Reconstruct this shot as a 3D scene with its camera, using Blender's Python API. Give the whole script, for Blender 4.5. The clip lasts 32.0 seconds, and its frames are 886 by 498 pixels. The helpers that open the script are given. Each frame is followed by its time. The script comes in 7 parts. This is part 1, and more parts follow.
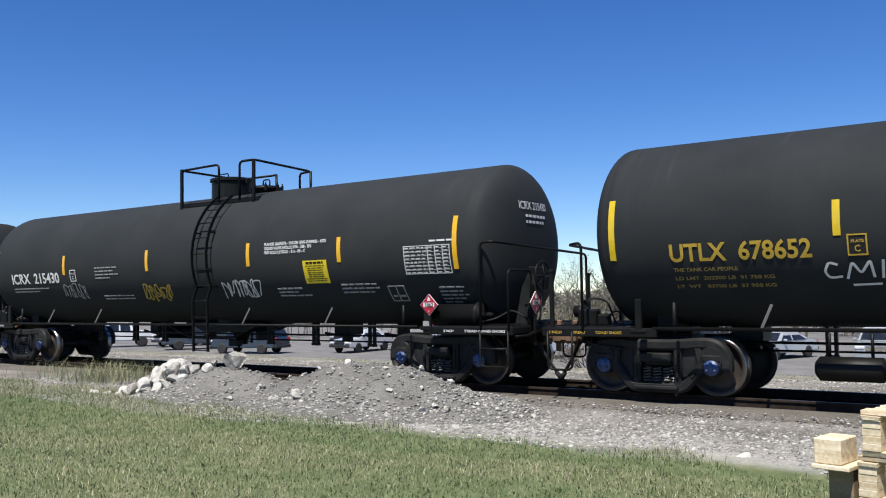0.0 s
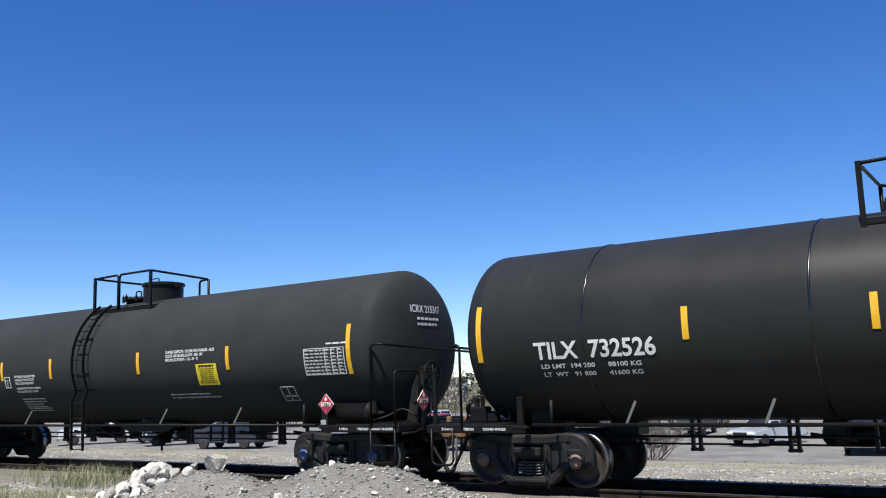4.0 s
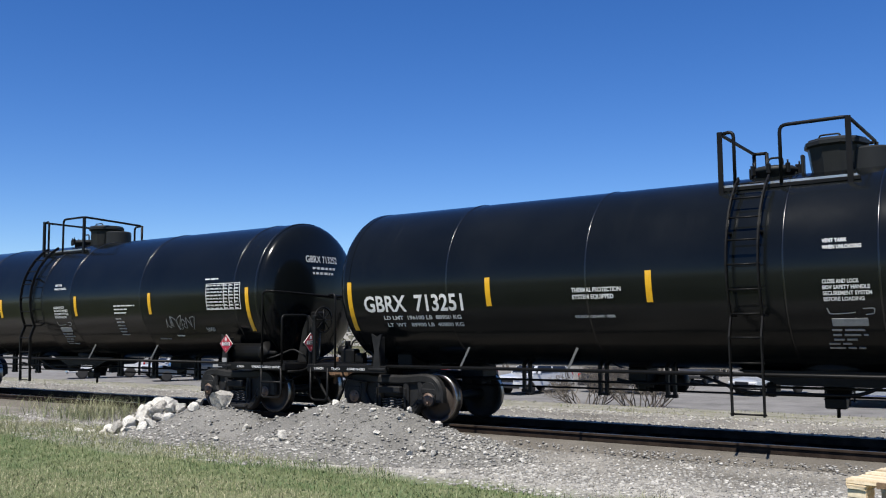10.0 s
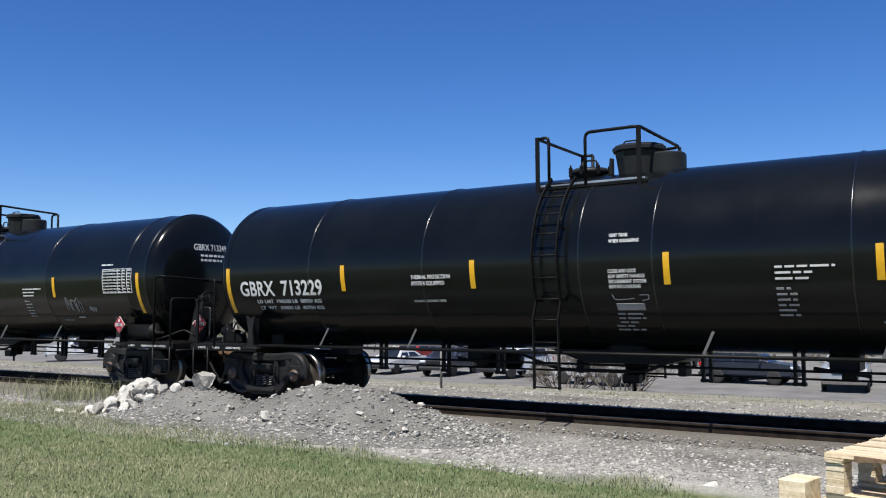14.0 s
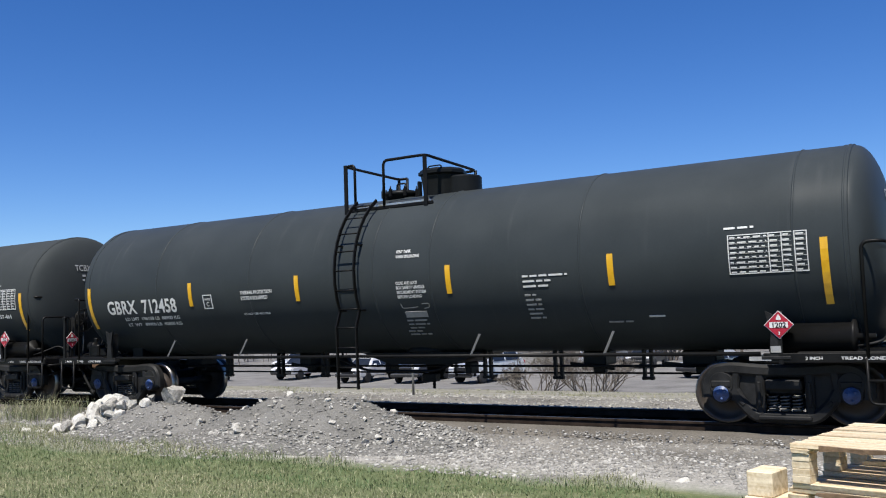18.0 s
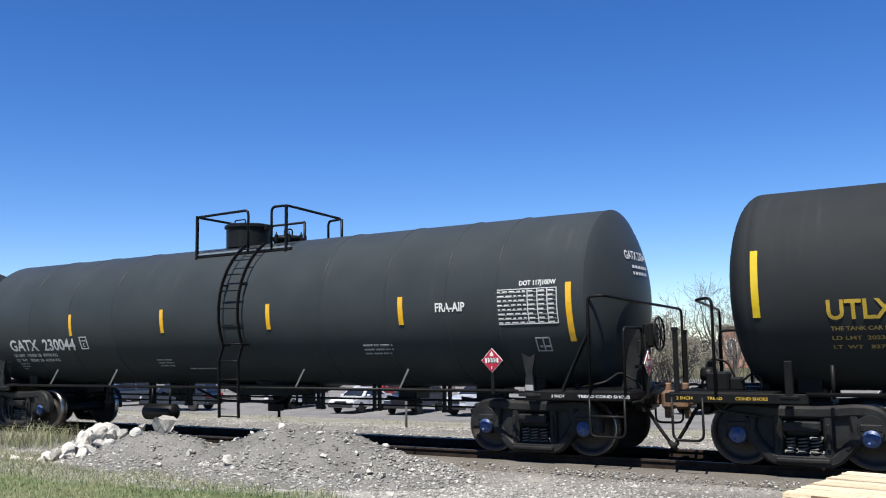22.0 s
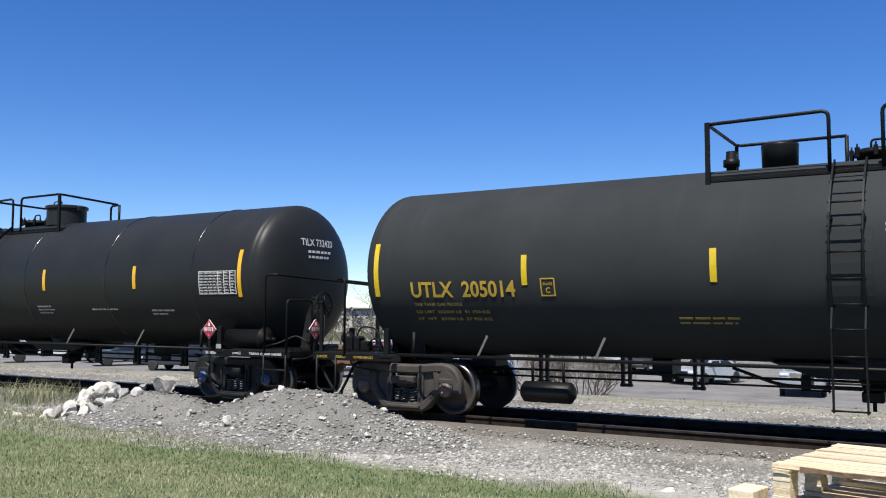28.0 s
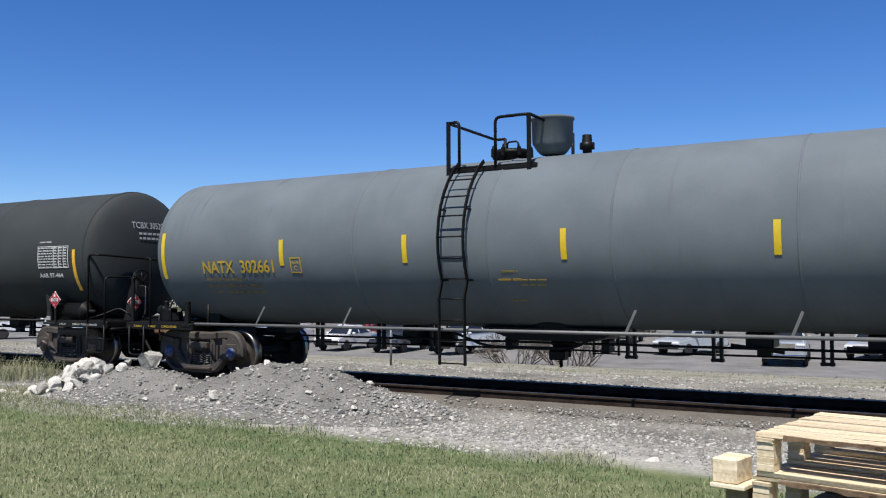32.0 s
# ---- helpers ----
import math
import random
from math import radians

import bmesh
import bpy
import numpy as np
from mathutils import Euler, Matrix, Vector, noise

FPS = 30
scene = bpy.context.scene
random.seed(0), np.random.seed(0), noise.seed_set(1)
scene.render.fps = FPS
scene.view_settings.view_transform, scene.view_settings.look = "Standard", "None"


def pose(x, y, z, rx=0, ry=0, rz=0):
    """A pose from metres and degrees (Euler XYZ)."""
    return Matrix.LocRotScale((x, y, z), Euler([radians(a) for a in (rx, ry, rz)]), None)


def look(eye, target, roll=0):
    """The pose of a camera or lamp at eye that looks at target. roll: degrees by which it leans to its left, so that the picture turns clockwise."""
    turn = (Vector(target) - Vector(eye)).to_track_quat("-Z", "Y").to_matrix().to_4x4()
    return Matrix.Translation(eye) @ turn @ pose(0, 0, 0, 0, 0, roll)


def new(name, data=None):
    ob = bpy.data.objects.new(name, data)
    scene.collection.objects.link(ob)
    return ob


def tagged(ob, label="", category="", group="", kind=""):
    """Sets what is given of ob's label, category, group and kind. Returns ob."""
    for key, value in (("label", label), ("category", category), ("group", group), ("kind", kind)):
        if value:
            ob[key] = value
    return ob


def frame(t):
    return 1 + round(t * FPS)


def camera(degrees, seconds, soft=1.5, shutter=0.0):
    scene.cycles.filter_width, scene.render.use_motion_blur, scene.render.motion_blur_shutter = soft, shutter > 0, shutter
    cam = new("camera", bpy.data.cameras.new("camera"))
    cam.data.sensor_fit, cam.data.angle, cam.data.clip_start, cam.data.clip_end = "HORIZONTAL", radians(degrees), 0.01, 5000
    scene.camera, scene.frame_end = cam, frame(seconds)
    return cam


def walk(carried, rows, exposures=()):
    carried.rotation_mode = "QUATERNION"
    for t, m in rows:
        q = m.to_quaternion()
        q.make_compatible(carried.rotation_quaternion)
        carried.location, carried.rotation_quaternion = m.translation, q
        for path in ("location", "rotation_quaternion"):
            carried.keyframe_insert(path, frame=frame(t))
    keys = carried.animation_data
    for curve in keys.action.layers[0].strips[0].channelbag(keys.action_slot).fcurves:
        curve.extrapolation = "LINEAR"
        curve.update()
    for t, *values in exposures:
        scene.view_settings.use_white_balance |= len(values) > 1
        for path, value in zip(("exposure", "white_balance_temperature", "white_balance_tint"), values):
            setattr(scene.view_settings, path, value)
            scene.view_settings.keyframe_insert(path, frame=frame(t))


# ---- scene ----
cam = camera(52.551, 32.0, soft=1.1)
PATH = [
    (0, 0.003, -0.062, 1.602, 93.048, 0.885, 35.785),
    (0.5, 0.006, -0.065, 1.602, 92.989, 1.147, 35.163),
    (1, 0.004, -0.066, 1.633, 93.055, 1.275, 35.02),
    (1.5, 0.013, -0.062, 1.778, 93.175, 2.322, 34.656),
    (2, 0.013, -0.063, 1.778, 93.67, 2.586, 33.928),
    (2.5, 0.014, -0.064, 1.779, 93.546, 3.064, 33.004),
    (3, 0.021, -0.07, 1.779, 98.013, 2.628, 33.334),
    (3.5, 0.027, -0.075, 1.779, 98.344, 2.156, 34.296),
    (4, 0.031, -0.078, 1.78, 98.535, 1.841, 34.853),
    (4.5, 0.031, -0.079, 1.78, 98.357, 1.455, 35.294),
    (6.5, 0.026, -0.026, 1.779, 95.574, -0.409, 37.258),
    (7, 0.026, -0.026, 1.779, 95.522, -0.402, 36.939),
    (7.5, 0.025, -0.024, 1.779, 95.319, -0.237, 36.966),
    (8, 0.026, -0.026, 1.779, 95.465, -0.111, 36.555),
    (8.5, 0.03, -0.028, 1.779, 95.579, -0.48, 36.483),
    (9, 0.03, -0.028, 1.779, 95.637, -0.505, 36.209),
    (9.5, 0.027, -0.026, 1.779, 95.325, -0.779, 35.635),
    (10, 0.032, -0.03, 1.779, 94.958, 0.512, 35.21),
    (10.5, 0.032, -0.029, 1.779, 95.013, 0.267, 35.136),
    (11, 0.027, -0.026, 1.779, 95.277, 0.417, 35.48),
    (11.5, 0.033, -0.031, 1.779, 95.195, -0.059, 35.298),
    (12, 0.028, -0.053, 1.742, 94.916, -0.039, 34.999),
    (12.5, 0.023, -0.063, 1.735, 95.091, -0.181, 35.02),
    (13, 0.025, -0.067, 1.736, 94.922, -0.364, 34.874),
    (13.5, 0.027, -0.075, 1.725, 94.441, 0.02, 34.559),
    (14, 0.023, -0.078, 1.728, 94.004, 0.223, 34.005),
    (14.5, 0.021, -0.081, 1.727, 94.232, -0.167, 34.198),
    (15, 0.018, -0.087, 1.73, 93.738, -0.431, 34.108),
    (15.5, 0.023, -0.096, 1.724, 93.855, -0.442, 33.593),
    (17.5, 0.039, -0.103, 1.718, 94.575, 1.526, 32.836),
    (18, 0.046, -0.106, 1.717, 94.376, 1.927, 32.113),
    (18.5, 0.042, -0.107, 1.72, 93.699, 1.879, 31.159),
    (19, 0.053, -0.106, 1.738, 94.33, 0.379, 29.858),
    (19.5, 0.068, -0.119, 1.724, 94.685, 1.159, 28.776),
    (20, 0.063, -0.134, 1.718, 94.697, 1.273, 29.477),
    (20.5, 0.058, -0.125, 1.721, 94.659, 1.56, 30.805),
    (21, 0.056, -0.12, 1.736, 94.435, 0.472, 31.121),
    (21.5, 0.061, -0.116, 1.759, 95.522, 0.36, 31.346),
    (22, 0.061, -0.107, 1.78, 96.286, 0.954, 31.784),
    (22.5, 0.064, -0.109, 1.78, 95.444, 0.507, 32.146),
    (23, 0.063, -0.106, 1.783, 95.519, 0.177, 31.867),
    (23.5, 0.07, -0.112, 1.783, 94.945, -0.406, 31.721),
    (24, 0.074, -0.115, 1.784, 94.496, -0.218, 32.161),
    (24.5, 0.087, -0.127, 1.785, 95.065, -0.116, 32.047),
    (25, 0.088, -0.127, 1.785, 97.058, -0.418, 31.355),
    (25.5, 0.094, -0.132, 1.786, 95.766, -0.093, 32.095),
    (26, 0.104, -0.141, 1.787, 95.546, -0.614, 32.804),
    (26.5, 0.107, -0.144, 1.787, 94.961, -0.46, 32.363),
    (28.5, 0.092, -0.131, 1.785, 94.038, 0.153, 31.44),
    (29, 0.093, -0.133, 1.785, 93.945, 0.651, 30.846),
    (29.5, 0.092, -0.131, 1.786, 94.105, 0.92, 30.755),
    (30, 0.092, -0.131, 1.786, 93.697, 0.8, 30.658),
    (30.5, 0.089, -0.129, 1.785, 93.677, -0.003, 31.334),
    (31, 0.092, -0.131, 1.786, 93.498, 0.33, 31.666),
    (31.5, 0.089, -0.129, 1.786, 93.102, 0.186, 31.344),
    (32, 0.082, -0.123, 1.785, 92.435, 0.288, 30.851),
]
STOPS = [(0, 0.63), (2, 0.65), (3, 0.78), (4, 0.80), (5.5, 0.70), (7, 0.62), (12, 0.61), (15, 0.59), (18, 0.60), (19, 0.60), (20, 0.80), (21, 0.71), (22, 0.80), (23, 0.84), (24, 0.76), (25, 0.81), (26, 0.78), (29, 0.71), (30, 0.65), (31, 0.61), (32, 0.57)]
walk(cam, [(t, pose(*p)) for t, *p in PATH], STOPS)

# ---- world, sun ----
SUN = Vector((0.11, -0.455, 0.883)).normalized()
world = bpy.data.worlds.new("world")
scene.world = world
world.use_nodes = True
wn = world.node_tree
sky = wn.nodes.new("ShaderNodeTexSky")
sky.sky_type = "NISHITA"
sky.sun_disc = False
sky.sun_elevation = math.asin(SUN.z)
sky.sun_rotation = math.atan2(SUN.x, SUN.y)
sky.altitude = 1500
sky.air_density, sky.dust_density, sky.ozone_density = 1.0, 0.0, 5.0
tint = wn.nodes.new("ShaderNodeHueSaturation")
tint.inputs["Saturation"].default_value = 1.26
tint.inputs["Hue"].default_value = 0.512
tint.inputs["Value"].default_value = 1.3
wn.links.new(sky.outputs[0], tint.inputs["Color"])
wn.links.new(tint.outputs[0], wn.nodes["Background"].inputs[0])
wn.nodes["Background"].inputs[1].default_value = 0.067
sun = new("sun", bpy.data.lights.new("sun", "SUN"))
sun.data.energy, sun.data.angle, sun.data.color = 5.0, radians(0.53), (1.0, 0.955, 0.88)
sun.matrix_basis = look(SUN * 60, (0, 0, 0))
scene.view_settings.exposure = 0.3


# ---- materials ----
def node_mat(name):
    m = bpy.data.materials.new(name)
    m.use_nodes = True
    nt = m.node_tree
    return m, nt, nt.nodes["Principled BSDF"]


def ramp_node(nt, stops, fac):
    r = nt.nodes.new("ShaderNodeValToRGB")
    e = r.color_ramp.elements
    while len(e) < len(stops):
        e.new(0.5)
    for el, (p, c) in zip(e, stops):
        el.position, el.color = p, (*c, 1)
    nt.links.new(fac, r.inputs[0])
    return r.outputs[0]


def noise_node(nt, scale, detail=4, stretch=(1, 1, 1), rough=0.55, coord="Object"):
    tc = nt.nodes.new("ShaderNodeTexCoord")
    mp = nt.nodes.new("ShaderNodeMapping")
    mp.inputs["Scale"].default_value = stretch
    nz = nt.nodes.new("ShaderNodeTexNoise")
    nz.inputs["Scale"].default_value, nz.inputs["Detail"].default_value, nz.inputs["Roughness"].default_value = scale, detail, rough
    nt.links.new(tc.outputs[coord], mp.inputs[0])
    nt.links.new(mp.outputs[0], nz.inputs[0])
    return nz.outputs[0]


def mix_node(nt, fac, a, b, mode="MIX"):
    m = nt.nodes.new("ShaderNodeMix")
    m.data_type, m.blend_type = "RGBA", mode
    for sock, v in ((m.inputs[0], fac), (m.inputs[6], a), (m.inputs[7], b)):
        if isinstance(v, (int, float)):
            sock.default_value = v
        elif isinstance(v, tuple):
            sock.default_value = (*v, 1)
        else:
            nt.links.new(v, sock)
    return m.outputs[2]


def bump_node(nt, bsdf, height, strength, dist):
    b = nt.nodes.new("ShaderNodeBump")
    b.inputs["Strength"].default_value, b.inputs["Distance"].default_value = strength, dist
    nt.links.new(height, b.inputs["Height"])
    nt.links.new(b.outputs[0], bsdf.inputs["Normal"])


def surface(name, dark, light, rough=0.6, metal=0.0, scale=3.0, fine=60.0, stretch=(1, 1, 1), bump=0.0, dist=0.01, spread=0.12, vary=0.0, coat=0.0, spec=0.5, fine_amt=0.35):
    """A surface whose colour drifts between two tones at two scales, with rough patches and fine relief."""
    m, nt, p = node_mat(name)
    big = noise_node(nt, scale, 5, stretch)
    small = noise_node(nt, fine, 3)
    f = mix_node(nt, fine_amt, big, small)
    col = ramp_node(nt, [(0.34, dark), (0.66, light)], f)
    if vary:
        oi = nt.nodes.new("ShaderNodeObjectInfo")
        hsv = nt.nodes.new("ShaderNodeHueSaturation")
        mr = nt.nodes.new("ShaderNodeMapRange")
        mr.inputs[3].default_value, mr.inputs[4].default_value = 1 - vary, 1 + vary
        nt.links.new(oi.outputs["Random"], mr.inputs[0])
        nt.links.new(mr.outputs[0], hsv.inputs["Value"])
        nt.links.new(col, hsv.inputs["Color"])
        col = hsv.outputs[0]
    nt.links.new(col, p.inputs["Base Color"])
    mr = nt.nodes.new("ShaderNodeMapRange")
    mr.inputs[3].default_value, mr.inputs[4].default_value = max(0.03, rough - spread), min(1, rough + spread)
    nt.links.new(f, mr.inputs[0])
    nt.links.new(mr.outputs[0], p.inputs["Roughness"])
    p.inputs["Metallic"].default_value = metal
    p.inputs["Specular IOR Level"].default_value = spec
    p.inputs["Coat Weight"].default_value = coat
    p.inputs["Coat Roughness"].default_value = 0.06
    if bump:
        bump_node(nt, p, small, bump, dist)
    return m


def tank_paint(name, dark, light, rough, coat=0.0, streak=0.25, spec=0.5, streak_col=(0.12, 0.12, 0.12)):
    """Tank paint: broad fading, thin rain streaks down the sides, a slightly uneven skin."""
    m, nt, p = node_mat(name)
    big = noise_node(nt, 0.9, 5)
    fine = noise_node(nt, 40, 3)
    runs = noise_node(nt, 5.0, 4, (1.6, 0.12, 0.12), 0.6)
    runs2 = noise_node(nt, 0.6, 3)
    col = ramp_node(nt, [(0.32, dark), (0.7, light)], mix_node(nt, 0.25, big, fine))
    thin = ramp_node(nt, [(0.56, (0, 0, 0)), (0.72, (1, 1, 1))], runs)
    patch = ramp_node(nt, [(0.45, (0, 0, 0)), (0.75, (1, 1, 1))], runs2)
    both = mix_node(nt, 1.0, thin, patch, "MULTIPLY")
    amt = nt.nodes.new("ShaderNodeMath")
    amt.operation = "MULTIPLY"
    amt.inputs[1].default_value = streak
    nt.links.new(both, amt.inputs[0])
    col = mix_node(nt, amt.outputs[0], col, streak_col)
    nt.links.new(col, p.inputs["Base Color"])
    mr = nt.nodes.new("ShaderNodeMapRange")
    mr.inputs[3].default_value, mr.inputs[4].default_value = max(0.03, rough - 0.07), rough + 0.1
    nt.links.new(big, mr.inputs[0])
    nt.links.new(mr.outputs[0], p.inputs["Roughness"])
    p.inputs["Coat Weight"].default_value, p.inputs["Coat Roughness"].default_value = coat, 0.08
    p.inputs["Specular IOR Level"].default_value = spec
    bump_node(nt, p, noise_node(nt, 1.4, 2), 0.06, 0.02)
    return m


MATTE = tank_paint("tank_matte_black", (0.02115, 0.02371, 0.02493), (0.0286, 0.03128, 0.03261), 0.55, streak=0.08, spec=0.03)
MATTE_WARM = tank_paint("tank_faded_black", (0.02409, 0.02667, 0.02757), (0.0322, 0.03504, 0.03607), 0.55, streak=0.08, spec=0.03)
SATIN = tank_paint("tank_satin_black", (0.02851, 0.03396, 0.03649), (0.03802, 0.04461, 0.04764), 0.38, streak=0.5, spec=0.07, streak_col=(0.0697, 0.0735, 0.07603))
GLOSS = tank_paint("tank_gloss_black", (0.0033, 0.0042, 0.0046), (0.0058, 0.007, 0.0075), 0.17, coat=0.0, streak=0.02, spec=0.24)
SEMI = tank_paint("tank_semi_gloss_black", (0.0155, 0.0166, 0.0168), (0.0205, 0.0217, 0.022), 0.4, coat=0.0, streak=0.06, spec=0.13)
GREY = tank_paint("tank_grey", (0.094, 0.110, 0.121), (0.127, 0.146, 0.158), 0.5, streak=0.4, streak_col=(0.038, 0.039, 0.038), spec=0.03)
FADED = tank_paint("tank_dull_grey_black", (0.03348, 0.03799, 0.03894), (0.04441, 0.04919, 0.05029), 0.58, streak=0.12, spec=0.03)
BEAD = surface("weld_bead_gloss", (0.0035, 0.0042, 0.0046), (0.006, 0.007, 0.0075), 0.24, scale=5, fine=9, bump=0.35, dist=0.006, spec=0.6, spread=0.06)
STEEL = surface("black_steel", (0.0036, 0.0036, 0.0036), (0.01, 0.00976, 0.00936), 0.45, scale=2, bump=0.15, spec=0.14)
STEEL_GREY = surface("grey_steel", (0.08, 0.084, 0.084), (0.136, 0.136, 0.132), 0.5, scale=2, bump=0.15)
CAST = surface("cast_steel_black", (0.00672, 0.006944, 0.007168), (0.02464, 0.02464, 0.02464), 0.5, scale=4, bump=0.4, dist=0.006, spec=0.14)
CAST_RUST = surface("cast_steel_brown", (0.0176, 0.014, 0.012), (0.056, 0.0456, 0.0376), 0.75, scale=4, bump=0.4, dist=0.006)
WHEEL = surface("wheel_steel", (0.0112, 0.0088, 0.0072), (0.048, 0.0368, 0.0304), 0.6, metal=0.1, scale=3, bump=0.2, dist=0.004)
TREAD = surface("wheel_tread", (0.19, 0.1824, 0.1748), (0.3192, 0.3116, 0.2964), 0.3, metal=1.0, scale=8)
CAP_BLUE = surface("bearing_cap_blue", (0.0144, 0.028, 0.088), (0.044, 0.088, 0.216), 0.45, scale=20)
CAP_RUST = surface("bearing_cap_rust", (0.056, 0.036, 0.024), (0.16, 0.104, 0.072), 0.6, scale=12)
RUST = surface("rust_coupler", (0.072, 0.0416, 0.024), (0.2, 0.116, 0.064), 0.8, scale=6, bump=0.3)
SPRING = surface("spring_steel", (0.024, 0.024, 0.024), (0.112, 0.1088, 0.1024), 0.45, metal=0.4, scale=25)
RUBBER = surface("rubber", (0.00456, 0.00456, 0.00456), (0.01216, 0.01216, 0.01216), 0.7, spec=0.2)
WHITE = surface("white_lettering", (0.496, 0.496, 0.48), (0.64, 0.64, 0.624), 0.5, scale=6, fine_amt=0.6)
WHITE_WORN = surface("worn_white_lettering", (0.272, 0.272, 0.264), (0.432, 0.432, 0.42), 0.6, scale=6, fine_amt=0.6)
WHITE_DIM = surface("dusty_white_lettering", (0.192, 0.192, 0.188), (0.336, 0.336, 0.328), 0.6, scale=6)
YELLOW = surface("yellow_lettering", (0.32, 0.208, 0.016), (0.44, 0.296, 0.036), 0.5, scale=6, fine_amt=0.6)
YELLOW_DIM = surface("dusty_yellow_lettering", (0.16, 0.112, 0.024), (0.256, 0.184, 0.048), 0.6, scale=6)
TAPE = surface("reflective_yellow", (0.576, 0.296, 0.008), (0.688, 0.384, 0.016), 0.3, scale=9, coat=0.4)
TAPE_PALE = surface("pale_reflective_yellow", (0.48, 0.335, 0.008), (0.58, 0.41, 0.016), 0.3, scale=9, coat=0.3)
SIGN_YELLOW = surface("sign_yellow", (0.6, 0.44, 0.008), (0.68, 0.52, 0.024), 0.45, scale=4)
DOME = tank_paint("valve_housing_black", (0.0055, 0.0062, 0.0064), (0.0125, 0.0135, 0.0138), 0.4, streak=0.3, spec=0.1, streak_col=(0.03, 0.031, 0.031))
REPAINT = tank_paint("grey_primer", (0.03206, 0.03442, 0.03536), (0.04149, 0.04385, 0.04479), 0.6, streak=0.05, spec=0.03)
RED = surface("placard_red", (0.256, 0.0064, 0.02), (0.368, 0.012, 0.032), 0.45, scale=8)
ALU = surface("bare_aluminium", (0.4, 0.4, 0.384), (0.6, 0.6, 0.584), 0.35, metal=0.8, scale=5)


# ---- geometry helpers ----
MESHES = {}


def part(name, bm, material, parent, label="", at=None):
    """One mesh object under a thing or a part. bm is a bmesh (used up) or a mesh that is shared."""
    if isinstance(bm, bmesh.types.BMesh):
        me = bpy.data.meshes.new(name)
        bm.to_mesh(me)
        bm.free()
    else:
        me = bm
    if material is not None and not me.materials:
        me.materials.append(material)
    ob = new(name, me)
    ob.parent = parent
    if at is not None:
        ob.matrix_basis = at
    if label:
        tagged(ob, label)
    return ob


def shared(key, build):
    """The mesh of that key, built once; build returns (bmesh, material)."""
    if key not in MESHES:
        bm, material = build()
        me = bpy.data.meshes.new(str(key[0]))
        bm.to_mesh(me)
        bm.free()
        me.materials.append(material)
        MESHES[key] = me
    return MESHES[key]


def box(bm, c, s, rot=None, bevel=0.0):
    r = bmesh.ops.create_cube(bm, size=1)["verts"]
    bmesh.ops.scale(bm, vec=s, verts=r)
    if bevel:
        edges = list({e for v in r for e in v.link_edges})
        r = list({v for f in bmesh.ops.bevel(bm, geom=edges, offset=bevel, segments=1, affect="EDGES", clamp_overlap=True)["faces"] for v in f.verts} | {v for v in r if v.is_valid})
    if rot is not None:
        bmesh.ops.transform(bm, matrix=rot.to_4x4(), verts=r)
    bmesh.ops.translate(bm, vec=c, verts=r)
    return r


def smooth(bm, angle=0.7):
    for f in bm.faces:
        f.smooth = True
    for e in bm.edges:
        if len(e.link_faces) == 2 and e.calc_face_angle(0) > angle:
            e.smooth = False
    return bm


def tube(bm, pts, r, seg=8, closed=False, caps=True):
    """A round pipe along the points."""
    pts = [Vector(p) for p in pts]
    n = len(pts)
    rings, side = [], None
    for i, p in enumerate(pts):
        a = pts[(i - 1) % n] if (i or closed) else p
        b = pts[(i + 1) % n] if (i < n - 1 or closed) else p
        d = (b - a).normalized()
        if side is None:
            side = d.orthogonal().normalized()
        side = (side - d * side.dot(d)).normalized()
        up = d.cross(side)
        rings.append([bm.verts.new(p + (side * math.cos(q) + up * math.sin(q)) * r) for q in (2 * math.pi * k / seg for k in range(seg))])
    for i in range(n if closed else n - 1):
        a, b = rings[i], rings[(i + 1) % n]
        for k in range(seg):
            f = bm.faces.new((a[k], a[(k + 1) % seg], b[(k + 1) % seg], b[k]))
            f.smooth = True
    if caps and not closed:
        bm.faces.new(rings[0][::-1])
        bm.faces.new(rings[-1])


def bend(pts, r=0.12, n=4):
    """The polyline with its corners rounded."""
    pts = [Vector(p) for p in pts]
    out = [pts[0]]
    for a, b, c in zip(pts, pts[1:], pts[2:]):
        u, v = (a - b), (c - b)
        k = min(r, u.length * 0.45, v.length * 0.45)
        p, q = b + u.normalized() * k, b + v.normalized() * k
        for i in range(n + 1):
            s = i / n
            out.append(p * (1 - s) ** 2 + b * 2 * s * (1 - s) + q * s * s)
    return out + [pts[-1]]


def lathe(bm, prof, axis="y", seg=32, at=(0, 0, 0), sharp=()):
    """A body of revolution: prof holds (along, radius)."""
    rings = []
    for a, r in prof:
        ring = []
        for k in range(seg):
            q = 2 * math.pi * k / seg
            c, s = r * math.cos(q), r * math.sin(q)
            v = {"x": (a, c, s), "y": (s, a, c), "z": (c, s, a)}[axis]
            ring.append(bm.verts.new(Vector(v) + Vector(at)))
        rings.append(ring)
    for a, b in zip(rings, rings[1:]):
        for k in range(seg):
            f = bm.faces.new((a[k], a[(k + 1) % seg], b[(k + 1) % seg], b[k]))
            f.smooth = True
    if prof[0][1] > 1e-4:
        bm.faces.new(rings[0][::-1])
    if prof[-1][1] > 1e-4:
        bm.faces.new(rings[-1])
    return rings


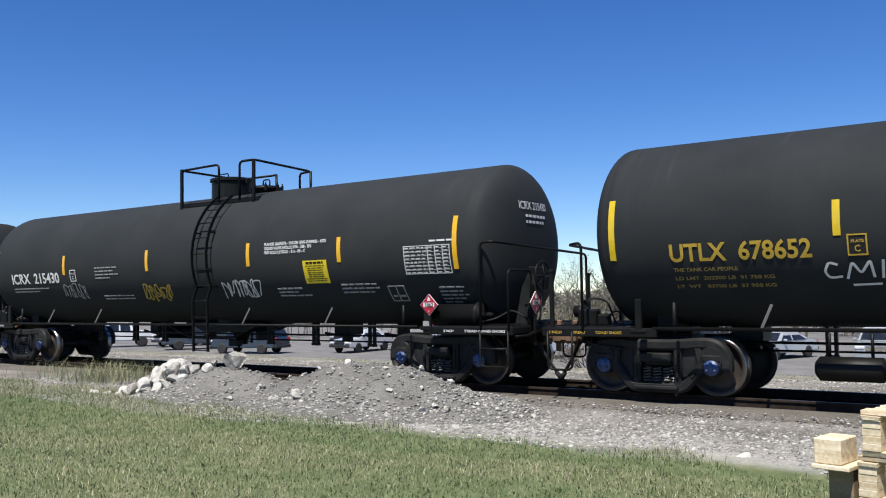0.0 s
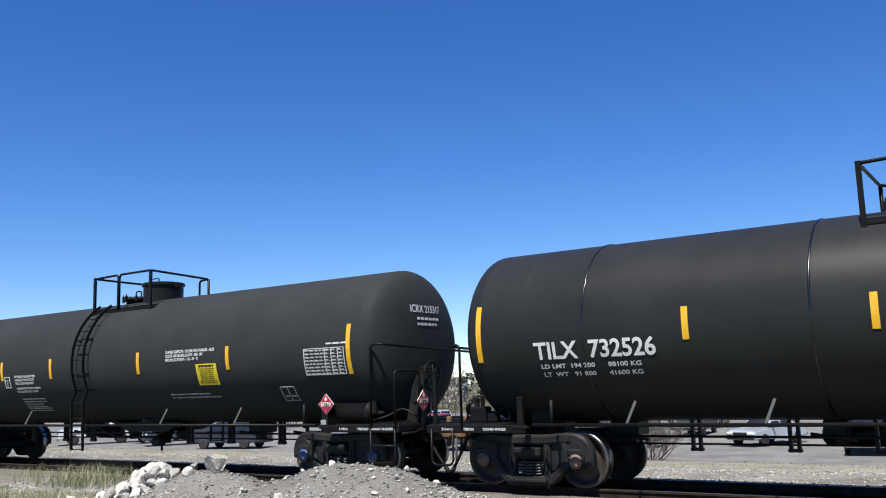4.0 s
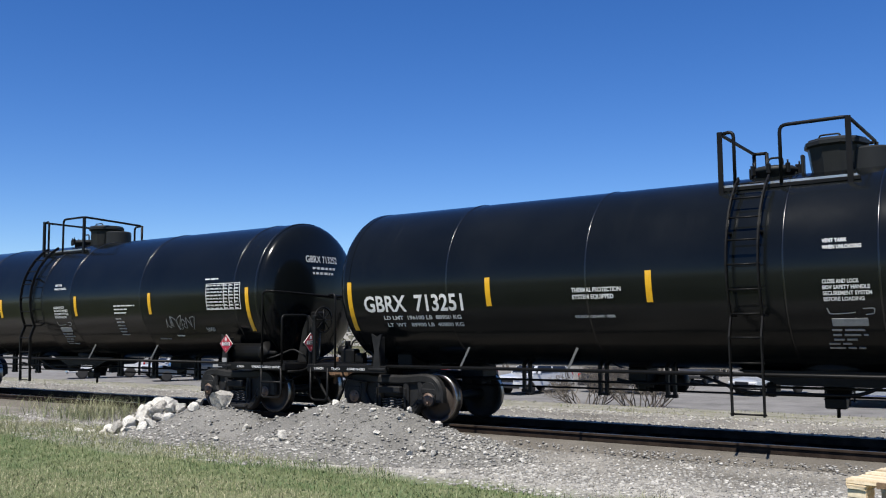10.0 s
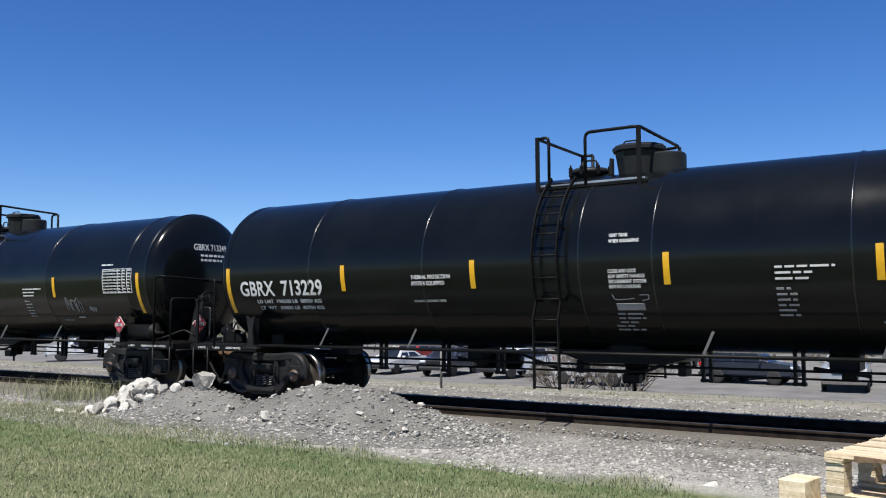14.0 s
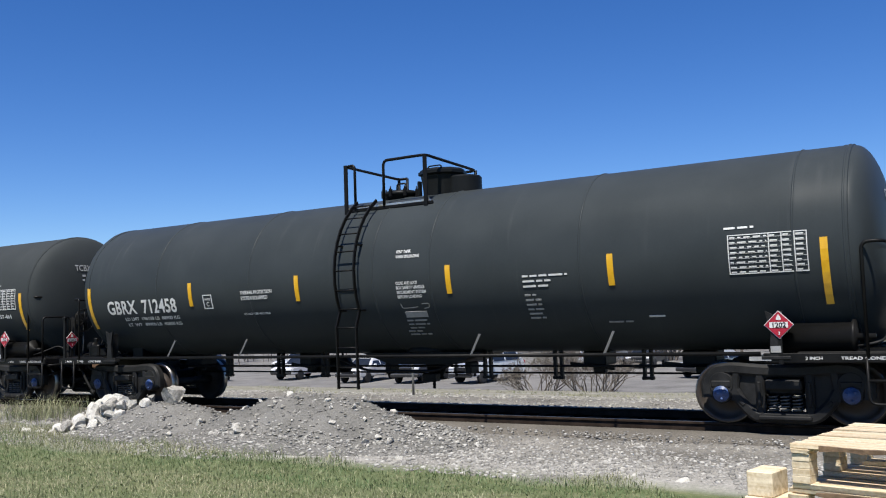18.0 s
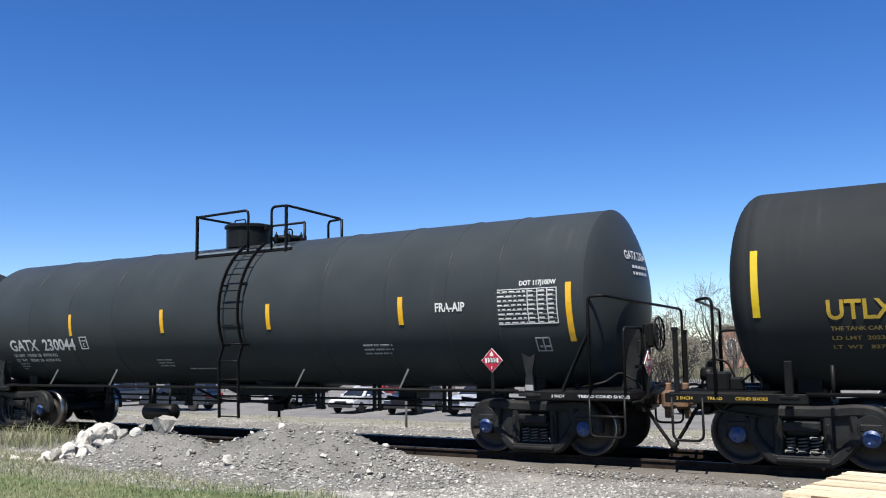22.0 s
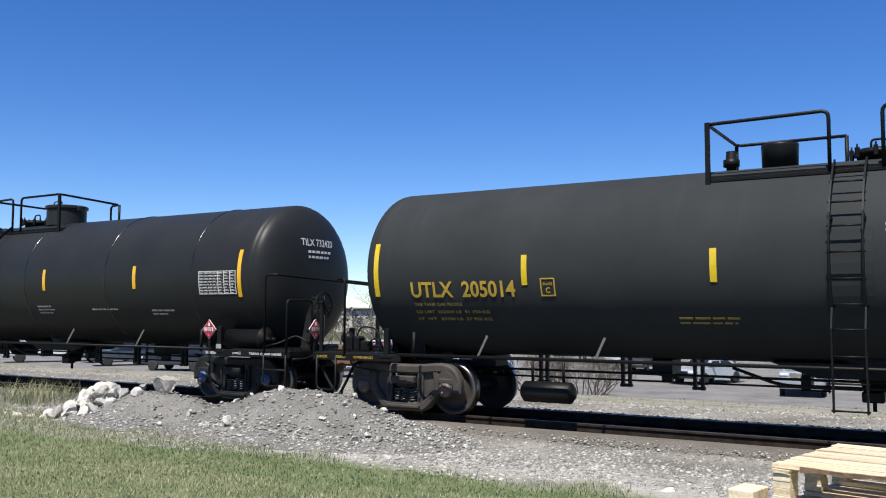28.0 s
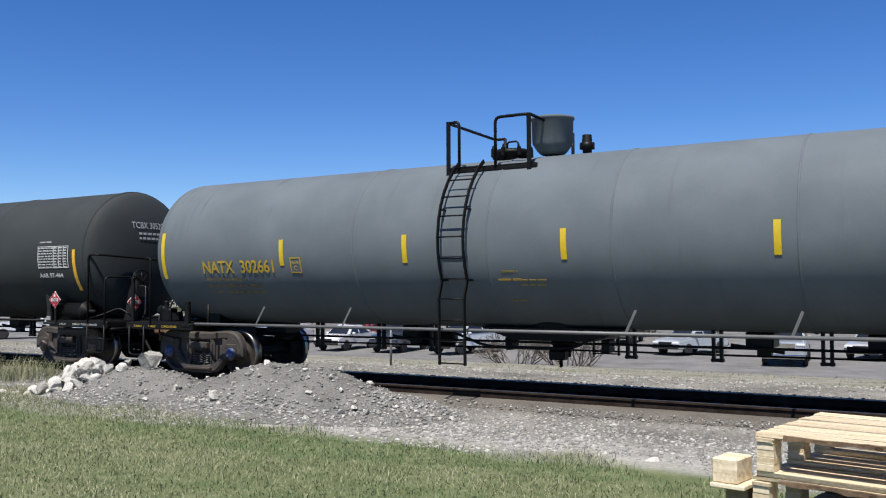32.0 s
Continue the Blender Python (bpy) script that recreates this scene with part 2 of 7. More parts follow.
def prism(bm, poly, y0, y1, axis="y"):
    """An outline in x and z, pushed out from y0 to y1."""
    a = [bm.verts.new((x, y0, z)) for x, z in poly]
    b = [bm.verts.new((x, y1, z)) for x, z in poly]
    n = len(poly)
    for k in range(n):
        bm.faces.new((a[k], a[(k + 1) % n], b[(k + 1) % n], b[k]))
    bm.faces.new(a[::-1])
    bm.faces.new(b)
    bmesh.ops.recalc_face_normals(bm, faces=bm.faces[:])


# ---- lettering ----
TANK_R, TANK_Z = 1.515, 2.57


def on_tank(u, v, out=0.012):
    """A place on the near flank of a tank: u along it, v in degrees over its middle line."""
    a = radians(v)
    return Vector((u, -(TANK_R + out) * math.cos(a), TANK_Z + (TANK_R + out) * math.sin(a)))


def letter_mesh(text, size, heavy=0.0, space=1.0):
    """Flat lettering as a mesh in x and y, its lower left corner at the origin; returns mesh vertices and faces."""
    cu = bpy.data.curves.new("letters", "FONT")
    cu.body, cu.size, cu.offset, cu.space_character, cu.resolution_u = text, size, heavy * size, space, 3
    ob = bpy.data.objects.new("letters", cu)
    me = bpy.data.meshes.new_from_object(ob)
    bpy.data.objects.remove(ob)
    v = [p.co.copy() for p in me.vertices]
    f = [tuple(q.vertices) for q in me.polygons]
    bpy.data.meshes.remove(me)
    bpy.data.curves.remove(cu)
    return v, f


def lettering(parent, text, x, phi, width, height, material, name="lettering", heavy=0.028):
    """Letters on the near flank, from x on, lower edge at phi degrees, fitted to a width and a capital height."""
    key = ("letters", text, round(width, 3), round(height, 3), material.name, round(phi, 1))
    if key not in MESHES:
        v, f = letter_mesh(text, 1.0, heavy)
        w = max(p.x for p in v)
        cap = 0.72
        vv = [on_tank(p.x / w * width, phi + math.degrees(p.y / cap * height / TANK_R)) for p in v]
        me = bpy.data.meshes.new(name)
        me.from_pydata([tuple(p) for p in vv], [], f)
        me.materials.append(material)
        MESHES[key] = me
    return tagged(part(name, MESHES[key], None, parent, at=pose(x, 0, 0)), kind="stuff")


def patch_on_tank(bm, u0, u1, v0, v1, out=0.012, n=3):
    """A thin sheet on the flank, u along it and v in degrees; it has a little thickness."""
    def ring(u, o):
        return [bm.verts.new(on_tank(u, v0 + (v1 - v0) * k / n, o)) for k in range(n + 1)]
    a, b = ring(u0, out), ring(u1, out)
    c, d = ring(u0, out - 0.008), ring(u1, out - 0.008)
    for k in range(n):
        bm.faces.new((a[k], b[k], b[k + 1], a[k + 1]))
        bm.faces.new((c[k + 1], a[k + 1], a[k], c[k]))
        bm.faces.new((b[k], b[k + 1], d[k + 1], d[k]))
    bm.faces.new((a[0], c[0], d[0], b[0]))
    bm.faces.new((b[n], d[n], c[n], a[n]))


def bars(parent, rows, x, phi, material, line=0.03, pitch=0.085, name="stencil_block", seed=1):
    """Small unreadable writing: lines of short bars. rows holds the lengths of the lines in metres."""
    key = ("bars", tuple(rows), round(phi, 1), material.name, line, pitch, seed)
    if key not in MESHES:
        rnd = random.Random(seed)
        bm = bmesh.new()
        for i, length in enumerate(rows):
            u, v = 0.0, phi - math.degrees(i * pitch / TANK_R)
            while u < length - 0.02:
                w = min(length - u, rnd.uniform(0.09, 0.26))
                patch_on_tank(bm, u, u + w, v - math.degrees(line / TANK_R), v, 0.009, 1)
                u += w + 0.035
        me = bpy.data.meshes.new(name)
        bm.to_mesh(me)
        bm.free()
        me.materials.append(material)
        MESHES[key] = me
    return tagged(part(name, MESHES[key], None, parent, at=pose(x, 0, 0)), kind="stuff")


def strokes(parent, lines, x, phi, w, h, material, r=0.012, name="graffiti", label=""):
    """Sprayed strokes on the flank; lines hold points in a box of 1 by 1."""
    bm = bmesh.new()
    for line in lines:
        pts = bend([Vector((a, b, 0)) for a, b in line], 0.12, 3)
        prev = None
        for i, p in enumerate(pts):
            d = (pts[min(i + 1, len(pts) - 1)] - pts[max(i - 1, 0)])
            d = Vector((d.x * w, d.y * h, 0)).normalized()
            n = Vector((-d.y, d.x, 0)) * r
            c = Vector((p.x * w, p.y * h, 0))
            pair = [bm.verts.new(on_tank(q.x, phi + math.degrees(q.y / TANK_R), 0.011)) for q in (c + n, c - n)]
            if prev:
                bm.faces.new((prev[0], prev[1], pair[1], pair[0]))
            prev = pair
    return part(name, bm, material, parent, label, at=pose(x, 0, 0))


# ---- tank cars ----
AXLE = 1.778
WHEEL_R = 0.457
CYL, HEAD = 8.08, 0.50
RIM_X = 8.14


def tank_mesh(head, seams, material):
    def build():
        bm = bmesh.new()
        end = CYL - 0.02 if head == "round" else RIM_X - 0.05
        side = [(-end, TANK_R), (-end + 0.1, TANK_R)]
        for s in seams:
            side += [(s - 0.09, TANK_R), (s - 0.05, TANK_R + 0.003), (s + 0.05, TANK_R + 0.003), (s + 0.09, TANK_R)]
        side += [(end - 0.1, TANK_R), (end, TANK_R)]
        lathe(bm, side, "x", 72, (0, 0, TANK_Z))
        bm.faces.ensure_lookup_table()
        bmesh.ops.delete(bm, geom=[f for f in bm.faces if len(f.verts) > 4], context="FACES_ONLY")
        for sgn in (-1, 1):
            if head == "round":
                prof = [(sgn * (CYL - 0.02 + HEAD * math.sin(q)), TANK_R * math.cos(q) ** 0.8) for q in (math.pi / 2 * k / 14 for k in range(14))]
                prof.append((sgn * (CYL - 0.02 + HEAD), 0.0))
            else:
                prof = [] if head == "rim" else [(sgn * (RIM_X - 0.06), TANK_R), (sgn * (RIM_X + 0.01), TANK_R + 0.005), (sgn * (RIM_X + 0.022), TANK_R - 0.006)]
                if prof:
                    prof += [(sgn * (RIM_X + 0.022 + 0.42 * (1 - q ** 2.1)), (TANK_R - 0.006) * q) for q in (1 - k / 12 for k in range(1, 12))]
                    prof.append((sgn * (RIM_X + 0.442), 0.0))
                    lathe(bm, prof[:: sgn], "x", 72, (0, 0, TANK_Z))
                    continue
                prof = [(sgn * (RIM_X - 0.10), TANK_R + 0.002), (sgn * (RIM_X - 0.10), TANK_R + 0.007), (sgn * (RIM_X + 0.03), TANK_R + 0.007), (sgn * (RIM_X + 0.04), TANK_R - 0.01)]
                prof += [(sgn * (RIM_X + 0.04 + 0.44 * math.sin(q)), (TANK_R - 0.012) * math.cos(q)) for q in (math.pi / 2 * k / 12 for k in range(12))]
                prof.append((sgn * (RIM_X + 0.48), 0.0))
            lathe(bm, prof[:: sgn], "x", 72, (0, 0, TANK_Z))
        bmesh.ops.remove_doubles(bm, verts=bm.verts[:], dist=0.0005)
        bmesh.ops.recalc_face_normals(bm, faces=bm.faces[:])
        smooth(bm, 0.45)
        return bm, material
    return shared(("tank", head, tuple(seams), material.name), build)


def bead_mesh(material):
    """A weld bead round the tank, proud of the plates."""
    def build():
        bm = bmesh.new()
        lathe(bm, [(-0.02, TANK_R - 0.004), (-0.016, TANK_R + 0.008), (-0.006, TANK_R + 0.0145), (0.006, TANK_R + 0.0145), (0.016, TANK_R + 0.008), (0.02, TANK_R - 0.004)], "x", 72, (0, 0, TANK_Z))
        bmesh.ops.delete(bm, geom=[f for f in bm.faces if len(f.verts) > 4], context="FACES_ONLY")
        return bm, material
    return shared(("bead", material.name), build)


def bar(bm, pts, w, d, y=0.0):
    """A flat cast bar of width w and depth d with chamfered edges along points in x and z."""
    pts = [Vector((p[0], y, p[-1])) for p in pts]
    c = min(w, d) * 0.22
    sec = [(-w / 2 + c, -d / 2), (w / 2 - c, -d / 2), (w / 2, -d / 2 + c), (w / 2, d / 2 - c), (w / 2 - c, d / 2), (-w / 2 + c, d / 2), (-w / 2, d / 2 - c), (-w / 2, -d / 2 + c)]
    prev = None
    for i, p in enumerate(pts):
        a = (pts[min(i + 1, len(pts) - 1)] - pts[max(i - 1, 0)]).normalized()
        n = Vector((-a.z, 0, a.x))
        ring = [bm.verts.new(p + n * u + Vector((0, v, 0))) for u, v in sec]
        if prev:
            for k in range(8):
                f = bm.faces.new((prev[k], prev[(k + 1) % 8], ring[(k + 1) % 8], ring[k]))
        else:
            bm.faces.new(ring[::-1])
        prev = ring
    bm.faces.new(prev)


def side_frame_mesh(material):
    def build():
        bm = bmesh.new()
        chord = [(-1.10, 0, 0.40), (-1.11, 0, 0.62), (-0.98, 0, 0.80), (-0.74, 0, 0.83), (-0.3, 0, 0.79), (0.3, 0, 0.79), (0.74, 0, 0.83), (0.98, 0, 0.80), (1.11, 0, 0.62), (1.10, 0, 0.40)]
        bar(bm, bend(chord, 0.16, 4), 0.175, 0.19)
        bar(bm, bend([(-0.72, 0, 0.52), (-0.62, 0, 0.34), (-0.42, 0, 0.125), (0.42, 0, 0.125), (0.62, 0, 0.34), (0.72, 0, 0.52)], 0.1, 4), 0.165, 0.18)
        for sgn in (-1, 1):
            bar(bm, bend([(sgn * 0.66, 0, 0.80), (sgn * 0.70, 0, 0.6), (sgn * 0.71, 0, 0.36)], 0.1, 3), 0.13, 0.17)
            bar(bm, [(sgn * 0.34, 0, 0.14), (sgn * 0.34, 0, 0.78)], 0.13, 0.165)
            prism(bm, [(sgn * 0.36, 0.16), (sgn * 0.5, 0.2), (sgn * 0.7, 0.46), (sgn * 0.7, 0.78), (sgn * 0.36, 0.78)], -0.02, 0.02)
            lathe(bm, [(-0.10, 0.0), (-0.10, 0.17), (-0.06, 0.2), (0.06, 0.2), (0.06, 0.0)], "y", 20, (sgn * AXLE / 2, 0, 0.60))
        for sgn in (-1, 1):
            box(bm, (sgn * AXLE / 2, 0, 0.60), (0.30, 0.23, 0.11), bevel=0.02)
            lathe(bm, [(-0.115, 0.0), (-0.115, 0.13), (-0.1, 0.145), (0.1, 0.145), (0.1, 0.0)], "y", 18, (sgn * AXLE / 2, 0, WHEEL_R))
            box(bm, (sgn * 0.345, -0.10, 0.46), (0.05, 0.04, 0.36), bevel=0.012)
            box(bm, (sgn * 0.60, -0.09, 0.33), (0.1, 0.03, 0.05), Matrix.Rotation(sgn * -0.85, 3, "Y"), bevel=0.01)
        box(bm, (0, -0.03, 0.13), (0.72, 0.28, 0.06), bevel=0.015)
        box(bm, (0, -0.06, 0.60), (0.5, 0.2, 0.14), bevel=0.02)
        bmesh.ops.recalc_face_normals(bm, faces=bm.faces[:])
        smooth(bm, 0.5)
        return bm, material
    return shared(("side_frame", material.name), build)


def spring_mesh():
    def build():
        bm = bmesh.new()
        turns, n = 5, 11
        tube(bm, [(0.068 * math.cos(2 * math.pi * k / n), 0.068 * math.sin(2 * math.pi * k / n), 0.2 + 0.235 * k / (n * turns)) for k in range(turns * n + 1)], 0.0155, 5)
        return bm, SPRING
    return shared(("spring",), build)


def wheel_mesh():
    def build():
        bm = bmesh.new()
        r = WHEEL_R
        lathe(bm, [(0.09, 0.085), (0.10, 0.13), (0.035, 0.15), (-0.02, 0.28), (-0.015, 0.375), (0.062, 0.385), (0.066, 0.44), (0.058, r), (-0.062, r + 0.008), (-0.07, r + 0.03), (-0.09, r + 0.022), (-0.094, r - 0.06), (-0.05, 0.37), (-0.055, 0.28), (-0.06, 0.15), (-0.09, 0.12), (-0.09, 0.085)], "y", 44)
        smooth(bm, 0.5)
        return bm, WHEEL
    return shared(("wheel",), build)


def tread_mesh():
    def build():
        bm = bmesh.new()
        r = WHEEL_R
        lathe(bm, [(0.0665, 0.442), (0.06, r + 0.002), (-0.06, r + 0.0095)], "y", 44)
        bmesh.ops.delete(bm, geom=[f for f in bm.faces if len(f.verts) > 4], context="FACES_ONLY")
        return bm, TREAD
    return shared(("tread",), build)


def cap_mesh(material):
    def build():
        bm = bmesh.new()
        lathe(bm, [(0.0, 0.12), (0.04, 0.122), (0.05, 0.115), (0.055, 0.08), (0.075, 0.07), (0.078, 0.0)], "y", 20)
        for k in range(3):
            q = 2 * math.pi * k / 3
            lathe(bm, [(0.05, 0.024), (0.082, 0.024), (0.084, 0.0)], "y", 6, (0.072 * math.sin(q), 0, 0.072 * math.cos(q)))
        smooth(bm, 0.6)
        return bm, material
    return shared(("cap", material.name), build)


def axle_mesh():
    def build():
        bm = bmesh.new()
        lathe(bm, [(-1.08, 0.0), (-1.08, 0.075), (-0.84, 0.075), (-0.80, 0.1), (-0.5, 0.095), (0, 0.08), (0.5, 0.095), (0.80, 0.1), (0.84, 0.075), (1.08, 0.075), (1.08, 0.0)], "y", 14)
        return bm, CAST
    return shared(("axle",), build)


def wheelset(car, x, cap):
    ws = part("wheelset", axle_mesh(), None, car, at=pose(x, 0, WHEEL_R))
    for s in (-1, 1):
        flip = pose(0, s * 0.765, 0, 0, 0, 0 if s > 0 else 180)
        part("wheel", wheel_mesh(), None, ws, "brown steel wheel with a worn bright rim", at=flip)
        part("tread", tread_mesh(), None, ws, "polished steel tread", at=flip)
        part("bearing_cap", cap_mesh(cap), None, ws, "blue bearing cap with three bolts" if cap is CAP_BLUE else "rusty bearing cap with three bolts", at=pose(0, s * 1.06, 0, 0, 0, 0 if s > 0 else 180))
    return ws


def truck(car, x, cast):
    def bolster():
        bm = bmesh.new()
        box(bm, (0, 0, 0.57), (0.48, 1.98, 0.25), bevel=0.03)
        box(bm, (0, 0, 0.80), (0.62, 0.62, 0.24), bevel=0.02)
        for s in (-1, 1):
            box(bm, (0, s * 0.62, 0.74), (0.3, 0.16, 0.12), bevel=0.01)
        return bm, cast
    t = part("truck", shared(("bolster", cast.name), bolster), None, car, at=pose(x, 0, 0))
    for s in (-1, 1):
        part("side_frame", side_frame_mesh(cast), None, t, at=pose(0, s * 0.99, 0, 0, 0, 0 if s < 0 else 180))
        for k in (-1, 0, 1):
            part("spring", spring_mesh(), None, t, "coiled steel spring", at=pose(k * 0.165, s * 1.0, 0))

    def brake():
        bm = bmesh.new()
        for q in (-1, 1):
            tube(bm, [(q * 0.37, -0.8, 0.40), (q * 0.3, 0, 0.36), (q * 0.37, 0.8, 0.40)], 0.035, 6)
            for s in (-1, 1):
                box(bm, (q * 0.41, s * 0.76, 0.42), (0.07, 0.1, 0.3), bevel=0.015)
        return bm, STEEL
    part("brake_beam", shared(("brake_beam",), brake), None, t)
    return t


def end_platform_mesh(sgn, steel):
    """Stub sill, deck and draft box of one end; sgn: +1 or -1."""
    def build():
        bm = bmesh.new()
        x = lambda a: sgn * a
        box(bm, (x(7.9), 0, 0.92), (2.0, 0.42, 0.36), bevel=0.02)
        box(bm, (x(8.72), 0, 0.92), (0.16, 0.62, 0.46), bevel=0.02)
        box(bm, (x(8.2), 0, 1.055), (1.5, 2.86, 0.05), bevel=0.01)
        for s in (-1, 1):
            box(bm, (x(8.0), s * 1.42, 0.995), (2.0, 0.07, 0.14), bevel=0.012)
        box(bm, (x(8.93), 0, 1.0), (0.07, 2.8, 0.12), bevel=0.012)
        for k in range(9):
            box(bm, (x(8.3), -1.2 + k * 0.3, 1.09), (1.1, 0.03, 0.03))
        # saddle between sill and tank
        for a, w in ((7.1, 0.34), (7.75, 0.12)):
            box(bm, (x(a), 0, 1.18), (w, 1.5 if w > 0.2 else 1.1, 0.3), bevel=0.02)
        return bm, steel
    return shared(("end_platform", sgn, steel.name), build)


def coupler_mesh(sgn):
    def build():
        bm = bmesh.new()
        x = lambda a: sgn * a
        box(bm, (x(8.95), 0, 0.88), (0.5, 0.16, 0.16), bevel=0.02)
        box(bm, (x(9.16), -0.06, 0.88), (0.22, 0.3, 0.3), bevel=0.05)
        box(bm, (x(9.27), 0.12, 0.88), (0.18, 0.13, 0.27), bevel=0.045)
        box(bm, (x(9.30), -0.17, 0.88), (0.16, 0.08, 0.22), bevel=0.03)
        box(bm, (x(9.12), -0.02, 1.08), (0.1, 0.1, 0.14), bevel=0.02)
        box(bm, (x(9.1), -0.02, 0.66), (0.09, 0.07, 0.16), bevel=0.015)
        return bm, RUST
    return shared(("coupler", sgn), build)


def hose_mesh(sgn):
    def build():
        bm = bmesh.new()
        tube(bm, bend([(sgn * 8.7, -0.36, 0.84), (sgn * 8.85, -0.36, 0.78), (sgn * 9.05, -0.34, 0.45), (sgn * 9.28, -0.3, 0.13)], 0.14, 4), 0.03, 7)
        tube(bm, [(sgn * 9.2, -0.31, 0.23), (sgn * 9.31, -0.295, 0.09)], 0.042, 7)
        return bm, RUBBER
    return shared(("air_hose", sgn), build)


def rail_loop_mesh(key, runs, r, material):
    def build():
        bm = bmesh.new()
        for run in runs:
            tube(bm, bend(run, 0.11, 4), r, 7)
        return bm, material
    return shared(("pipes", key, material.name), build)


def ladder_part(car, x0, x1, steel, side=-1):
    """A ladder that stands straight below and bends over the tank's shoulder."""
    def path(x, out=0.16):
        p = [(x, side * 1.62, 0.48), (x, side * 1.64, 1.6)]
        p += [(x, side * (TANK_R + out) * math.cos(radians(a)), TANK_Z + (TANK_R + out) * math.sin(radians(a))) for a in range(-24, 58, 9)]
        return p

    def stile():
        """A flat bar bent along the ladder's line, as one strip of rings."""
        bm = bmesh.new()
        pts = [Vector(p) for p in path(0)]
        prev = None
        for i, p in enumerate(pts):
            d = (pts[min(i + 1, len(pts) - 1)] - pts[max(i - 1, 0)]).normalized()
            n = Vector((1, 0, 0)).cross(d)
            ring = [bm.verts.new(p + Vector((u, 0, 0)) + n * v) for u, v in ((-0.012, -0.032), (0.012, -0.032), (0.012, 0.032), (-0.012, 0.032))]
            if prev:
                for k in range(4):
                    bm.faces.new((prev[k], prev[(k + 1) % 4], ring[(k + 1) % 4], ring[k]))
            else:
                bm.faces.new(ring[::-1])
            prev = ring
        bm.faces.new(prev)
        return bm, steel
    lad = new("ladder")
    lad.parent = car
    for x in (x0, x1):
        part("stile", shared(("stile", side, steel.name), stile), None, lad, at=pose(x, 0, 0))

    def rung():
        bm = bmesh.new()
        tube(bm, [(x0 - 0.03, 0, 0), (x1 + 0.03, 0, 0)], 0.014, 6)
        return bm, steel
    me = shared(("rung", x0, x1, steel.name), rung)
    pts = [Vector(p) for p in path(0)]
    step, need = 0.36, 0.03
    for a, b in zip(pts, pts[1:]):
        d = (b - a).length
        while need < d:
            q = a.lerp(b, need / d)
            part("rung", me, None, lad, at=pose(0, q.y, q.z))
            need += step
        need -= d
    for z, a in ((1.9, 200), (3.1, 160)):
        def stay():
            bm = bmesh.new()
            yy = math.sqrt(max(0.01, TANK_R ** 2 - (z - TANK_Z) ** 2))
            box(bm, (0, side * (yy + 0.07), z), (0.05, 0.2, 0.03))
            return bm, steel
        for x in (x0, x1):
            part("ladder_bracket", shared(("stay", z, side, steel.name), stay), None, lad, at=pose(x, 0, 0))
    return lad


def dome_mesh(kind, material):
    def build():
        bm = bmesh.new()
        if kind == "drum":
            lathe(bm, [(0.0, 0.49), (0.42, 0.49), (0.44, 0.53), (0.5, 0.53), (0.52, 0.49), (0.54, 0.2), (0.55, 0.0)], "z", 30)
            for s in (-1, 1):
                box(bm, (s * 0.53, 0, 0.43), (0.08, 0.14, 0.14), bevel=0.02)
            tube(bm, bend([(-0.18, -0.25, 0.52), (-0.18, -0.25, 0.62), (0.14, -0.25, 0.62), (0.14, -0.25, 0.52)], 0.05), 0.015, 6)
        elif kind == "bowl":
            lathe(bm, [(0.0, 0.2), (0.06, 0.27), (0.20, 0.36), (0.60, 0.37), (0.62, 0.39), (0.66, 0.39), (0.67, 0.0)], "z", 28)
        elif kind == "twin":
            lathe(bm, [(0.0, 0.36), (0.40, 0.42), (0.43, 0.47), (0.485, 0.47), (0.5, 0.44), (0.53, 0.42), (0.55, 0.0)], "z", 10)
            lathe(bm, [(0.0, 0.33), (0.33, 0.33), (0.36, 0.30), (0.37, 0.0)], "z", 24, (0.46, 0.05, 0))
            box(bm, (-0.47, -0.1, 0.2), (0.05, 0.12, 0.3), bevel=0.015)
            tube(bm, bend([(-0.2, -0.2, 0.5), (-0.2, -0.2, 0.6), (0.1, -0.2, 0.6), (0.1, -0.2, 0.5)], 0.05), 0.014, 6)
        else:
            lathe(bm, [(0.0, 0.27), (0.36, 0.28), (0.40, 0.28), (0.42, 0.0)], "z", 24)
        smooth(bm, 0.6)
        return bm, material
    return shared(("dome", kind, material.name), build)


def manway_mesh(material):
    def build():
        bm = bmesh.new()
        lathe(bm, [(0.0, 0.30), (0.12, 0.30), (0.13, 0.36), (0.18, 0.36), (0.22, 0.3), (0.25, 0.0)], "z", 24)
        tube(bm, bend([(-0.1, 0, 0.24), (-0.1, 0, 0.38), (0.12, 0, 0.38), (0.12, 0, 0.24)], 0.06), 0.018, 6)
        return bm, material
    return shared(("manway", material.name), build)


def valve_mesh(material):
    def build():
        bm = bmesh.new()
        lathe(bm, [(0.0, 0.08), (0.1, 0.08), (0.11, 0.13), (0.22, 0.13), (0.23, 0.09), (0.36, 0.08), (0.37, 0.0)], "z", 16)
        return bm, material
    return shared(("valve", material.name), build)


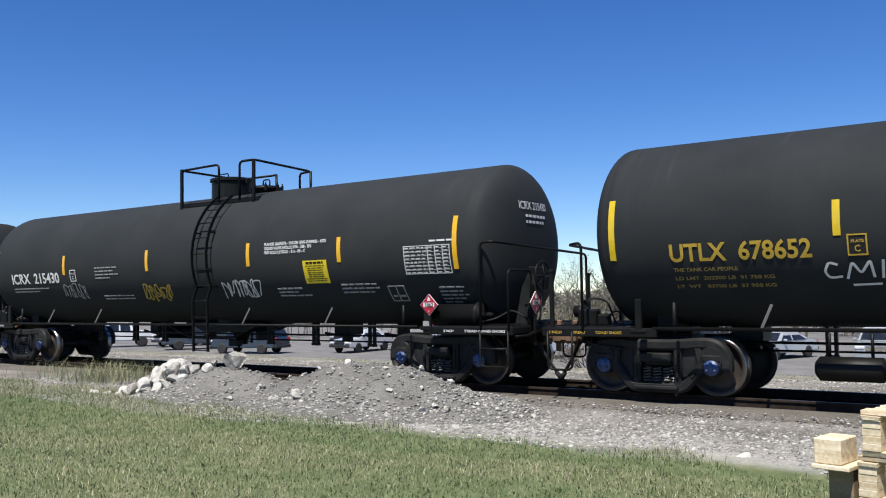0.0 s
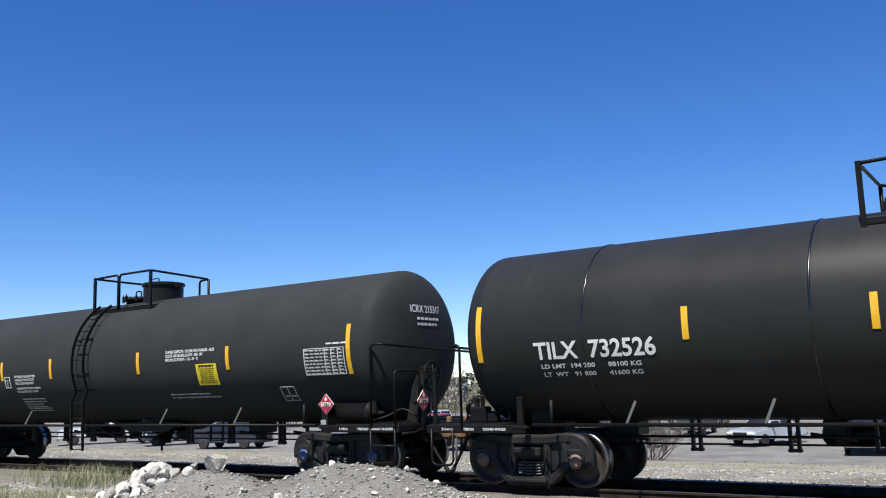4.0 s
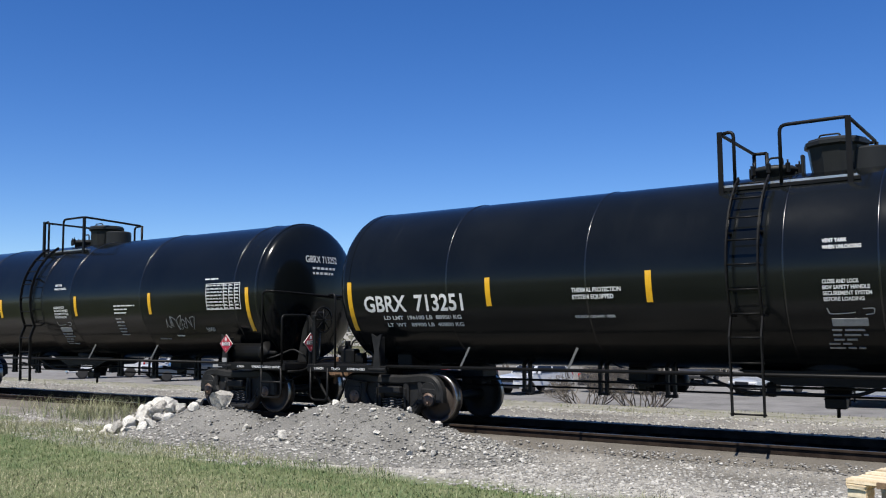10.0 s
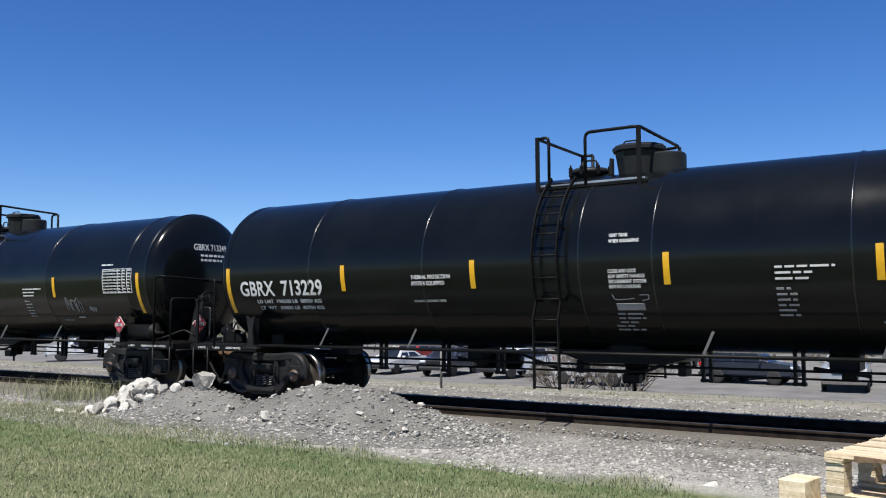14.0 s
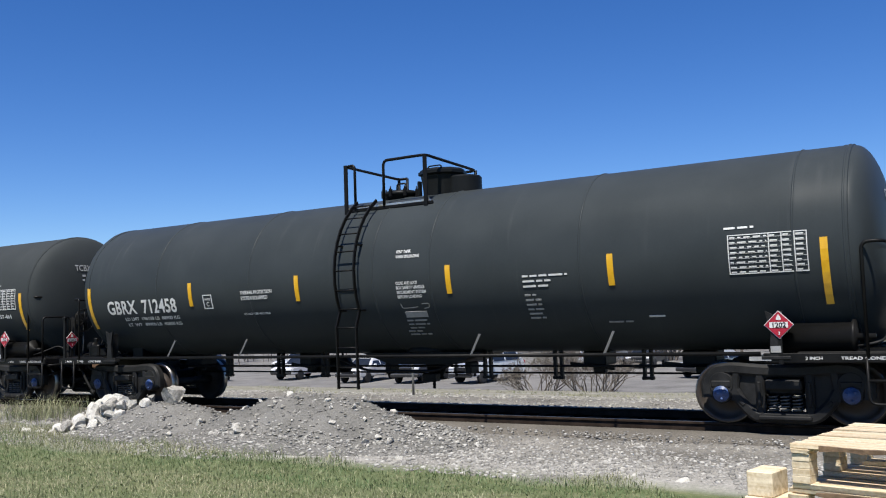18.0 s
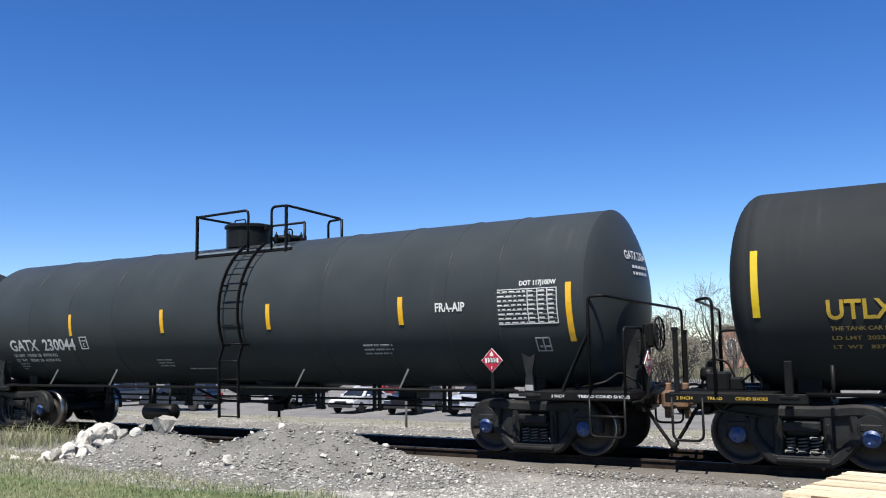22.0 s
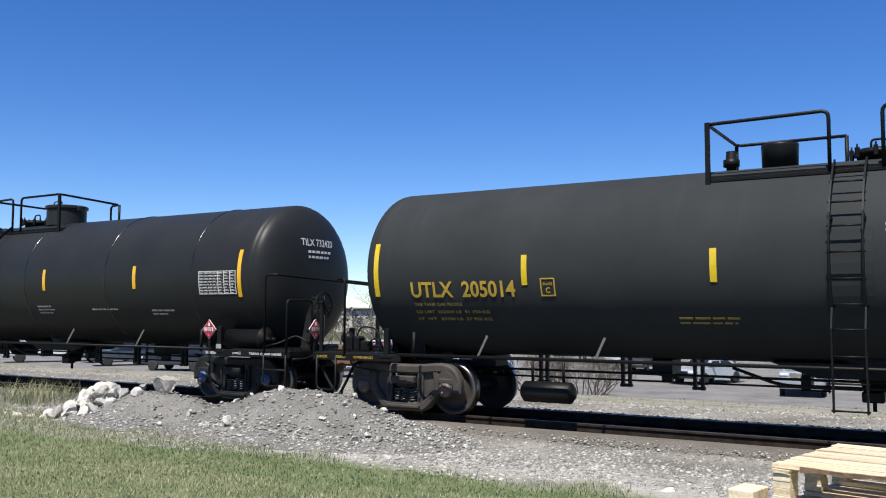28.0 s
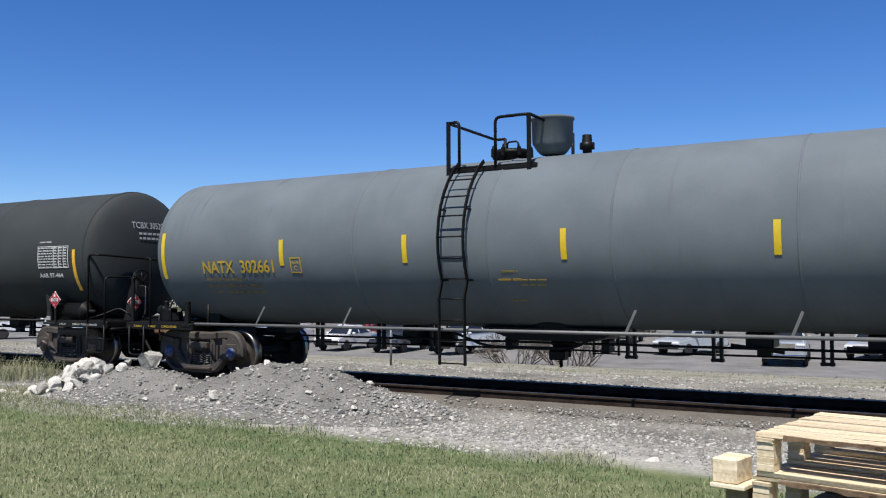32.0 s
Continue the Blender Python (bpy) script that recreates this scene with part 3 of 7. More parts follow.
def top_works(car, spec, steel):
    x0, x1 = spec["plat"]
    g0, g1 = spec["gap"]
    z, y = 3.86, 0.9

    def frame_bars(side):
        bm = bmesh.new()
        box(bm, ((x0 + x1) / 2, side * (y - 0.02), z - 0.03), (x1 - x0 + 0.1, 0.045, 0.06), bevel=0.008)
        for xx in (x0 + 0.1, x0 + (x1 - x0) * 0.37, x0 + (x1 - x0) * 0.68, x1 - 0.1):
            box(bm, (xx, side * (y - 0.06), z - 0.12), (0.06, 0.06, 0.3))
            box(bm, (xx, side * (y - 0.2), z - 0.04), (0.04, 0.4, 0.05))
        return bm, steel

    def grating(side):
        bm = bmesh.new()
        n = int((x1 - x0) / 0.09)
        for k in range(n + 1):
            box(bm, (x0 + (x1 - x0) * k / n, side * (y - 0.2), z + 0.015), (0.018, 0.4, 0.03))
        for d in (0.02, 0.13, 0.27, 0.4):
            box(bm, ((x0 + x1) / 2, side * (y - d), z + 0.02), (x1 - x0, 0.012, 0.034))
        return bm, (ALU if spec.get("alu") or spec["paint"] is FADED else steel)
    for side in (-1, 1):
        deck = part("top_platform", shared(("deck", side, x0, x1, steel.name), lambda: frame_bars(side)), None, car, "narrow steel walkway beside the tank's valves")
        part("grating", shared(("grating", side, x0, x1, spec.get("alu", 0), spec["paint"] is FADED, steel.name), lambda: grating(side)), None, deck)
    h, zb, r = 4.72, z, 0.028
    runs = [
        [(g0, -y, zb), (g0, -y, h), (x0, -y, h - 0.02), (x0, y, h - 0.06), (g0, y, h - 0.06)],
        [(g1, -y, zb), (g1, -y, h), (x1 - 0.08, -y, h), (x1, y * 0.9, h - 0.1), (x1 - 0.45, y, h - 0.1), (x1 - 0.45, y, zb)],
        [(x0, -y, zb), (x0, -y, h)], [(x0, y, zb), (x0, y, h - 0.06)], [(g0, y, zb), (g0, y, h - 0.06)],
        [(x1 - 0.08, -y, zb), (x1 - 0.08, -y, h)], [(x1, y * 0.9, zb), (x1, y * 0.9, h - 0.1)],
    ]
    def flat_post(px):
        def build():
            bm = bmesh.new()
            box(bm, (0, 0, (z - 0.16 + h) / 2), (0.05 if spec["head"] == "sharp" else 0.08, 0.022, h - z + 0.18), bevel=0.004)
            box(bm, (0, 0.03, (z - 0.16 + h) / 2), (0.02, 0.06, h - z + 0.18))
            return bm, steel
        part("railing_post", shared(("flat_post", spec["head"] == "sharp", steel.name), build), None, car, at=pose(px, -y - 0.02, 0))
    flat_post(x0)
    flat_post(x1 - 0.08)
    for i, run in enumerate(runs):
        if i in (2, 5):
            continue
        part("railing", rail_loop_mesh((x0, x1, g0, g1, i), [run], r if i < 2 else 0.032, steel), None, car, "bent steel pipe railing on the tank's top")
    def eye_bolt():
        bm = bmesh.new()
        box(bm, (0, 0, 0), (0.06, 0.06, 0.16), bevel=0.01)
        tube(bm, [(0, 0, 0.07), (0, 0, 0.13)], 0.014, 6)
        return bm, STEEL
    for kind, dx, dz, mat in spec["domes"]:
        mat = DOME if mat in (SATIN, FADED, MATTE_WARM) else mat
        if kind == "manway":
            lid = part("manway_cover", manway_mesh(mat), None, car, at=pose(dx, 0, dz))
            for k in range(8):
                q = 2 * math.pi * k / 8
                part("eye_bolt", shared(("eye_bolt", mat.name), eye_bolt), None, lid, at=pose(0.37 * math.cos(q), 0.37 * math.sin(q), 0.16, 0, 0, 45 * k))
        elif kind == "valve":
            part("relief_valve", valve_mesh(mat), None, car, at=pose(dx, 0, dz))
        else:
            part("valve_housing", dome_mesh(kind, mat), None, car, at=pose(dx, 0, dz))


def underworks(car, spec, steel):
    for s in (-1, 1):
        def side():
            bm = bmesh.new()
            tube(bm, [(-6.95, s * 1.43, 1.06), (6.95, s * 1.43, 1.06)], 0.03, 6)
            return bm, STEEL_GREY if spec.get("light_rail") else steel
        part("side_rail", shared(("side_rail", s, bool(spec.get("light_rail")), steel.name), side), None, car)
        for x in (-5.3, -3.2, 2.2, 4.6):
            def stay():
                bm = bmesh.new()
                a, b = Vector((0, s * 1.43, 1.06)), Vector((0.13, s * 1.32, 1.42))
                box(bm, (a + b) / 2, (0.035, 0.03, (b - a).length), (b - a).to_track_quat("Z", "Y").to_matrix())
                return bm, STEEL_GREY
            part("rail_stay", shared(("rail_stay", s), stay), None, car, "slanting grey stay of the side rail", at=pose(x, 0, 0))

    def pipes():
        bm = bmesh.new()
        tube(bm, [(-6.4, -0.35, 0.82), (6.4, -0.35, 0.82)], 0.022, 6)
        tube(bm, [(-6.4, 0.25, 0.66), (6.4, 0.25, 0.66)], 0.018, 6)
        return bm, steel
    part("brake_pipe", shared(("brake_pipe", steel.name), pipes), None, car)
    for x in (-4.6, -3.1, -1.9, 1.9, 3.3, 4.9):
        def hanger():
            bm = bmesh.new()
            for d in (-0.06, 0.06):
                box(bm, (d, -0.3, 0.90), (0.05, 0.07, 0.62))
            box(bm, (0, -0.3, 0.62), (0.2, 0.08, 0.05))
            return bm, steel
        part("pipe_hanger", shared(("hanger", steel.name), hanger), None, car, at=pose(x, 0, 0))

    def outlet():
        bm = bmesh.new()
        lathe(bm, [(1.2, 0.62), (0.98, 0.5), (0.84, 0.22), (0.62, 0.14), (0.56, 0.14), (0.55, 0.0)], "z", 20)
        box(bm, (0, 0, 0.98), (1.5, 0.3, 0.12), bevel=0.03)
        box(bm, (0, -0.2, 0.6), (0.3, 0.2, 0.16), bevel=0.02)
        tube(bm, [(0, -0.1, 0.6), (0, -0.1, 0.38)], 0.03, 6)
        return bm, steel
    def skid():
        bm = bmesh.new()
        prism(bm, [(-1.35, 1.08), (-0.7, 0.86), (0.7, 0.86), (1.35, 1.08)], -0.55, 0.55)
        for q in (-1, 1):
            box(bm, (q * 0.9, -0.2, 0.78), (0.14, 0.3, 0.22), bevel=0.02)
        tube(bm, bend([(-1.9, -0.6, 0.98), (-1.2, -0.6, 0.74), (0.4, -0.55, 0.74), (0.8, -0.5, 0.95)], 0.2), 0.028, 6)
        return bm, steel
    part("bottom_skid", shared(("skid", steel.name), skid), None, car, at=pose(spec.get("outlet", 0.6), 0, 0))
    for x, wide in ((-5.9, 0.5), (-2.55, 0.34), (3.9, 0.42), (5.7, 0.55)):
        def lever(wide=wide):
            bm = bmesh.new()
            box(bm, (0, 0.1, 0.94), (wide, 0.5, 0.24), bevel=0.02)
            box(bm, (0.05, 0.0, 0.76), (wide * 0.5, 0.16, 0.16), bevel=0.02)
            bar(bm, [(-wide, 0, 0.86), (wide * 0.9, 0, 0.76)], 0.05, 0.03, -0.2)
            return bm, steel
        part("brake_lever", shared(("lever", wide, steel.name), lever), None, car, at=pose(x, 0, 0))
    part("bottom_outlet", shared(("outlet", steel.name), outlet), None, car, "bottom outlet valve with its skid", at=pose(spec.get("outlet", 0.6), 0, 0))

    def reservoir():
        bm = bmesh.new()
        lathe(bm, [(-0.47, 0.0), (-0.47, 0.1), (-0.41, 0.175), (0.41, 0.175), (0.47, 0.1), (0.47, 0.0)], "x", 18)
        for d in (-0.28, 0.28):
            tube(bm, [(d, 0, 0.16), (d, 0, 0.5)], 0.025, 6)
        return bm, steel
    part("air_reservoir", shared(("reservoir", steel.name), reservoir), None, car, "lying steel air tank under the body", at=pose(*spec.get("reservoir", (-2.4, 0.55, 0.80))))

    def cylinder():
        bm = bmesh.new()
        lathe(bm, [(-0.45, 0.0), (-0.45, 0.2), (0.5, 0.2), (0.52, 0.24), (0.56, 0.24), (0.58, 0.05), (0.8, 0.04), (0.8, 0.0)], "x", 18)
        return bm, steel
    if not spec.get("no_cylinder"):
        part("brake_cylinder", shared(("brake_cylinder", steel.name), cylinder), None, car, at=pose(7.62, -1.17, 1.27))

    def wheel():
        bm = bmesh.new()
        tube(bm, [(0, 0.27 * math.cos(q), 0.27 * math.sin(q)) for q in (2 * math.pi * k / 22 for k in range(22))], 0.018, 6, closed=True)
        for k in range(4):
            q = math.pi * k / 4
            tube(bm, [(0, -0.26 * math.cos(q), -0.26 * math.sin(q)), (0.03, 0, 0), (0, 0.26 * math.cos(q), 0.26 * math.sin(q))], 0.012, 5)
        box(bm, (-0.14, 0, -0.02), (0.18, 0.3, 0.4), bevel=0.03)
        box(bm, (-0.22, 0, -0.6), (0.1, 0.12, 1.1), bevel=0.01)
        return bm, spec.get("gear_mat", steel)
    part("hand_brake", shared(("hand_brake", spec.get("gear_mat", steel).name), wheel), None, car, "hand brake wheel on its gear box", at=pose(8.98, -0.35, 1.95))

    def valve_gear():
        bm = bmesh.new()
        box(bm, (0, 0, 0.14), (0.34, 0.24, 0.28), bevel=0.03)
        box(bm, (0.26, 0.02, 0.1), (0.2, 0.18, 0.2), bevel=0.03)
        lathe(bm, [(-0.3, 0.0), (-0.3, 0.1), (-0.12, 0.11), (-0.1, 0.0)], "x", 12, (0.05, 0, 0.24))
        box(bm, (-0.12, 0.06, 0.36), (0.1, 0.1, 0.16), bevel=0.02)
        tube(bm, bend([(0.3, -0.05, 0.1), (0.5, -0.05, 0.26), (0.62, -0.05, 0.2), (0.62, -0.05, -0.1)], 0.08), 0.016, 6)
        return bm, spec.get("gear_mat", steel)
    part("brake_valve", shared(("brake_valve", spec.get("gear_mat", steel).name), valve_gear), None, car, at=pose(-8.25, -0.95, 1.08))


def end_gear(car, spec, steel):
    reach = (spec["L"] - 14.35) / 2
    part("end_platform", end_platform_mesh(1, steel), None, car, at=pose(reach, 0, 0))
    part("end_platform", end_platform_mesh(-1, steel), None, car, at=pose(-reach, 0, 0))
    for s in (-1, 1):
        part("coupler", coupler_mesh(s), None, car, "rusty cast steel coupler", at=pose(s * reach, 0, 0))
        part("air_hose", hose_mesh(s), None, car, "black rubber air hose", at=pose(s * reach, 0, 0))
    y = 1.45
    # right end: a side loop over the step, and a rail across the end
    groups = {
        "end_handrail": [
            [(8.35, -y, 1.0), (8.35, -y, 2.55), (8.62, -y * 0.98, 2.55), (8.95, y, 2.4), (8.95, y, 1.05)],
            [(8.92, -y, 1.0), (8.92, -y, 2.05), (8.97, -0.75, 2.05), (8.97, -0.75, 1.05)],
            [(-8.25, -y, 1.0), (-8.25, -y, 2.45), (-8.5, -y + 0.05, 2.42), (-8.9, y, 2.36), (-8.9, y, 1.05)],
            [(-8.92, y, 1.0), (-8.92, y, 2.0), (-8.4, y, 2.0), (-8.4, y, 1.05)],
        ],
        "step": [
            [(8.33, -y, 1.0), (8.33, -y, 0.38), (8.9, -y, 0.38), (8.9, -y, 1.0)],
            [(8.33, -y, 0.69), (8.9, -y, 0.69)],
            [(-8.9, -y, 1.0), (-8.9, -y, 0.38), (-8.45, -y, 0.38), (-8.45, -y, 1.0)],
            [(-8.9, y, 1.0), (-8.9, y, 0.38), (-8.4, y, 0.38), (-8.4, y, 1.0)],
            [(8.9, y, 1.0), (8.9, y, 0.38), (8.4, y, 0.38), (8.4, y, 1.0)],
        ],
        "uncoupling_lever": [
            [(8.98, -1.35, 0.9), (8.98, -0.9, 0.9), (9.02, -0.3, 1.12), (9.1, 0, 1.12)],
            [(-8.98, 1.35, 0.9), (-8.98, 0.9, 0.9), (-9.02, 0.3, 1.12), (-9.1, 0, 1.12)],
        ],
    }
    for name, runs in groups.items():
        for i, run in enumerate(runs):
            part(name, rail_loop_mesh((name, i), [run], 0.024 if name != "step" else 0.02, steel), None, car, at=pose(math.copysign(reach, run[0][0]), 0, 0) if reach >= 0 else pose(-math.copysign(reach, run[0][0]), 0, 0))

    def rod():
        bm = bmesh.new()
        tube(bm, bend([(8.93, -0.35, 1.85), (8.93, -0.35, 1.2), (8.8, -0.35, 1.05), (8.8, -0.35, 0.7)], 0.08), 0.02, 6)
        return bm, STEEL_GREY
    part("brake_rod", shared(("brake_rod",), rod), None, car, at=pose(reach, 0, 0))

    def bracket():
        bm = bmesh.new()
        prism(bm, [(8.55, 1.08), (8.98, 1.08), (8.98, 1.9), (8.86, 2.05), (8.7, 1.75)], -0.62, -0.58)
        box(bm, (8.9, -0.5, 1.72), (0.16, 0.26, 0.3), bevel=0.03)
        return bm, CAST
    part("brake_bracket", shared(("brake_bracket",), bracket), None, car, at=pose(reach, 0, 0))
    for k, run in enumerate(([(8.1, -1.2, 1.12), (8.5, -1.2, 1.2), (8.6, -0.8, 1.35), (8.85, -0.7, 1.2), (8.9, -0.45, 0.85)], [(7.6, -0.9, 0.7), (8.4, -0.95, 0.62), (8.75, -0.7, 0.8)],
                             [(-7.7, -1.1, 0.72), (-8.3, -1.15, 0.8), (-8.6, -0.9, 1.2), (-8.85, -0.5, 0.95)], [(-8.2, -0.3, 1.1), (-8.35, -0.3, 1.5), (-8.6, -0.5, 1.55), (-8.7, -0.6, 1.1)])):
        part("air_pipe", rail_loop_mesh(("air_pipe", k), [run], 0.019, CAST), None, car, at=pose(reach if run[0][0] > 0 else -reach, 0, 0))

    def corner():
        bm = bmesh.new()
        box(bm, (0, 0, 1.53), (0.075, 0.05, 0.98), bevel=0.008)
        box(bm, (0, 0, 2.0), (0.1, 0.075, 0.06), bevel=0.01)
        return bm, steel
    for px, py in ((-8.82 - reach, -1.42), (9.0 + reach, 1.42)):
        part("corner_post", shared(("corner_post", steel.name), corner), None, car, at=pose(px, py, 0))

    def brace():
        bm = bmesh.new()
        for d in (0, 0.05):
            a, b = Vector((8.2, -1.45 + d, 2.0)), Vector((7.75, -1.45 + d, 1.1))
            box(bm, (a + b) / 2, (0.05, 0.03, (a - b).length), (a - b).to_track_quat("Z", "Y").to_matrix())
        return bm, steel
    if spec.get("brace"):
        part("handrail_brace", shared(("brace", steel.name), brace), None, car)

    def jack(sx, s):
        def build():
            bm = bmesh.new()
            if spec["head"] == "round":
                box(bm, (sx * 7.165, s * 1.42, 1.27), (0.11, 0.09, 0.5), bevel=0.012)
                box(bm, (sx * 7.165, s * 1.4, 1.02), (0.26, 0.14, 0.05), bevel=0.01)
            else:
                prism(bm, [(sx * 7.165 + u, z) for u, z in ((-0.09, 1.0), (0.09, 1.0), (0.055, 1.34), (0.12, 1.66), (0.0, 1.60), (-0.12, 1.66), (-0.055, 1.34))], s * 1.46, s * 1.42)
                box(bm, (sx * 7.165, s * 1.32, 1.3), (0.04, 0.2, 0.6), bevel=0.01)
                box(bm, (sx * 7.165, s * 1.4, 1.0), (0.4, 0.14, 0.05), bevel=0.01)
            return bm, steel if spec["head"] == "round" else CAST
        return shared(("jack_post", sx, s, spec["head"] == "round", steel.name), build)
    def stake(sx, s):
        def build():
            bm = bmesh.new()
            tube(bm, [(sx * 6.6, s * 1.4, 1.0), (sx * 6.6, s * 1.4, 1.46)], 0.03, 6)
            return bm, steel
        return shared(("stake", sx, s, steel.name), build)
    for sx in (-1, 1):
        for s in (-1, 1):
            part("jack_post", jack(sx, s), None, car)
            if spec["head"] == "round":
                part("stake", stake(sx, s), None, car)


def placard(car, x, phi, number, end=False):  # phi: its height; end: on the end platform, facing along the track
    """Red diamond with a white band, on a small holder."""
    y, z, h = -1.47, phi, 0.2
    spot = pose(x, -0.76, z, 0, 0, 90) if end else pose(x, y, z)
    def plate():
        bm = bmesh.new()
        prism(bm, [(-h, 0), (0, -h), (h, 0), (0, h)], -0.006, 0.006)
        return bm, WHITE
    p = part("placard", shared(("placard",), plate), None, car, "red diamond hazard placard", at=spot)
    def red():
        bm = bmesh.new()
        k = h * 0.945
        prism(bm, [(-k, 0), (0, -k), (k, 0), (0, k)], -0.012, -0.007)
        return bm, RED
    part("placard_face", shared(("placard_red",), red), None, p)
    def band():
        bm = bmesh.new()
        prism(bm, [(-h * 0.62, -h * 0.2), (h * 0.62, -h * 0.2), (h * 0.62, h * 0.2), (-h * 0.62, h * 0.2)], -0.016, -0.0125)
        return bm, WHITE
    part("placard_band", shared(("placard_band",), band), None, p, "white number panel")
    def digits(text, size):
        def build():
            bm = bmesh.new()
            v, f = letter_mesh(text, size, 0.02)
            w = max(q.x for q in v)
            vs = [bm.verts.new((q.x - w / 2, -0.0195, q.y - size * 0.36)) for q in v]
            for q in f:
                bm.faces.new([vs[i] for i in q])
            return bm, STEEL if size > 0.08 else WHITE
        return shared(("digits", text), build)
    part("placard_number", digits(number, 0.1), None, p)
    part("placard_class", digits("3", 0.06), None, p, at=pose(0, 0, -0.115))
    def flame():
        bm = bmesh.new()
        prism(bm, [(-0.035, 0.07), (0.035, 0.07), (0.028, 0.105), (0, 0.15), (-0.028, 0.105)], -0.017, -0.0125)
        return bm, WHITE
    part("placard_flame", shared(("flame",), flame), None, p)
    def holder():
        bm = bmesh.new()
        box(bm, (0, 0.03, 0), (0.26, 0.02, 0.26), Matrix.Rotation(math.pi / 4, 3, "Y"))
        box(bm, (0.05, 0.12, -0.05), (0.1, 0.22, 0.05))
        box(bm, (0, 0.02, -0.35), (0.06, 0.03, 0.4))
        return bm, STEEL
    part("placard_holder", shared(("holder",), holder), None, car, at=spot)


def data_panel(car, x0, x1, v0, v1, white, seed):
    """The framed table of test dates, its entries too small to read."""
    def build():
        bm = bmesh.new()
        rnd = random.Random(seed)
        dv = math.degrees(0.012 / TANK_R)
        w = x1 - x0
        for v in (v0, v1 - dv):
            patch_on_tank(bm, 0, w, v, v + dv, 0.009, 1)
        for u in (0, 0.52 * w, 0.68 * w, 0.84 * w, w - 0.013):
            patch_on_tank(bm, u, u + 0.013, v0, v1, 0.009, 3)
        n = 8
        for k in range(n):
            v = v0 + (v1 - v0) * (k + 0.3) / n
            top = v + (v1 - v0) / n * 0.26
            u = 0.03
            while u < 0.5 * w:
                q = rnd.uniform(0.04, 0.12)
                patch_on_tank(bm, u, min(u + q, 0.5 * w), v, top, 0.009, 1)
                u += q + 0.04
            for a in (0.54, 0.70, 0.86):
                patch_on_tank(bm, a * w, (a + rnd.uniform(0.06, 0.10)) * w, v, top, 0.009, 1)
            patch_on_tank(bm, 0, w, v - dv * 0.95, v - dv * 0.6, 0.009, 1)
        return bm, white
    part("data_panel", shared(("panel", round(w_key(x0, x1), 2), round(v0, 1), white.name, seed % 3), build), None, car, "white stencilled table of test dates", at=pose(x0, 0, 0))


def w_key(a, b):
    return b - a


def plate_box(car, x, phi, white, h=0.3):
    """The small square frame that reads PLATE C."""
    def build():
        bm = bmesh.new()
        dv = math.degrees(0.02 / TANK_R)
        hv = math.degrees(h / TANK_R)
        for v in (0, hv - dv):
            patch_on_tank(bm, 0, h * 0.85, phi + v, phi + v + dv, 0.009, 1)
        for u in (0, h * 0.85 - 0.02):
            patch_on_tank(bm, u, u + 0.02, phi, phi + hv, 0.009, 2)
        return bm, white
    part("plate_frame", shared(("plate_frame", round(phi, 1), white.name, h), build), None, car, at=pose(x, 0, 0))
    lettering(car, "PLATE", x + 0.05, phi + math.degrees(h * 0.62 / TANK_R), h * 0.55, h * 0.13, white)
    lettering(car, "C", x + h * 0.3, phi + math.degrees(h * 0.2 / TANK_R), h * 0.25, h * 0.3, white)


def info_box(car, x, phi, w, h, white):
    def build():
        bm = bmesh.new()
        dv, hv = math.degrees(0.02 / TANK_R), math.degrees(h / TANK_R)
        for v in (0, hv - dv):
            patch_on_tank(bm, 0, w, phi + v, phi + v + dv, 0.009, 1)
        for u in (0, w * 0.48, w - 0.02):
            patch_on_tank(bm, u, u + 0.02, phi, phi + hv, 0.009, 2)
        patch_on_tank(bm, 0.06, w * 0.4, phi + hv * 0.3, phi + hv * 0.42, 0.009, 1)
        patch_on_tank(bm, w * 0.55, w * 0.9, phi + hv * 0.3, phi + hv * 0.42, 0.009, 1)
        return bm, white
    part("stencil_frame", shared(("info_box", round(phi, 1), w, h, white.name), build), None, car, at=pose(x, 0, 0))


def yellow_sign(car, x0, x1, v0, v1, seed=3):
    def sheet():
        bm = bmesh.new()
        patch_on_tank(bm, 0, x1 - x0, v0, v1, 0.016, 4)
        return bm, SIGN_YELLOW
    s = part("warning_sign", shared(("sign", round(x1 - x0, 2), v0, v1), sheet), None, car, "yellow warning sign with small black writing", at=pose(x0, 0, 0))
    def ink():
        bm = bmesh.new()
        rnd = random.Random(seed)
        w, n = x1 - x0, 9
        for k in range(n):
            v = v0 + (v1 - v0) * (0.1 + 0.8 * k / (n - 0.5))
            big = k == n - 1
            a = rnd.uniform(0.08, 0.2) * w
            b = w - a
            u = a
            while u < b:
                q = min(rnd.uniform(0.05, 0.13), b - u)
                patch_on_tank(bm, u, u + q, v, v + (v1 - v0) * (0.09 if big else 0.028), 0.02, 1)
                u += q + 0.02
        return bm, STEEL
    tagged(part("sign_writing", shared(("sign_ink", round(x1 - x0, 2), v0, v1), ink), None, s), kind="stuff")


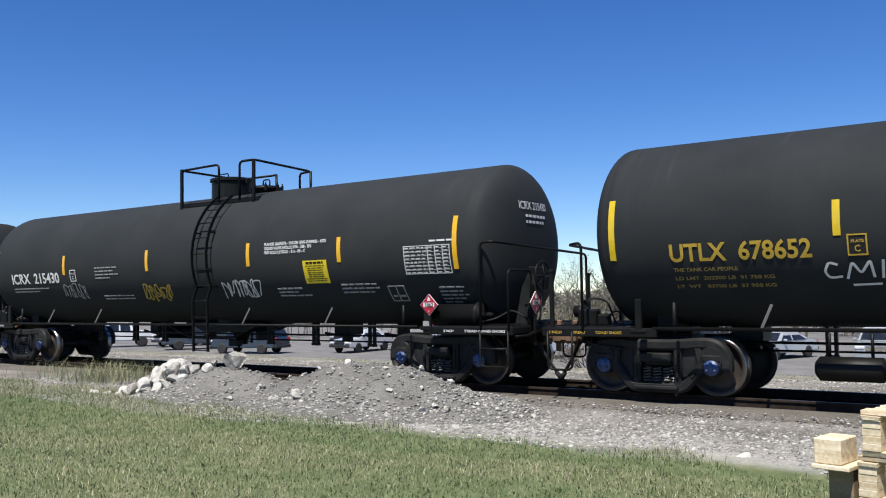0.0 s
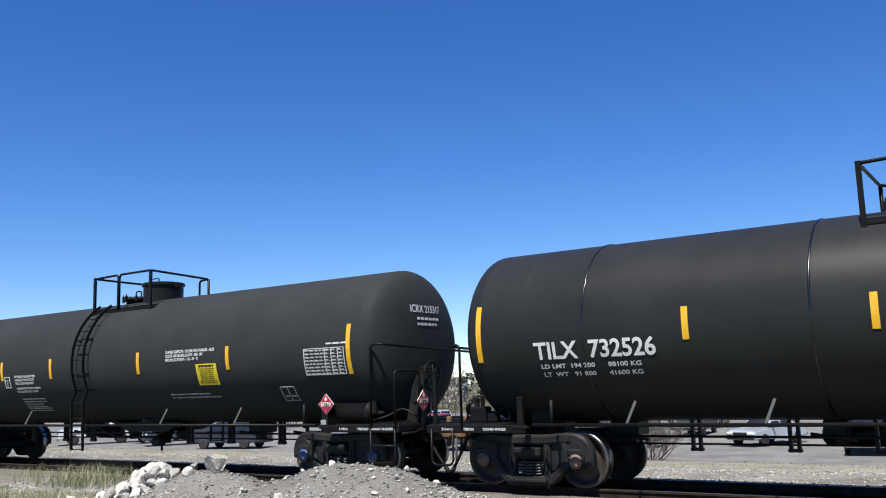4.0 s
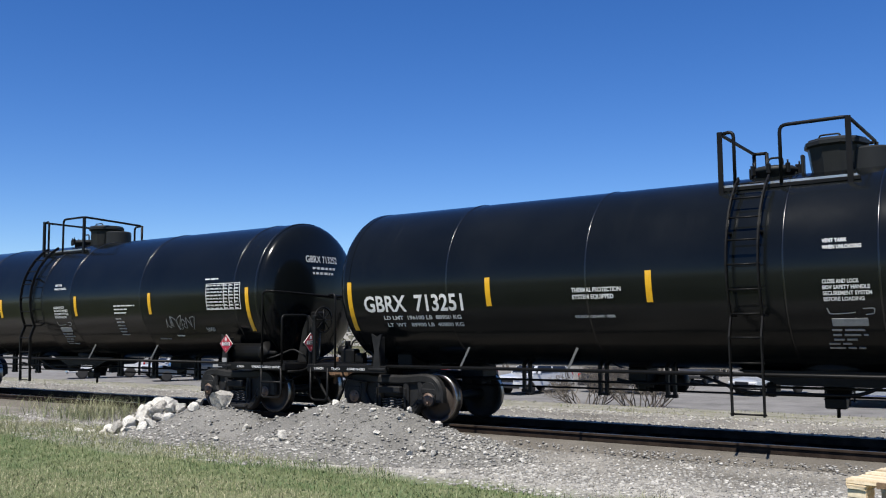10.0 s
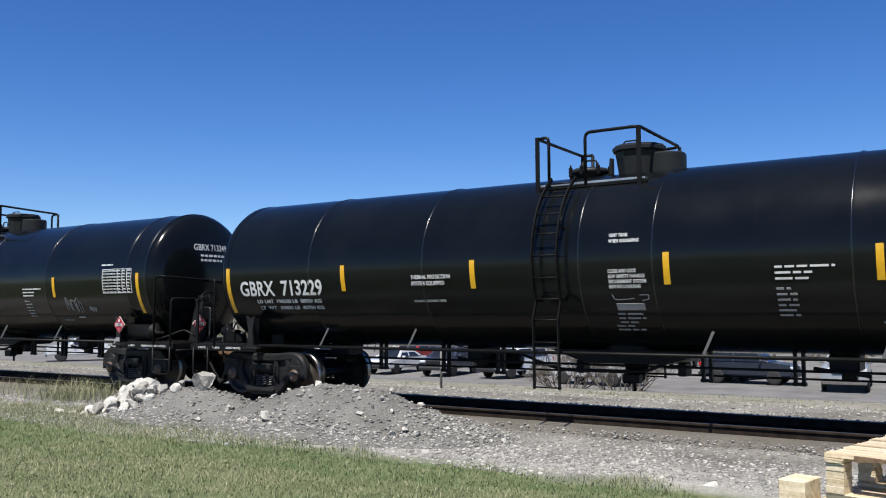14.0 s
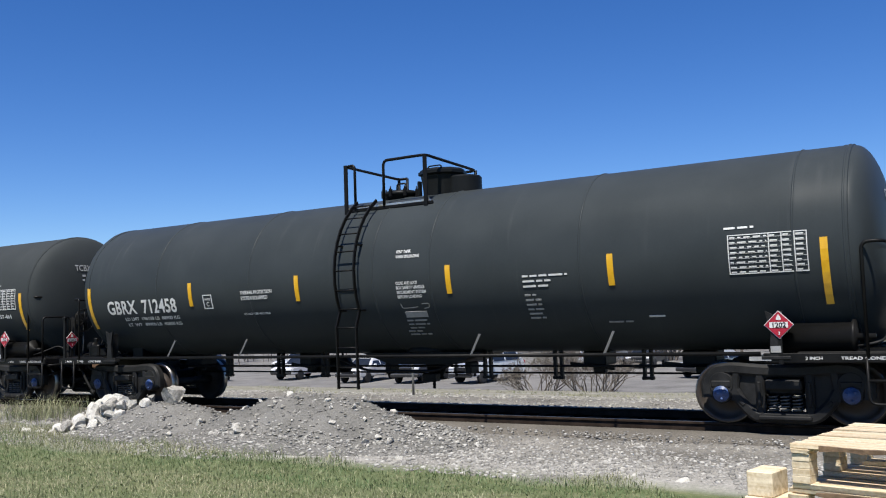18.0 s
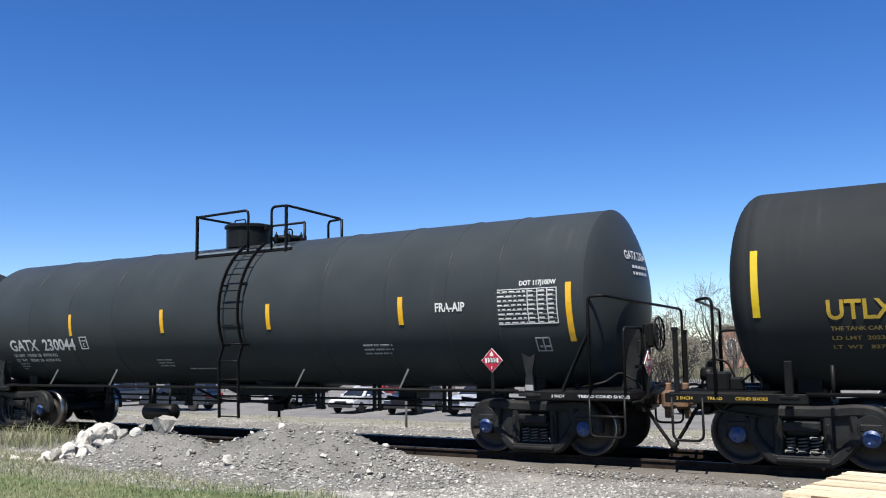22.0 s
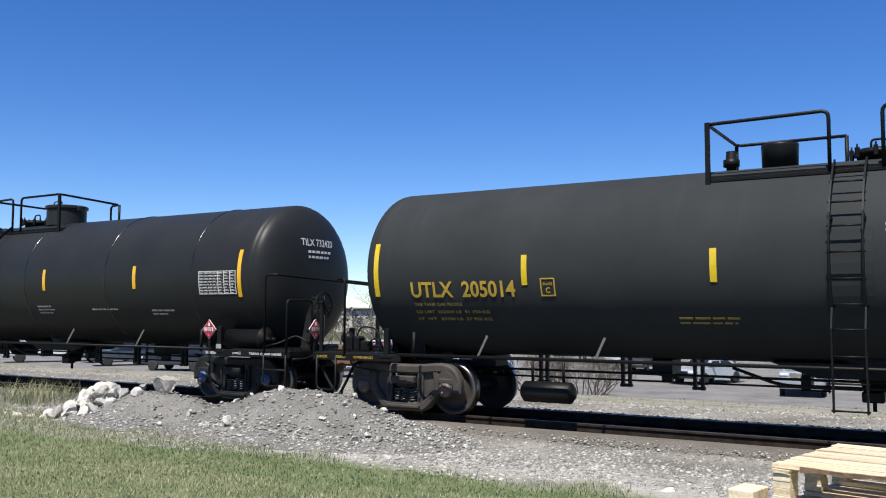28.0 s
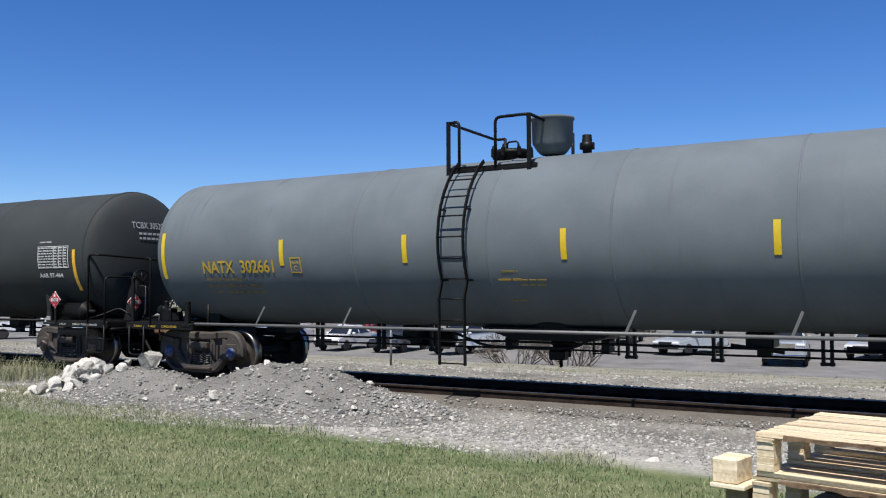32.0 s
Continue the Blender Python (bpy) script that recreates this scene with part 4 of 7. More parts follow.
def head_lettering(car, text, material, round_head, fit, fit_sharp=False):
    """Number and capacity on the right-hand head, on its upper near part."""
    v, f = letter_mesh(text, 1.0, 0.012)
    w = max(p.x for p in v)
    bm = bmesh.new()

    def place(y, z):
        q = math.sqrt(y * y + (z - TANK_Z) ** 2) / TANK_R
        if fit_sharp:
            return Vector((RIM_X + 0.022 + 0.42 * (1 - min(1, q) ** 2.1) + 0.012, y, z))
        return Vector(((CYL - 0.02 + HEAD * math.sqrt(1 - min(1, q) ** 2.5) if round_head else RIM_X + 0.045 + 0.44 * math.sqrt(max(0, 1 - min(1, q / 0.99) ** 2))) + 0.012, y, z))
    vs = [bm.verts.new(place(-0.48 + p.x / w * 1.0, 3.2 + p.y / 0.72 * 0.15)) for p in v]
    for q in f:
        bm.faces.new([vs[i] for i in q])
    rnd = random.Random(len(text))
    for k in range(2):
        y = -0.3
        for _ in range(6):
            d = rnd.uniform(0.05, 0.13)
            z = 3.05 - k * 0.11
            a = [bm.verts.new(place(*p)) for p in ((y, z), (y + d, z), (y + d, z + 0.05), (y, z + 0.05))]
            bm.faces.new(a)
            y += d + 0.03
    tagged(part("head_lettering", bm, material, car, at=fit), kind="stuff")


def tank_car(spec):
    car = new("tank_car")
    tagged(car, spec["label"], "tank car", "tank cars of the train")
    steel = spec.get("steel", STEEL)
    xl, xr = spec["ends"][0] - (0.03 if spec["head"] == "sharp" else 0.1), spec["ends"][1] + spec.get("tail", 0.3)
    fit = pose((xl + xr) / 2, 0, 0) @ Matrix.Diagonal(((xr - xl) / (2 * (CYL if spec["head"] == "round" else RIM_X)), 1, 1, 1))
    part("tank", tank_mesh(spec["head"], spec.get("seams", (-5.6, -3.2, -0.9, 1.8, 4.4)), spec["paint"]), None, car, at=fit)
    bright = spec["paint"] in (GLOSS, SEMI)
    for x in [q for q in spec.get("seams", ()) if abs(q) < CYL - 0.2] + ([RIM_X - 0.02] if spec["head"] == "rim" else []):
        part("weld_seam", bead_mesh(BEAD if bright else spec["paint"]), None, car, "glinting weld bead" if bright else "", at=fit @ pose(x, 0, 0))
    L = spec["L"]
    cast = spec.get("cast", CAST)
    for s in (-1, 1):
        truck(car, s * L / 2, cast)
    cars_wheels = [wheelset(car, s * L / 2 + d * AXLE / 2, spec.get("cap", CAP_BLUE)) for s in (-1, 1) for d in (-1, 1)]
    end_gear(car, spec, steel)
    underworks(car, spec, steel)
    top_works(car, spec, steel)
    a, b = spec["ladder"]
    ladder_part(car, a, b, steel)
    ladder_part(car, -b, -a, steel, side=1)
    if spec.get("fillet"):
        def pad():
            bm = bmesh.new()
            patch_on_tank(bm, a - 0.08, b + 0.1, -32, 14, 0.01, 8)
            return bm, spec["paint"]
        part("wear_plate", pad()[0], spec["paint"], car)
    # reflective strips
    ec, mc = spec["strips"]
    tape = TAPE_PALE if spec["ink"] is YELLOW else TAPE
    def strip(v0, v1):
        def build():
            bm = bmesh.new()
            patch_on_tank(bm, -0.05, 0.05, v0, v1, 0.012, 6)
            return bm, tape
        return shared(("strip", v0, v1, tape.name), build)
    for x in spec["ends"]:
        part("reflective_strip", strip(ec - 18.2, ec + 18.2), None, car, "yellow reflective strip", at=pose(x, 0, 0))
    for x in spec["mid_strips"]:
        part("reflective_strip", strip(mc - 9.3, mc + 9.3), None, car, "yellow reflective strip", at=pose(x, 0, 0))
    ink = spec["ink"]
    dim = YELLOW_DIM if ink is YELLOW else WHITE_DIM
    x0, w, phi, hgt = spec["mark_at"]
    tagged(lettering(car, spec["mark"].replace(" ", "  "), x0, phi, w, hgt, ink, "car_number", 0.024), kind="stuff")
    for i, (text, dx, ww) in enumerate(spec.get("limits", ())):
        tagged(lettering(car, text, x0 + dx, phi - 6.2 - 5.4 * i, ww * (0.78 if ink is YELLOW else 1), 0.058 if ink is YELLOW else 0.075, ink if ink is WHITE else dim, "load_limit"), kind="stuff")
    if spec.get("plate"):
        plate_box(car, *spec["plate"], ink)
    p = spec["panel"]
    data_panel(car, p[0], p[1], p[2], p[3], WHITE, len(spec["mark"]))
    for args in spec.get("writing", ()):
        lettering(car, *args, WHITE)
    for rows, x, ph, m in spec.get("blocks", ()):
        bars(car, rows, x, ph, m, seed=int(abs(x) * 10))
    placard(car, *spec["placard"])
    placard(car, 9.06 + (L - 14.35) / 2, 1.48, spec["placard"][2], True)
    head_lettering(car, spec["mark"], ink, spec["head"] == "round", fit, spec["head"] == "sharp")
    # stencils along the right-hand end sill
    def sill_text():
        bm = bmesh.new()
        for text, xa, ww in (("2 INCH", 7.55, 0.22), ("TREAD COND SHOES", 8.0, 0.85), ("2 INCH", -8.75, 0.24), ("TREAD", -8.3, 0.22), ("COND SHOES", -7.9, 0.45)):
            v, f = letter_mesh(text, 1.0, 0.02)
            m = max(q.x for q in v)
            vs = [bm.verts.new((xa + q.x / m * ww, -1.4585, 0.972 + q.y * 0.06)) for q in v]
            for q in f:
                bm.faces.new([vs[i] for i in q])
        return bm, ink
    tagged(part("sill_lettering", shared(("sill_text", ink.name), sill_text), None, car), kind="stuff")
    def tag():
        bm = bmesh.new()
        box(bm, (6.95, -1.462, 0.99), (0.3, 0.006, 0.06))
        box(bm, (7.17, -1.468, 1.12), (0.14, 0.006, 0.09))
        return bm, WHITE_DIM
    part("sill_tag", shared(("sill_tag",), tag), None, car, "small pale metal tag")
    for fn in spec.get("extras", ()):
        fn(car)
    return car, cars_wheels


# ---- ground and track ----
TY = 14.5  # middle of the track


def smoothstep(a, b, x):
    s = np.clip((x - a) / (b - a), 0, 1)
    return s * s * (3 - 2 * s)


def ground_z(x, y):
    """Height of the ground: lawn, gravel beside the track, the bed, and the lot beyond."""
    x, y = np.asarray(x, float), np.asarray(y, float)
    z = -0.22 + 0.0 * x
    z = z + 0.05 * smoothstep(11.8, 13.2, y)
    z = z - 0.13 * smoothstep(16.2, 18.5, y) - 1.68 * np.clip((y - 19.5) / 20.5, 0, 1)
    z = z + 0.05 * np.sin(x * 0.45 + 1) * np.sin(y * 0.6) * smoothstep(11.5, 10, y)
    z = z + 0.08 * smoothstep(8.5, 4, y)
    return z


def mound_z(x, y):
    """Height that the spoil heaps add to the ground."""
    def hill(cx, cy, rx, ry, h, turn=0.0, p=1.6):
        c, s = math.cos(turn), math.sin(turn)
        u, v = ((x - cx) * c + (y - cy) * s) / rx, ((y - cy) * c - (x - cx) * s) / ry
        return h * np.exp(-((u * u + v * v) ** p))
    x, y = np.asarray(x, float), np.asarray(y, float)
    return np.maximum.reduce([hill(-9.9, 11.5, 2.1, 1.05, 0.72, 0.02, 1.15), hill(-8.2, 11.55, 1.2, 0.85, 0.35, 0.0, 1.25), hill(-13.3, 11.4, 1.6, 0.9, 0.55, 0.05, 1.1), hill(-11.6, 11.3, 2.6, 0.8, 0.28, 0.0, 1.0)])


def grid_mesh(name, xs, ys, zfun, material):
    gx, gy = np.meshgrid(xs, ys)
    z = zfun(gx, gy)
    co = np.stack([gx, gy, z], -1).reshape(-1, 3)
    nx, ny = len(xs), len(ys)
    i = np.arange(nx * ny).reshape(ny, nx)
    f = np.stack([i[:-1, :-1], i[:-1, 1:], i[1:, 1:], i[1:, :-1]], -1).reshape(-1, 4)
    me = bpy.data.meshes.new(name)
    me.from_pydata(co.tolist(), [], f.tolist())
    me.polygons.foreach_set("use_smooth", [True] * len(me.polygons))
    me.materials.append(material)
    return new(name, me)


def rough_noise(x, y, scale, seed=0.0):
    return np.array([noise.noise((a * scale, b * scale, seed)) for a, b in zip(np.ravel(x), np.ravel(y))]).reshape(np.shape(x))


def ground_material():
    """Lawn, pale crushed stone, dry verge and the paved lot, divided along the ground by uneven borders."""
    m, nt, p = node_mat("ground")
    tc = nt.nodes.new("ShaderNodeTexCoord")
    sep = nt.nodes.new("ShaderNodeSeparateXYZ")
    nt.links.new(tc.outputs["Object"], sep.inputs[0])
    wob = noise_node(nt, 0.9, 6)
    add = nt.nodes.new("ShaderNodeMath")
    add.operation = "MULTIPLY_ADD"
    add.inputs[1].default_value, add.inputs[2].default_value = 1.6, -0.8
    nt.links.new(wob, add.inputs[0])
    yy = nt.nodes.new("ShaderNodeMath")
    nt.links.new(sep.outputs["Y"], yy.inputs[0])
    nt.links.new(add.outputs[0], yy.inputs[1])

    def above(v, soft):
        mr = nt.nodes.new("ShaderNodeMapRange")
        mr.inputs[1].default_value, mr.inputs[2].default_value = v - soft, v + soft
        nt.links.new(yy.outputs[0], mr.inputs[0])
        return mr.outputs[0]
    fine = noise_node(nt, 26, 6, rough=0.7)
    mid = noise_node(nt, 3.2, 5)
    patch = noise_node(nt, 0.7, 6, rough=0.6)
    lawn = ramp_node(nt, [(0.3, (0.07, 0.095, 0.038)), (0.52, (0.12, 0.142, 0.064)), (0.75, (0.24, 0.232, 0.14))], mix_node(nt, 0.6, fine, mid))
    pale = ramp_node(nt, [(0.36, (0.12, 0.113, 0.10)), (0.47, (0.27, 0.258, 0.232)), (0.56, (0.37, 0.355, 0.32)), (0.68, (0.5, 0.482, 0.44))], mix_node(nt, 0.5, fine, patch))
    earth = ramp_node(nt, [(0.36, (0.075, 0.069, 0.06)), (0.48, (0.16, 0.15, 0.132)), (0.58, (0.225, 0.212, 0.188)), (0.7, (0.4, 0.382, 0.345))], mix_node(nt, 0.5, fine, patch))
    stone = mix_node(nt, above(11.1, 0.9), pale, earth)
    verge = ramp_node(nt, [(0.34, (0.115, 0.118, 0.066)), (0.46, (0.19, 0.18, 0.135)), (0.56, (0.25, 0.236, 0.2)), (0.68, (0.36, 0.346, 0.315))], mix_node(nt, 0.6, fine, patch))
    lot = ramp_node(nt, [(0.34, (0.10, 0.097, 0.092)), (0.5, (0.155, 0.15, 0.144)), (0.66, (0.21, 0.204, 0.195))], mix_node(nt, 0.6, fine, patch))
    far = ramp_node(nt, [(0.35, (0.04241, 0.04948, 0.0212)), (0.65, (0.09895, 0.09188, 0.04948))], noise_node(nt, 0.05, 5))
    col = mix_node(nt, above(9.6, 0.4), lawn, stone)
    col = mix_node(nt, above(20.2, 0.7), col, verge)
    col = mix_node(nt, above(36.6, 0.5), col, lot)
    col = mix_node(nt, above(96.0, 2.0), col, far)
    nt.links.new(col, p.inputs["Base Color"])
    p.inputs["Roughness"].default_value = 0.95
    p.inputs["Specular IOR Level"].default_value = 0.2
    bump_node(nt, p, fine, 0.6, 0.05)
    return m


GROUND = ground_material()
xs = np.concatenate([[-2500, -800, -300, -150, -90], np.arange(-60, -17, 2.5), np.arange(-17, 1.01, 0.25), np.arange(3, 60, 4), [90, 200, 800, 2500]])
ys = np.concatenate([[-2500, -600, -150, -40, -15], np.arange(-6, 5, 1.5), np.arange(5, 19, 0.25), np.arange(19.5, 41, 1.0), [45, 60, 90, 150, 300, 800, 2500]])
tagged(grid_mesh("ground", xs, ys, ground_z, GROUND), "lawn, pale crushed stone and a paved lot beyond the track", "ground", kind="structure")

SPOIL = surface("grey_spoil", (0.09114, 0.08835, 0.08091), (0.2278, 0.2204, 0.2027), 0.95, scale=1.6, fine=38, bump=1.0, dist=0.03, spec=0.1, fine_amt=0.55)
hx, hy = np.arange(-16.2, -5.6, 0.09), np.arange(9.7, 13.35, 0.09)


def heap(x, y):
    m = mound_z(x, y)
    n = 0.09 * rough_noise(x, y, 1.7) + 0.05 * rough_noise(x, y, 5.0, 3) + 0.03 * rough_noise(x, y, 13.0, 7)
    return ground_z(x, y) - 0.06 + m + n * smoothstep(0.0, 0.3, m) + 0.05 * smoothstep(0.02, 0.1, m)


tagged(grid_mesh("spoil_heap", hx, hy, heap, SPOIL), "low heap of grey earth and stones beside the track", "heap", kind="structure")

BED = surface("dusty_ballast", (0.075, 0.068, 0.058), (0.165, 0.151, 0.131), 0.95, scale=1.5, fine=32, bump=0.8, dist=0.02, spec=0.1, fine_amt=0.6)
# near-black ballast: the shade under the train, put into the colour
BED_SHADE = surface("shade_dark_ballast", (0.00304, 0.002888, 0.00266), (0.01064, 0.00988, 0.00874), 0.98, scale=1.5, fine=45, bump=0.5, dist=0.02, spec=0.0)
bx, by = np.concatenate([np.arange(-440, -90, 5.0), np.arange(-90, 40.1, 1.0), np.arange(45, 381, 5.0)]), np.array([TY - 2.1, TY - 1.9, TY - 1.3, TY - 0.9, TY - 0.8, TY, TY + 0.8, TY + 0.9, TY + 1.4, TY + 2.2, TY + 2.4])


def bed_z(x, y):
    return ground_z(x, y) + 0.035 + 0.013 * smoothstep(0.8, 0.9, np.abs(y - TY)) - 0.19 * smoothstep(1.75, 2.15, np.abs(y - TY))


bed = grid_mesh("track_bed", bx, by, bed_z, BED)
bed.data.materials.append(BED_SHADE)
# faces between the rails get the painted shade
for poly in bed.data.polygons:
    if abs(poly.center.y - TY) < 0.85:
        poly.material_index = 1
tagged(bed, "dusty trodden ballast under the track", "track bed", kind="structure")

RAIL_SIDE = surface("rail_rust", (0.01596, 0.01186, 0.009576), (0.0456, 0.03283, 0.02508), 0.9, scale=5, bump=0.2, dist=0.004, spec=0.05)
RAIL_TOP = surface("rail_top", (0.10, 0.10, 0.10), (0.17, 0.168, 0.162), 0.42, metal=1.0, scale=6)


def rail(y):
    r = new("rail")
    tagged(r, "rusty steel rail with a polished top on the ballast", "rail", "rails of the track", "structure")
    bm = bmesh.new()
    prism(bm, [(-0.07, -0.17), (0.07, -0.17), (0.07, -0.155), (0.012, -0.135), (0.012, -0.045), (0.036, -0.035), (0.036, -0.008), (0.028, -0.002), (-0.028, -0.002), (-0.036, -0.008), (-0.036, -0.035), (-0.012, -0.045), (-0.012, -0.135), (-0.07, -0.155)], -440, 380)
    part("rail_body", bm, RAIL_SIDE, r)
    bm = bmesh.new()
    prism(bm, [(-0.026, -0.002), (0.026, -0.002), (0.02, 0.001), (-0.02, 0.001)], -440, 380)
    part("rail_head", bm, RAIL_TOP, r, "polished running surface")
    r.matrix_basis = pose(0, y, 0, 0, 0, -90)


rail(TY - 0.7525)
rail(TY + 0.7525)

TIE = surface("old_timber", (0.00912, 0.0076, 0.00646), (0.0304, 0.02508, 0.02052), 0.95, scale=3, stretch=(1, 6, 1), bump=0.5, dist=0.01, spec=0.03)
ties = new("sleepers")
tagged(ties, "weathered timber sleepers sunk in the ballast", "sleeper", kind="structure")


def tie_build():
    bm = bmesh.new()
    box(bm, (0, 0, 0), (0.22, 2.55, 0.14), bevel=0.015)
    return bm, TIE


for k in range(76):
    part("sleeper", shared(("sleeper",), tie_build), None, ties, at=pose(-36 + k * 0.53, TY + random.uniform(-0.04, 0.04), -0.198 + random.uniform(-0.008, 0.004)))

# the sleepers farther along the line, as one mesh
co, fa = [], []
for cx in [-36 - 0.53 * k for k in range(1, 760)] + [4.28 + 0.53 * k for k in range(1, 705)]:
    i = len(co)
    co += [(cx + a * 0.11, TY + b * 1.27, -0.198 + c * 0.07) for a in (-1, 1) for b in (-1, 1) for c in (-1, 1)]
    fa += [[i + q for q in f] for f in ((0, 1, 3, 2), (4, 6, 7, 5), (0, 4, 5, 1), (2, 3, 7, 6), (1, 5, 7, 3))]
me = bpy.data.meshes.new("far_sleepers")
me.from_pydata(co, [], fa)
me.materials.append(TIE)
tagged(new("far_sleepers", me), "weathered timber sleepers farther along the track", "sleeper", kind="stuff")

# ---- stones ----
LIME = surface("white_limestone", (0.38, 0.361, 0.3154), (0.6308, 0.608, 0.5548), 0.85, scale=5, fine=40, bump=0.6, dist=0.02, vary=0.12, spec=0.25)
LIME_GREY = surface("grey_limestone", (0.152, 0.1444, 0.1254), (0.418, 0.399, 0.3572), 0.9, scale=6, fine=40, bump=0.6, dist=0.02, vary=0.2, spec=0.25)


def rock_mesh(seed, detail=3, rough=0.35):
    rnd = random.Random(seed)
    bm = bmesh.new()
    bmesh.ops.create_icosphere(bm, subdivisions=detail, radius=1)
    cuts = [(Vector((rnd.gauss(0, 1), rnd.gauss(0, 1), rnd.gauss(0, 1))).normalized(), rnd.uniform(0.36, 0.66)) for _ in range(11)]
    off = Vector((seed * 3.7, seed * 1.3, 0))
    for v in bm.verts:
        d = v.co.copy()
        for n, k in cuts:
            if d.dot(n) > k:
                d -= n * (d.dot(n) - k)
        d *= 1 + rough * 0.2 * noise.noise(v.co * 2.2 + off) + 0.05 * noise.noise(v.co * 7 + off)
        v.co = d
    return smooth(bm, 0.1)


ROCKS = []
for k in range(7):
    me = bpy.data.meshes.new("rock")
    b = rock_mesh(k + 1)
    b.to_mesh(me)
    b.free()
    ROCKS.append(me)


def boulder(x, y, s, lift=0.0, mat=LIME, seed=0, flat=0.75):
    rnd = random.Random(seed)
    me = ROCKS[seed % 7].copy()
    me.materials.append(mat)
    ob = new("boulder", me)
    z = float(heap(np.array([[x]]), np.array([[y]]))[0, 0])
    ob.matrix_basis = pose(x, y, z + s * 0.3 + lift, rnd.uniform(-25, 25), rnd.uniform(-25, 25), rnd.uniform(0, 360)) @ Matrix.Diagonal((s, s * rnd.uniform(0.65, 0.95), s * flat, 1))
    tagged(ob, "pale broken limestone boulder on the heap" if mat is LIME else "grey weathered boulder on the heap", "boulder", "boulders on the heap")
    return ob


pile = random.Random(5)
for k in range(58):
    u, w = pile.random(), pile.random()
    near = 1 - abs(u - 0.55) * 1.1
    boulder(-15.85 + 1.95 * u + pile.uniform(-0.1, 0.1), 10.5 + 0.75 * w, pile.uniform(0.07, 0.17) * (0.75 + 0.5 * near), 0.10 * near * w, LIME if pile.random() < 0.88 else LIME_GREY, k, pile.uniform(0.5, 0.75))
for x, y, s, lift, kind in ((-14.65, 11.25, 0.25, 0.18, LIME), (-14.3, 10.95, 0.24, 0.17, LIME_GREY), (-14.95, 10.95, 0.19, 0.08, LIME), (-14.5, 10.75, 0.16, 0.02, LIME), (-15.05, 10.65, 0.16, 0.0, LIME),
                            (-15.3, 10.6, 0.19, 0.0, LIME), (-14.75, 10.6, 0.2, 0.03, LIME), (-14.45, 11.3, 0.27, 0.16, LIME), (-15.2, 10.9, 0.21, 0.04, LIME), (-14.9, 11.2, 0.28, 0.14, LIME), (-14.7, 10.85, 0.26, 0.1, LIME), (-15.0, 10.8, 0.22, 0.08, LIME),
                            (-13.1, 11.4, 0.36, 0.07, LIME_GREY), (-13.95, 11.6, 0.15, 0.16, LIME_GREY), (-13.6, 11.15, 0.13, 0.04, LIME)):
    boulder(x, y, s, lift, kind, int(abs(x * 17 + y * 5)), 0.72)
for k in range(90):
    x = pile.uniform(-12.8, -6.2)
    y = pile.uniform(10.35, 12.3)
    boulder(x, y, 0.025 + 0.055 * pile.random() ** 2, 0.0, LIME if pile.random() < 0.55 else LIME_GREY, 60 + k)
for x, y, s in ((-10.35, 11.5, 0.12), (-11.3, 11.4, 0.09), (-9.3, 11.2, 0.07), (-8.1, 10.6, 0.1), (-7.75, 10.75, 0.09), (-8.0, 10.8, 0.08), (-10.5, 10.4, 0.13), (-8.4, 10.2, 0.09), (-7.2, 10.2, 0.1), (-12.0, 11.0, 0.08), (-9.0, 11.8, 0.09), (-8.5, 11.9, 0.08), (-8.1, 11.9, 0.07), (-16.3, 10.5, 0.14), (-16.8, 10.6, 0.11), (-3.2, 10.0, 0.12)):
    boulder(x, y, s, 0.01, LIME, int(abs(x * 10)))


def scatter_stones(name, label, count, area, size, material, seed, zfun=None, keep=None):
    """Small stones as one mesh: squashed, turned and cut from a few shapes."""
    rnd = np.random.RandomState(seed)
    bm = bmesh.new()
    bmesh.ops.create_icosphere(bm, subdivisions=1, radius=1)
    base = np.array([v.co[:] for v in bm.verts])
    faces = np.array([[v.index for v in f.verts] for f in bm.faces])
    bm.free()
    x, y = rnd.uniform(area[0], area[1], count), rnd.uniform(area[2], area[3], count)
    if keep is not None:
        k = keep(x, y, rnd)
        x, y = x[k], y[k]
    n = len(x)
    z = (zfun or ground_z)(x, y)
    s = size[0] + (size[1] - size[0]) * rnd.rand(n) ** 3.0
    v = base[None] * (1 + 0.8 * (rnd.rand(n, len(base), 1) - 0.5))
    v = v * (s[:, None, None] * np.stack([rnd.uniform(0.7, 1.3, n), rnd.uniform(0.6, 1.1, n), rnd.uniform(0.3, 0.65, n)], -1)[:, None])
    a = rnd.uniform(0, 6.28, n)
    c, q = np.cos(a)[:, None], np.sin(a)[:, None]
    v = np.stack([v[..., 0] * c - v[..., 1] * q, v[..., 0] * q + v[..., 1] * c, v[..., 2]], -1)
    v += np.stack([x, y, z + s * 0.2], -1)[:, None]
    f = faces[None] + (np.arange(n) * len(base))[:, None, None]
    me = bpy.data.meshes.new(name)
    me.vertices.add(n * len(base))
    me.vertices.foreach_set("co", v.ravel())
    nf = n * len(faces)
    me.loops.add(nf * 3)
    me.loops.foreach_set("vertex_index", f.ravel())
    me.polygons.add(nf)
    me.polygons.foreach_set("loop_start", np.arange(nf) * 3)
    me.polygons.foreach_set("loop_total", np.full(nf, 3))
    me.update(calc_edges=True)
    me.materials.append(material)
    return tagged(new(name, me), label, "gravel", kind="stuff")


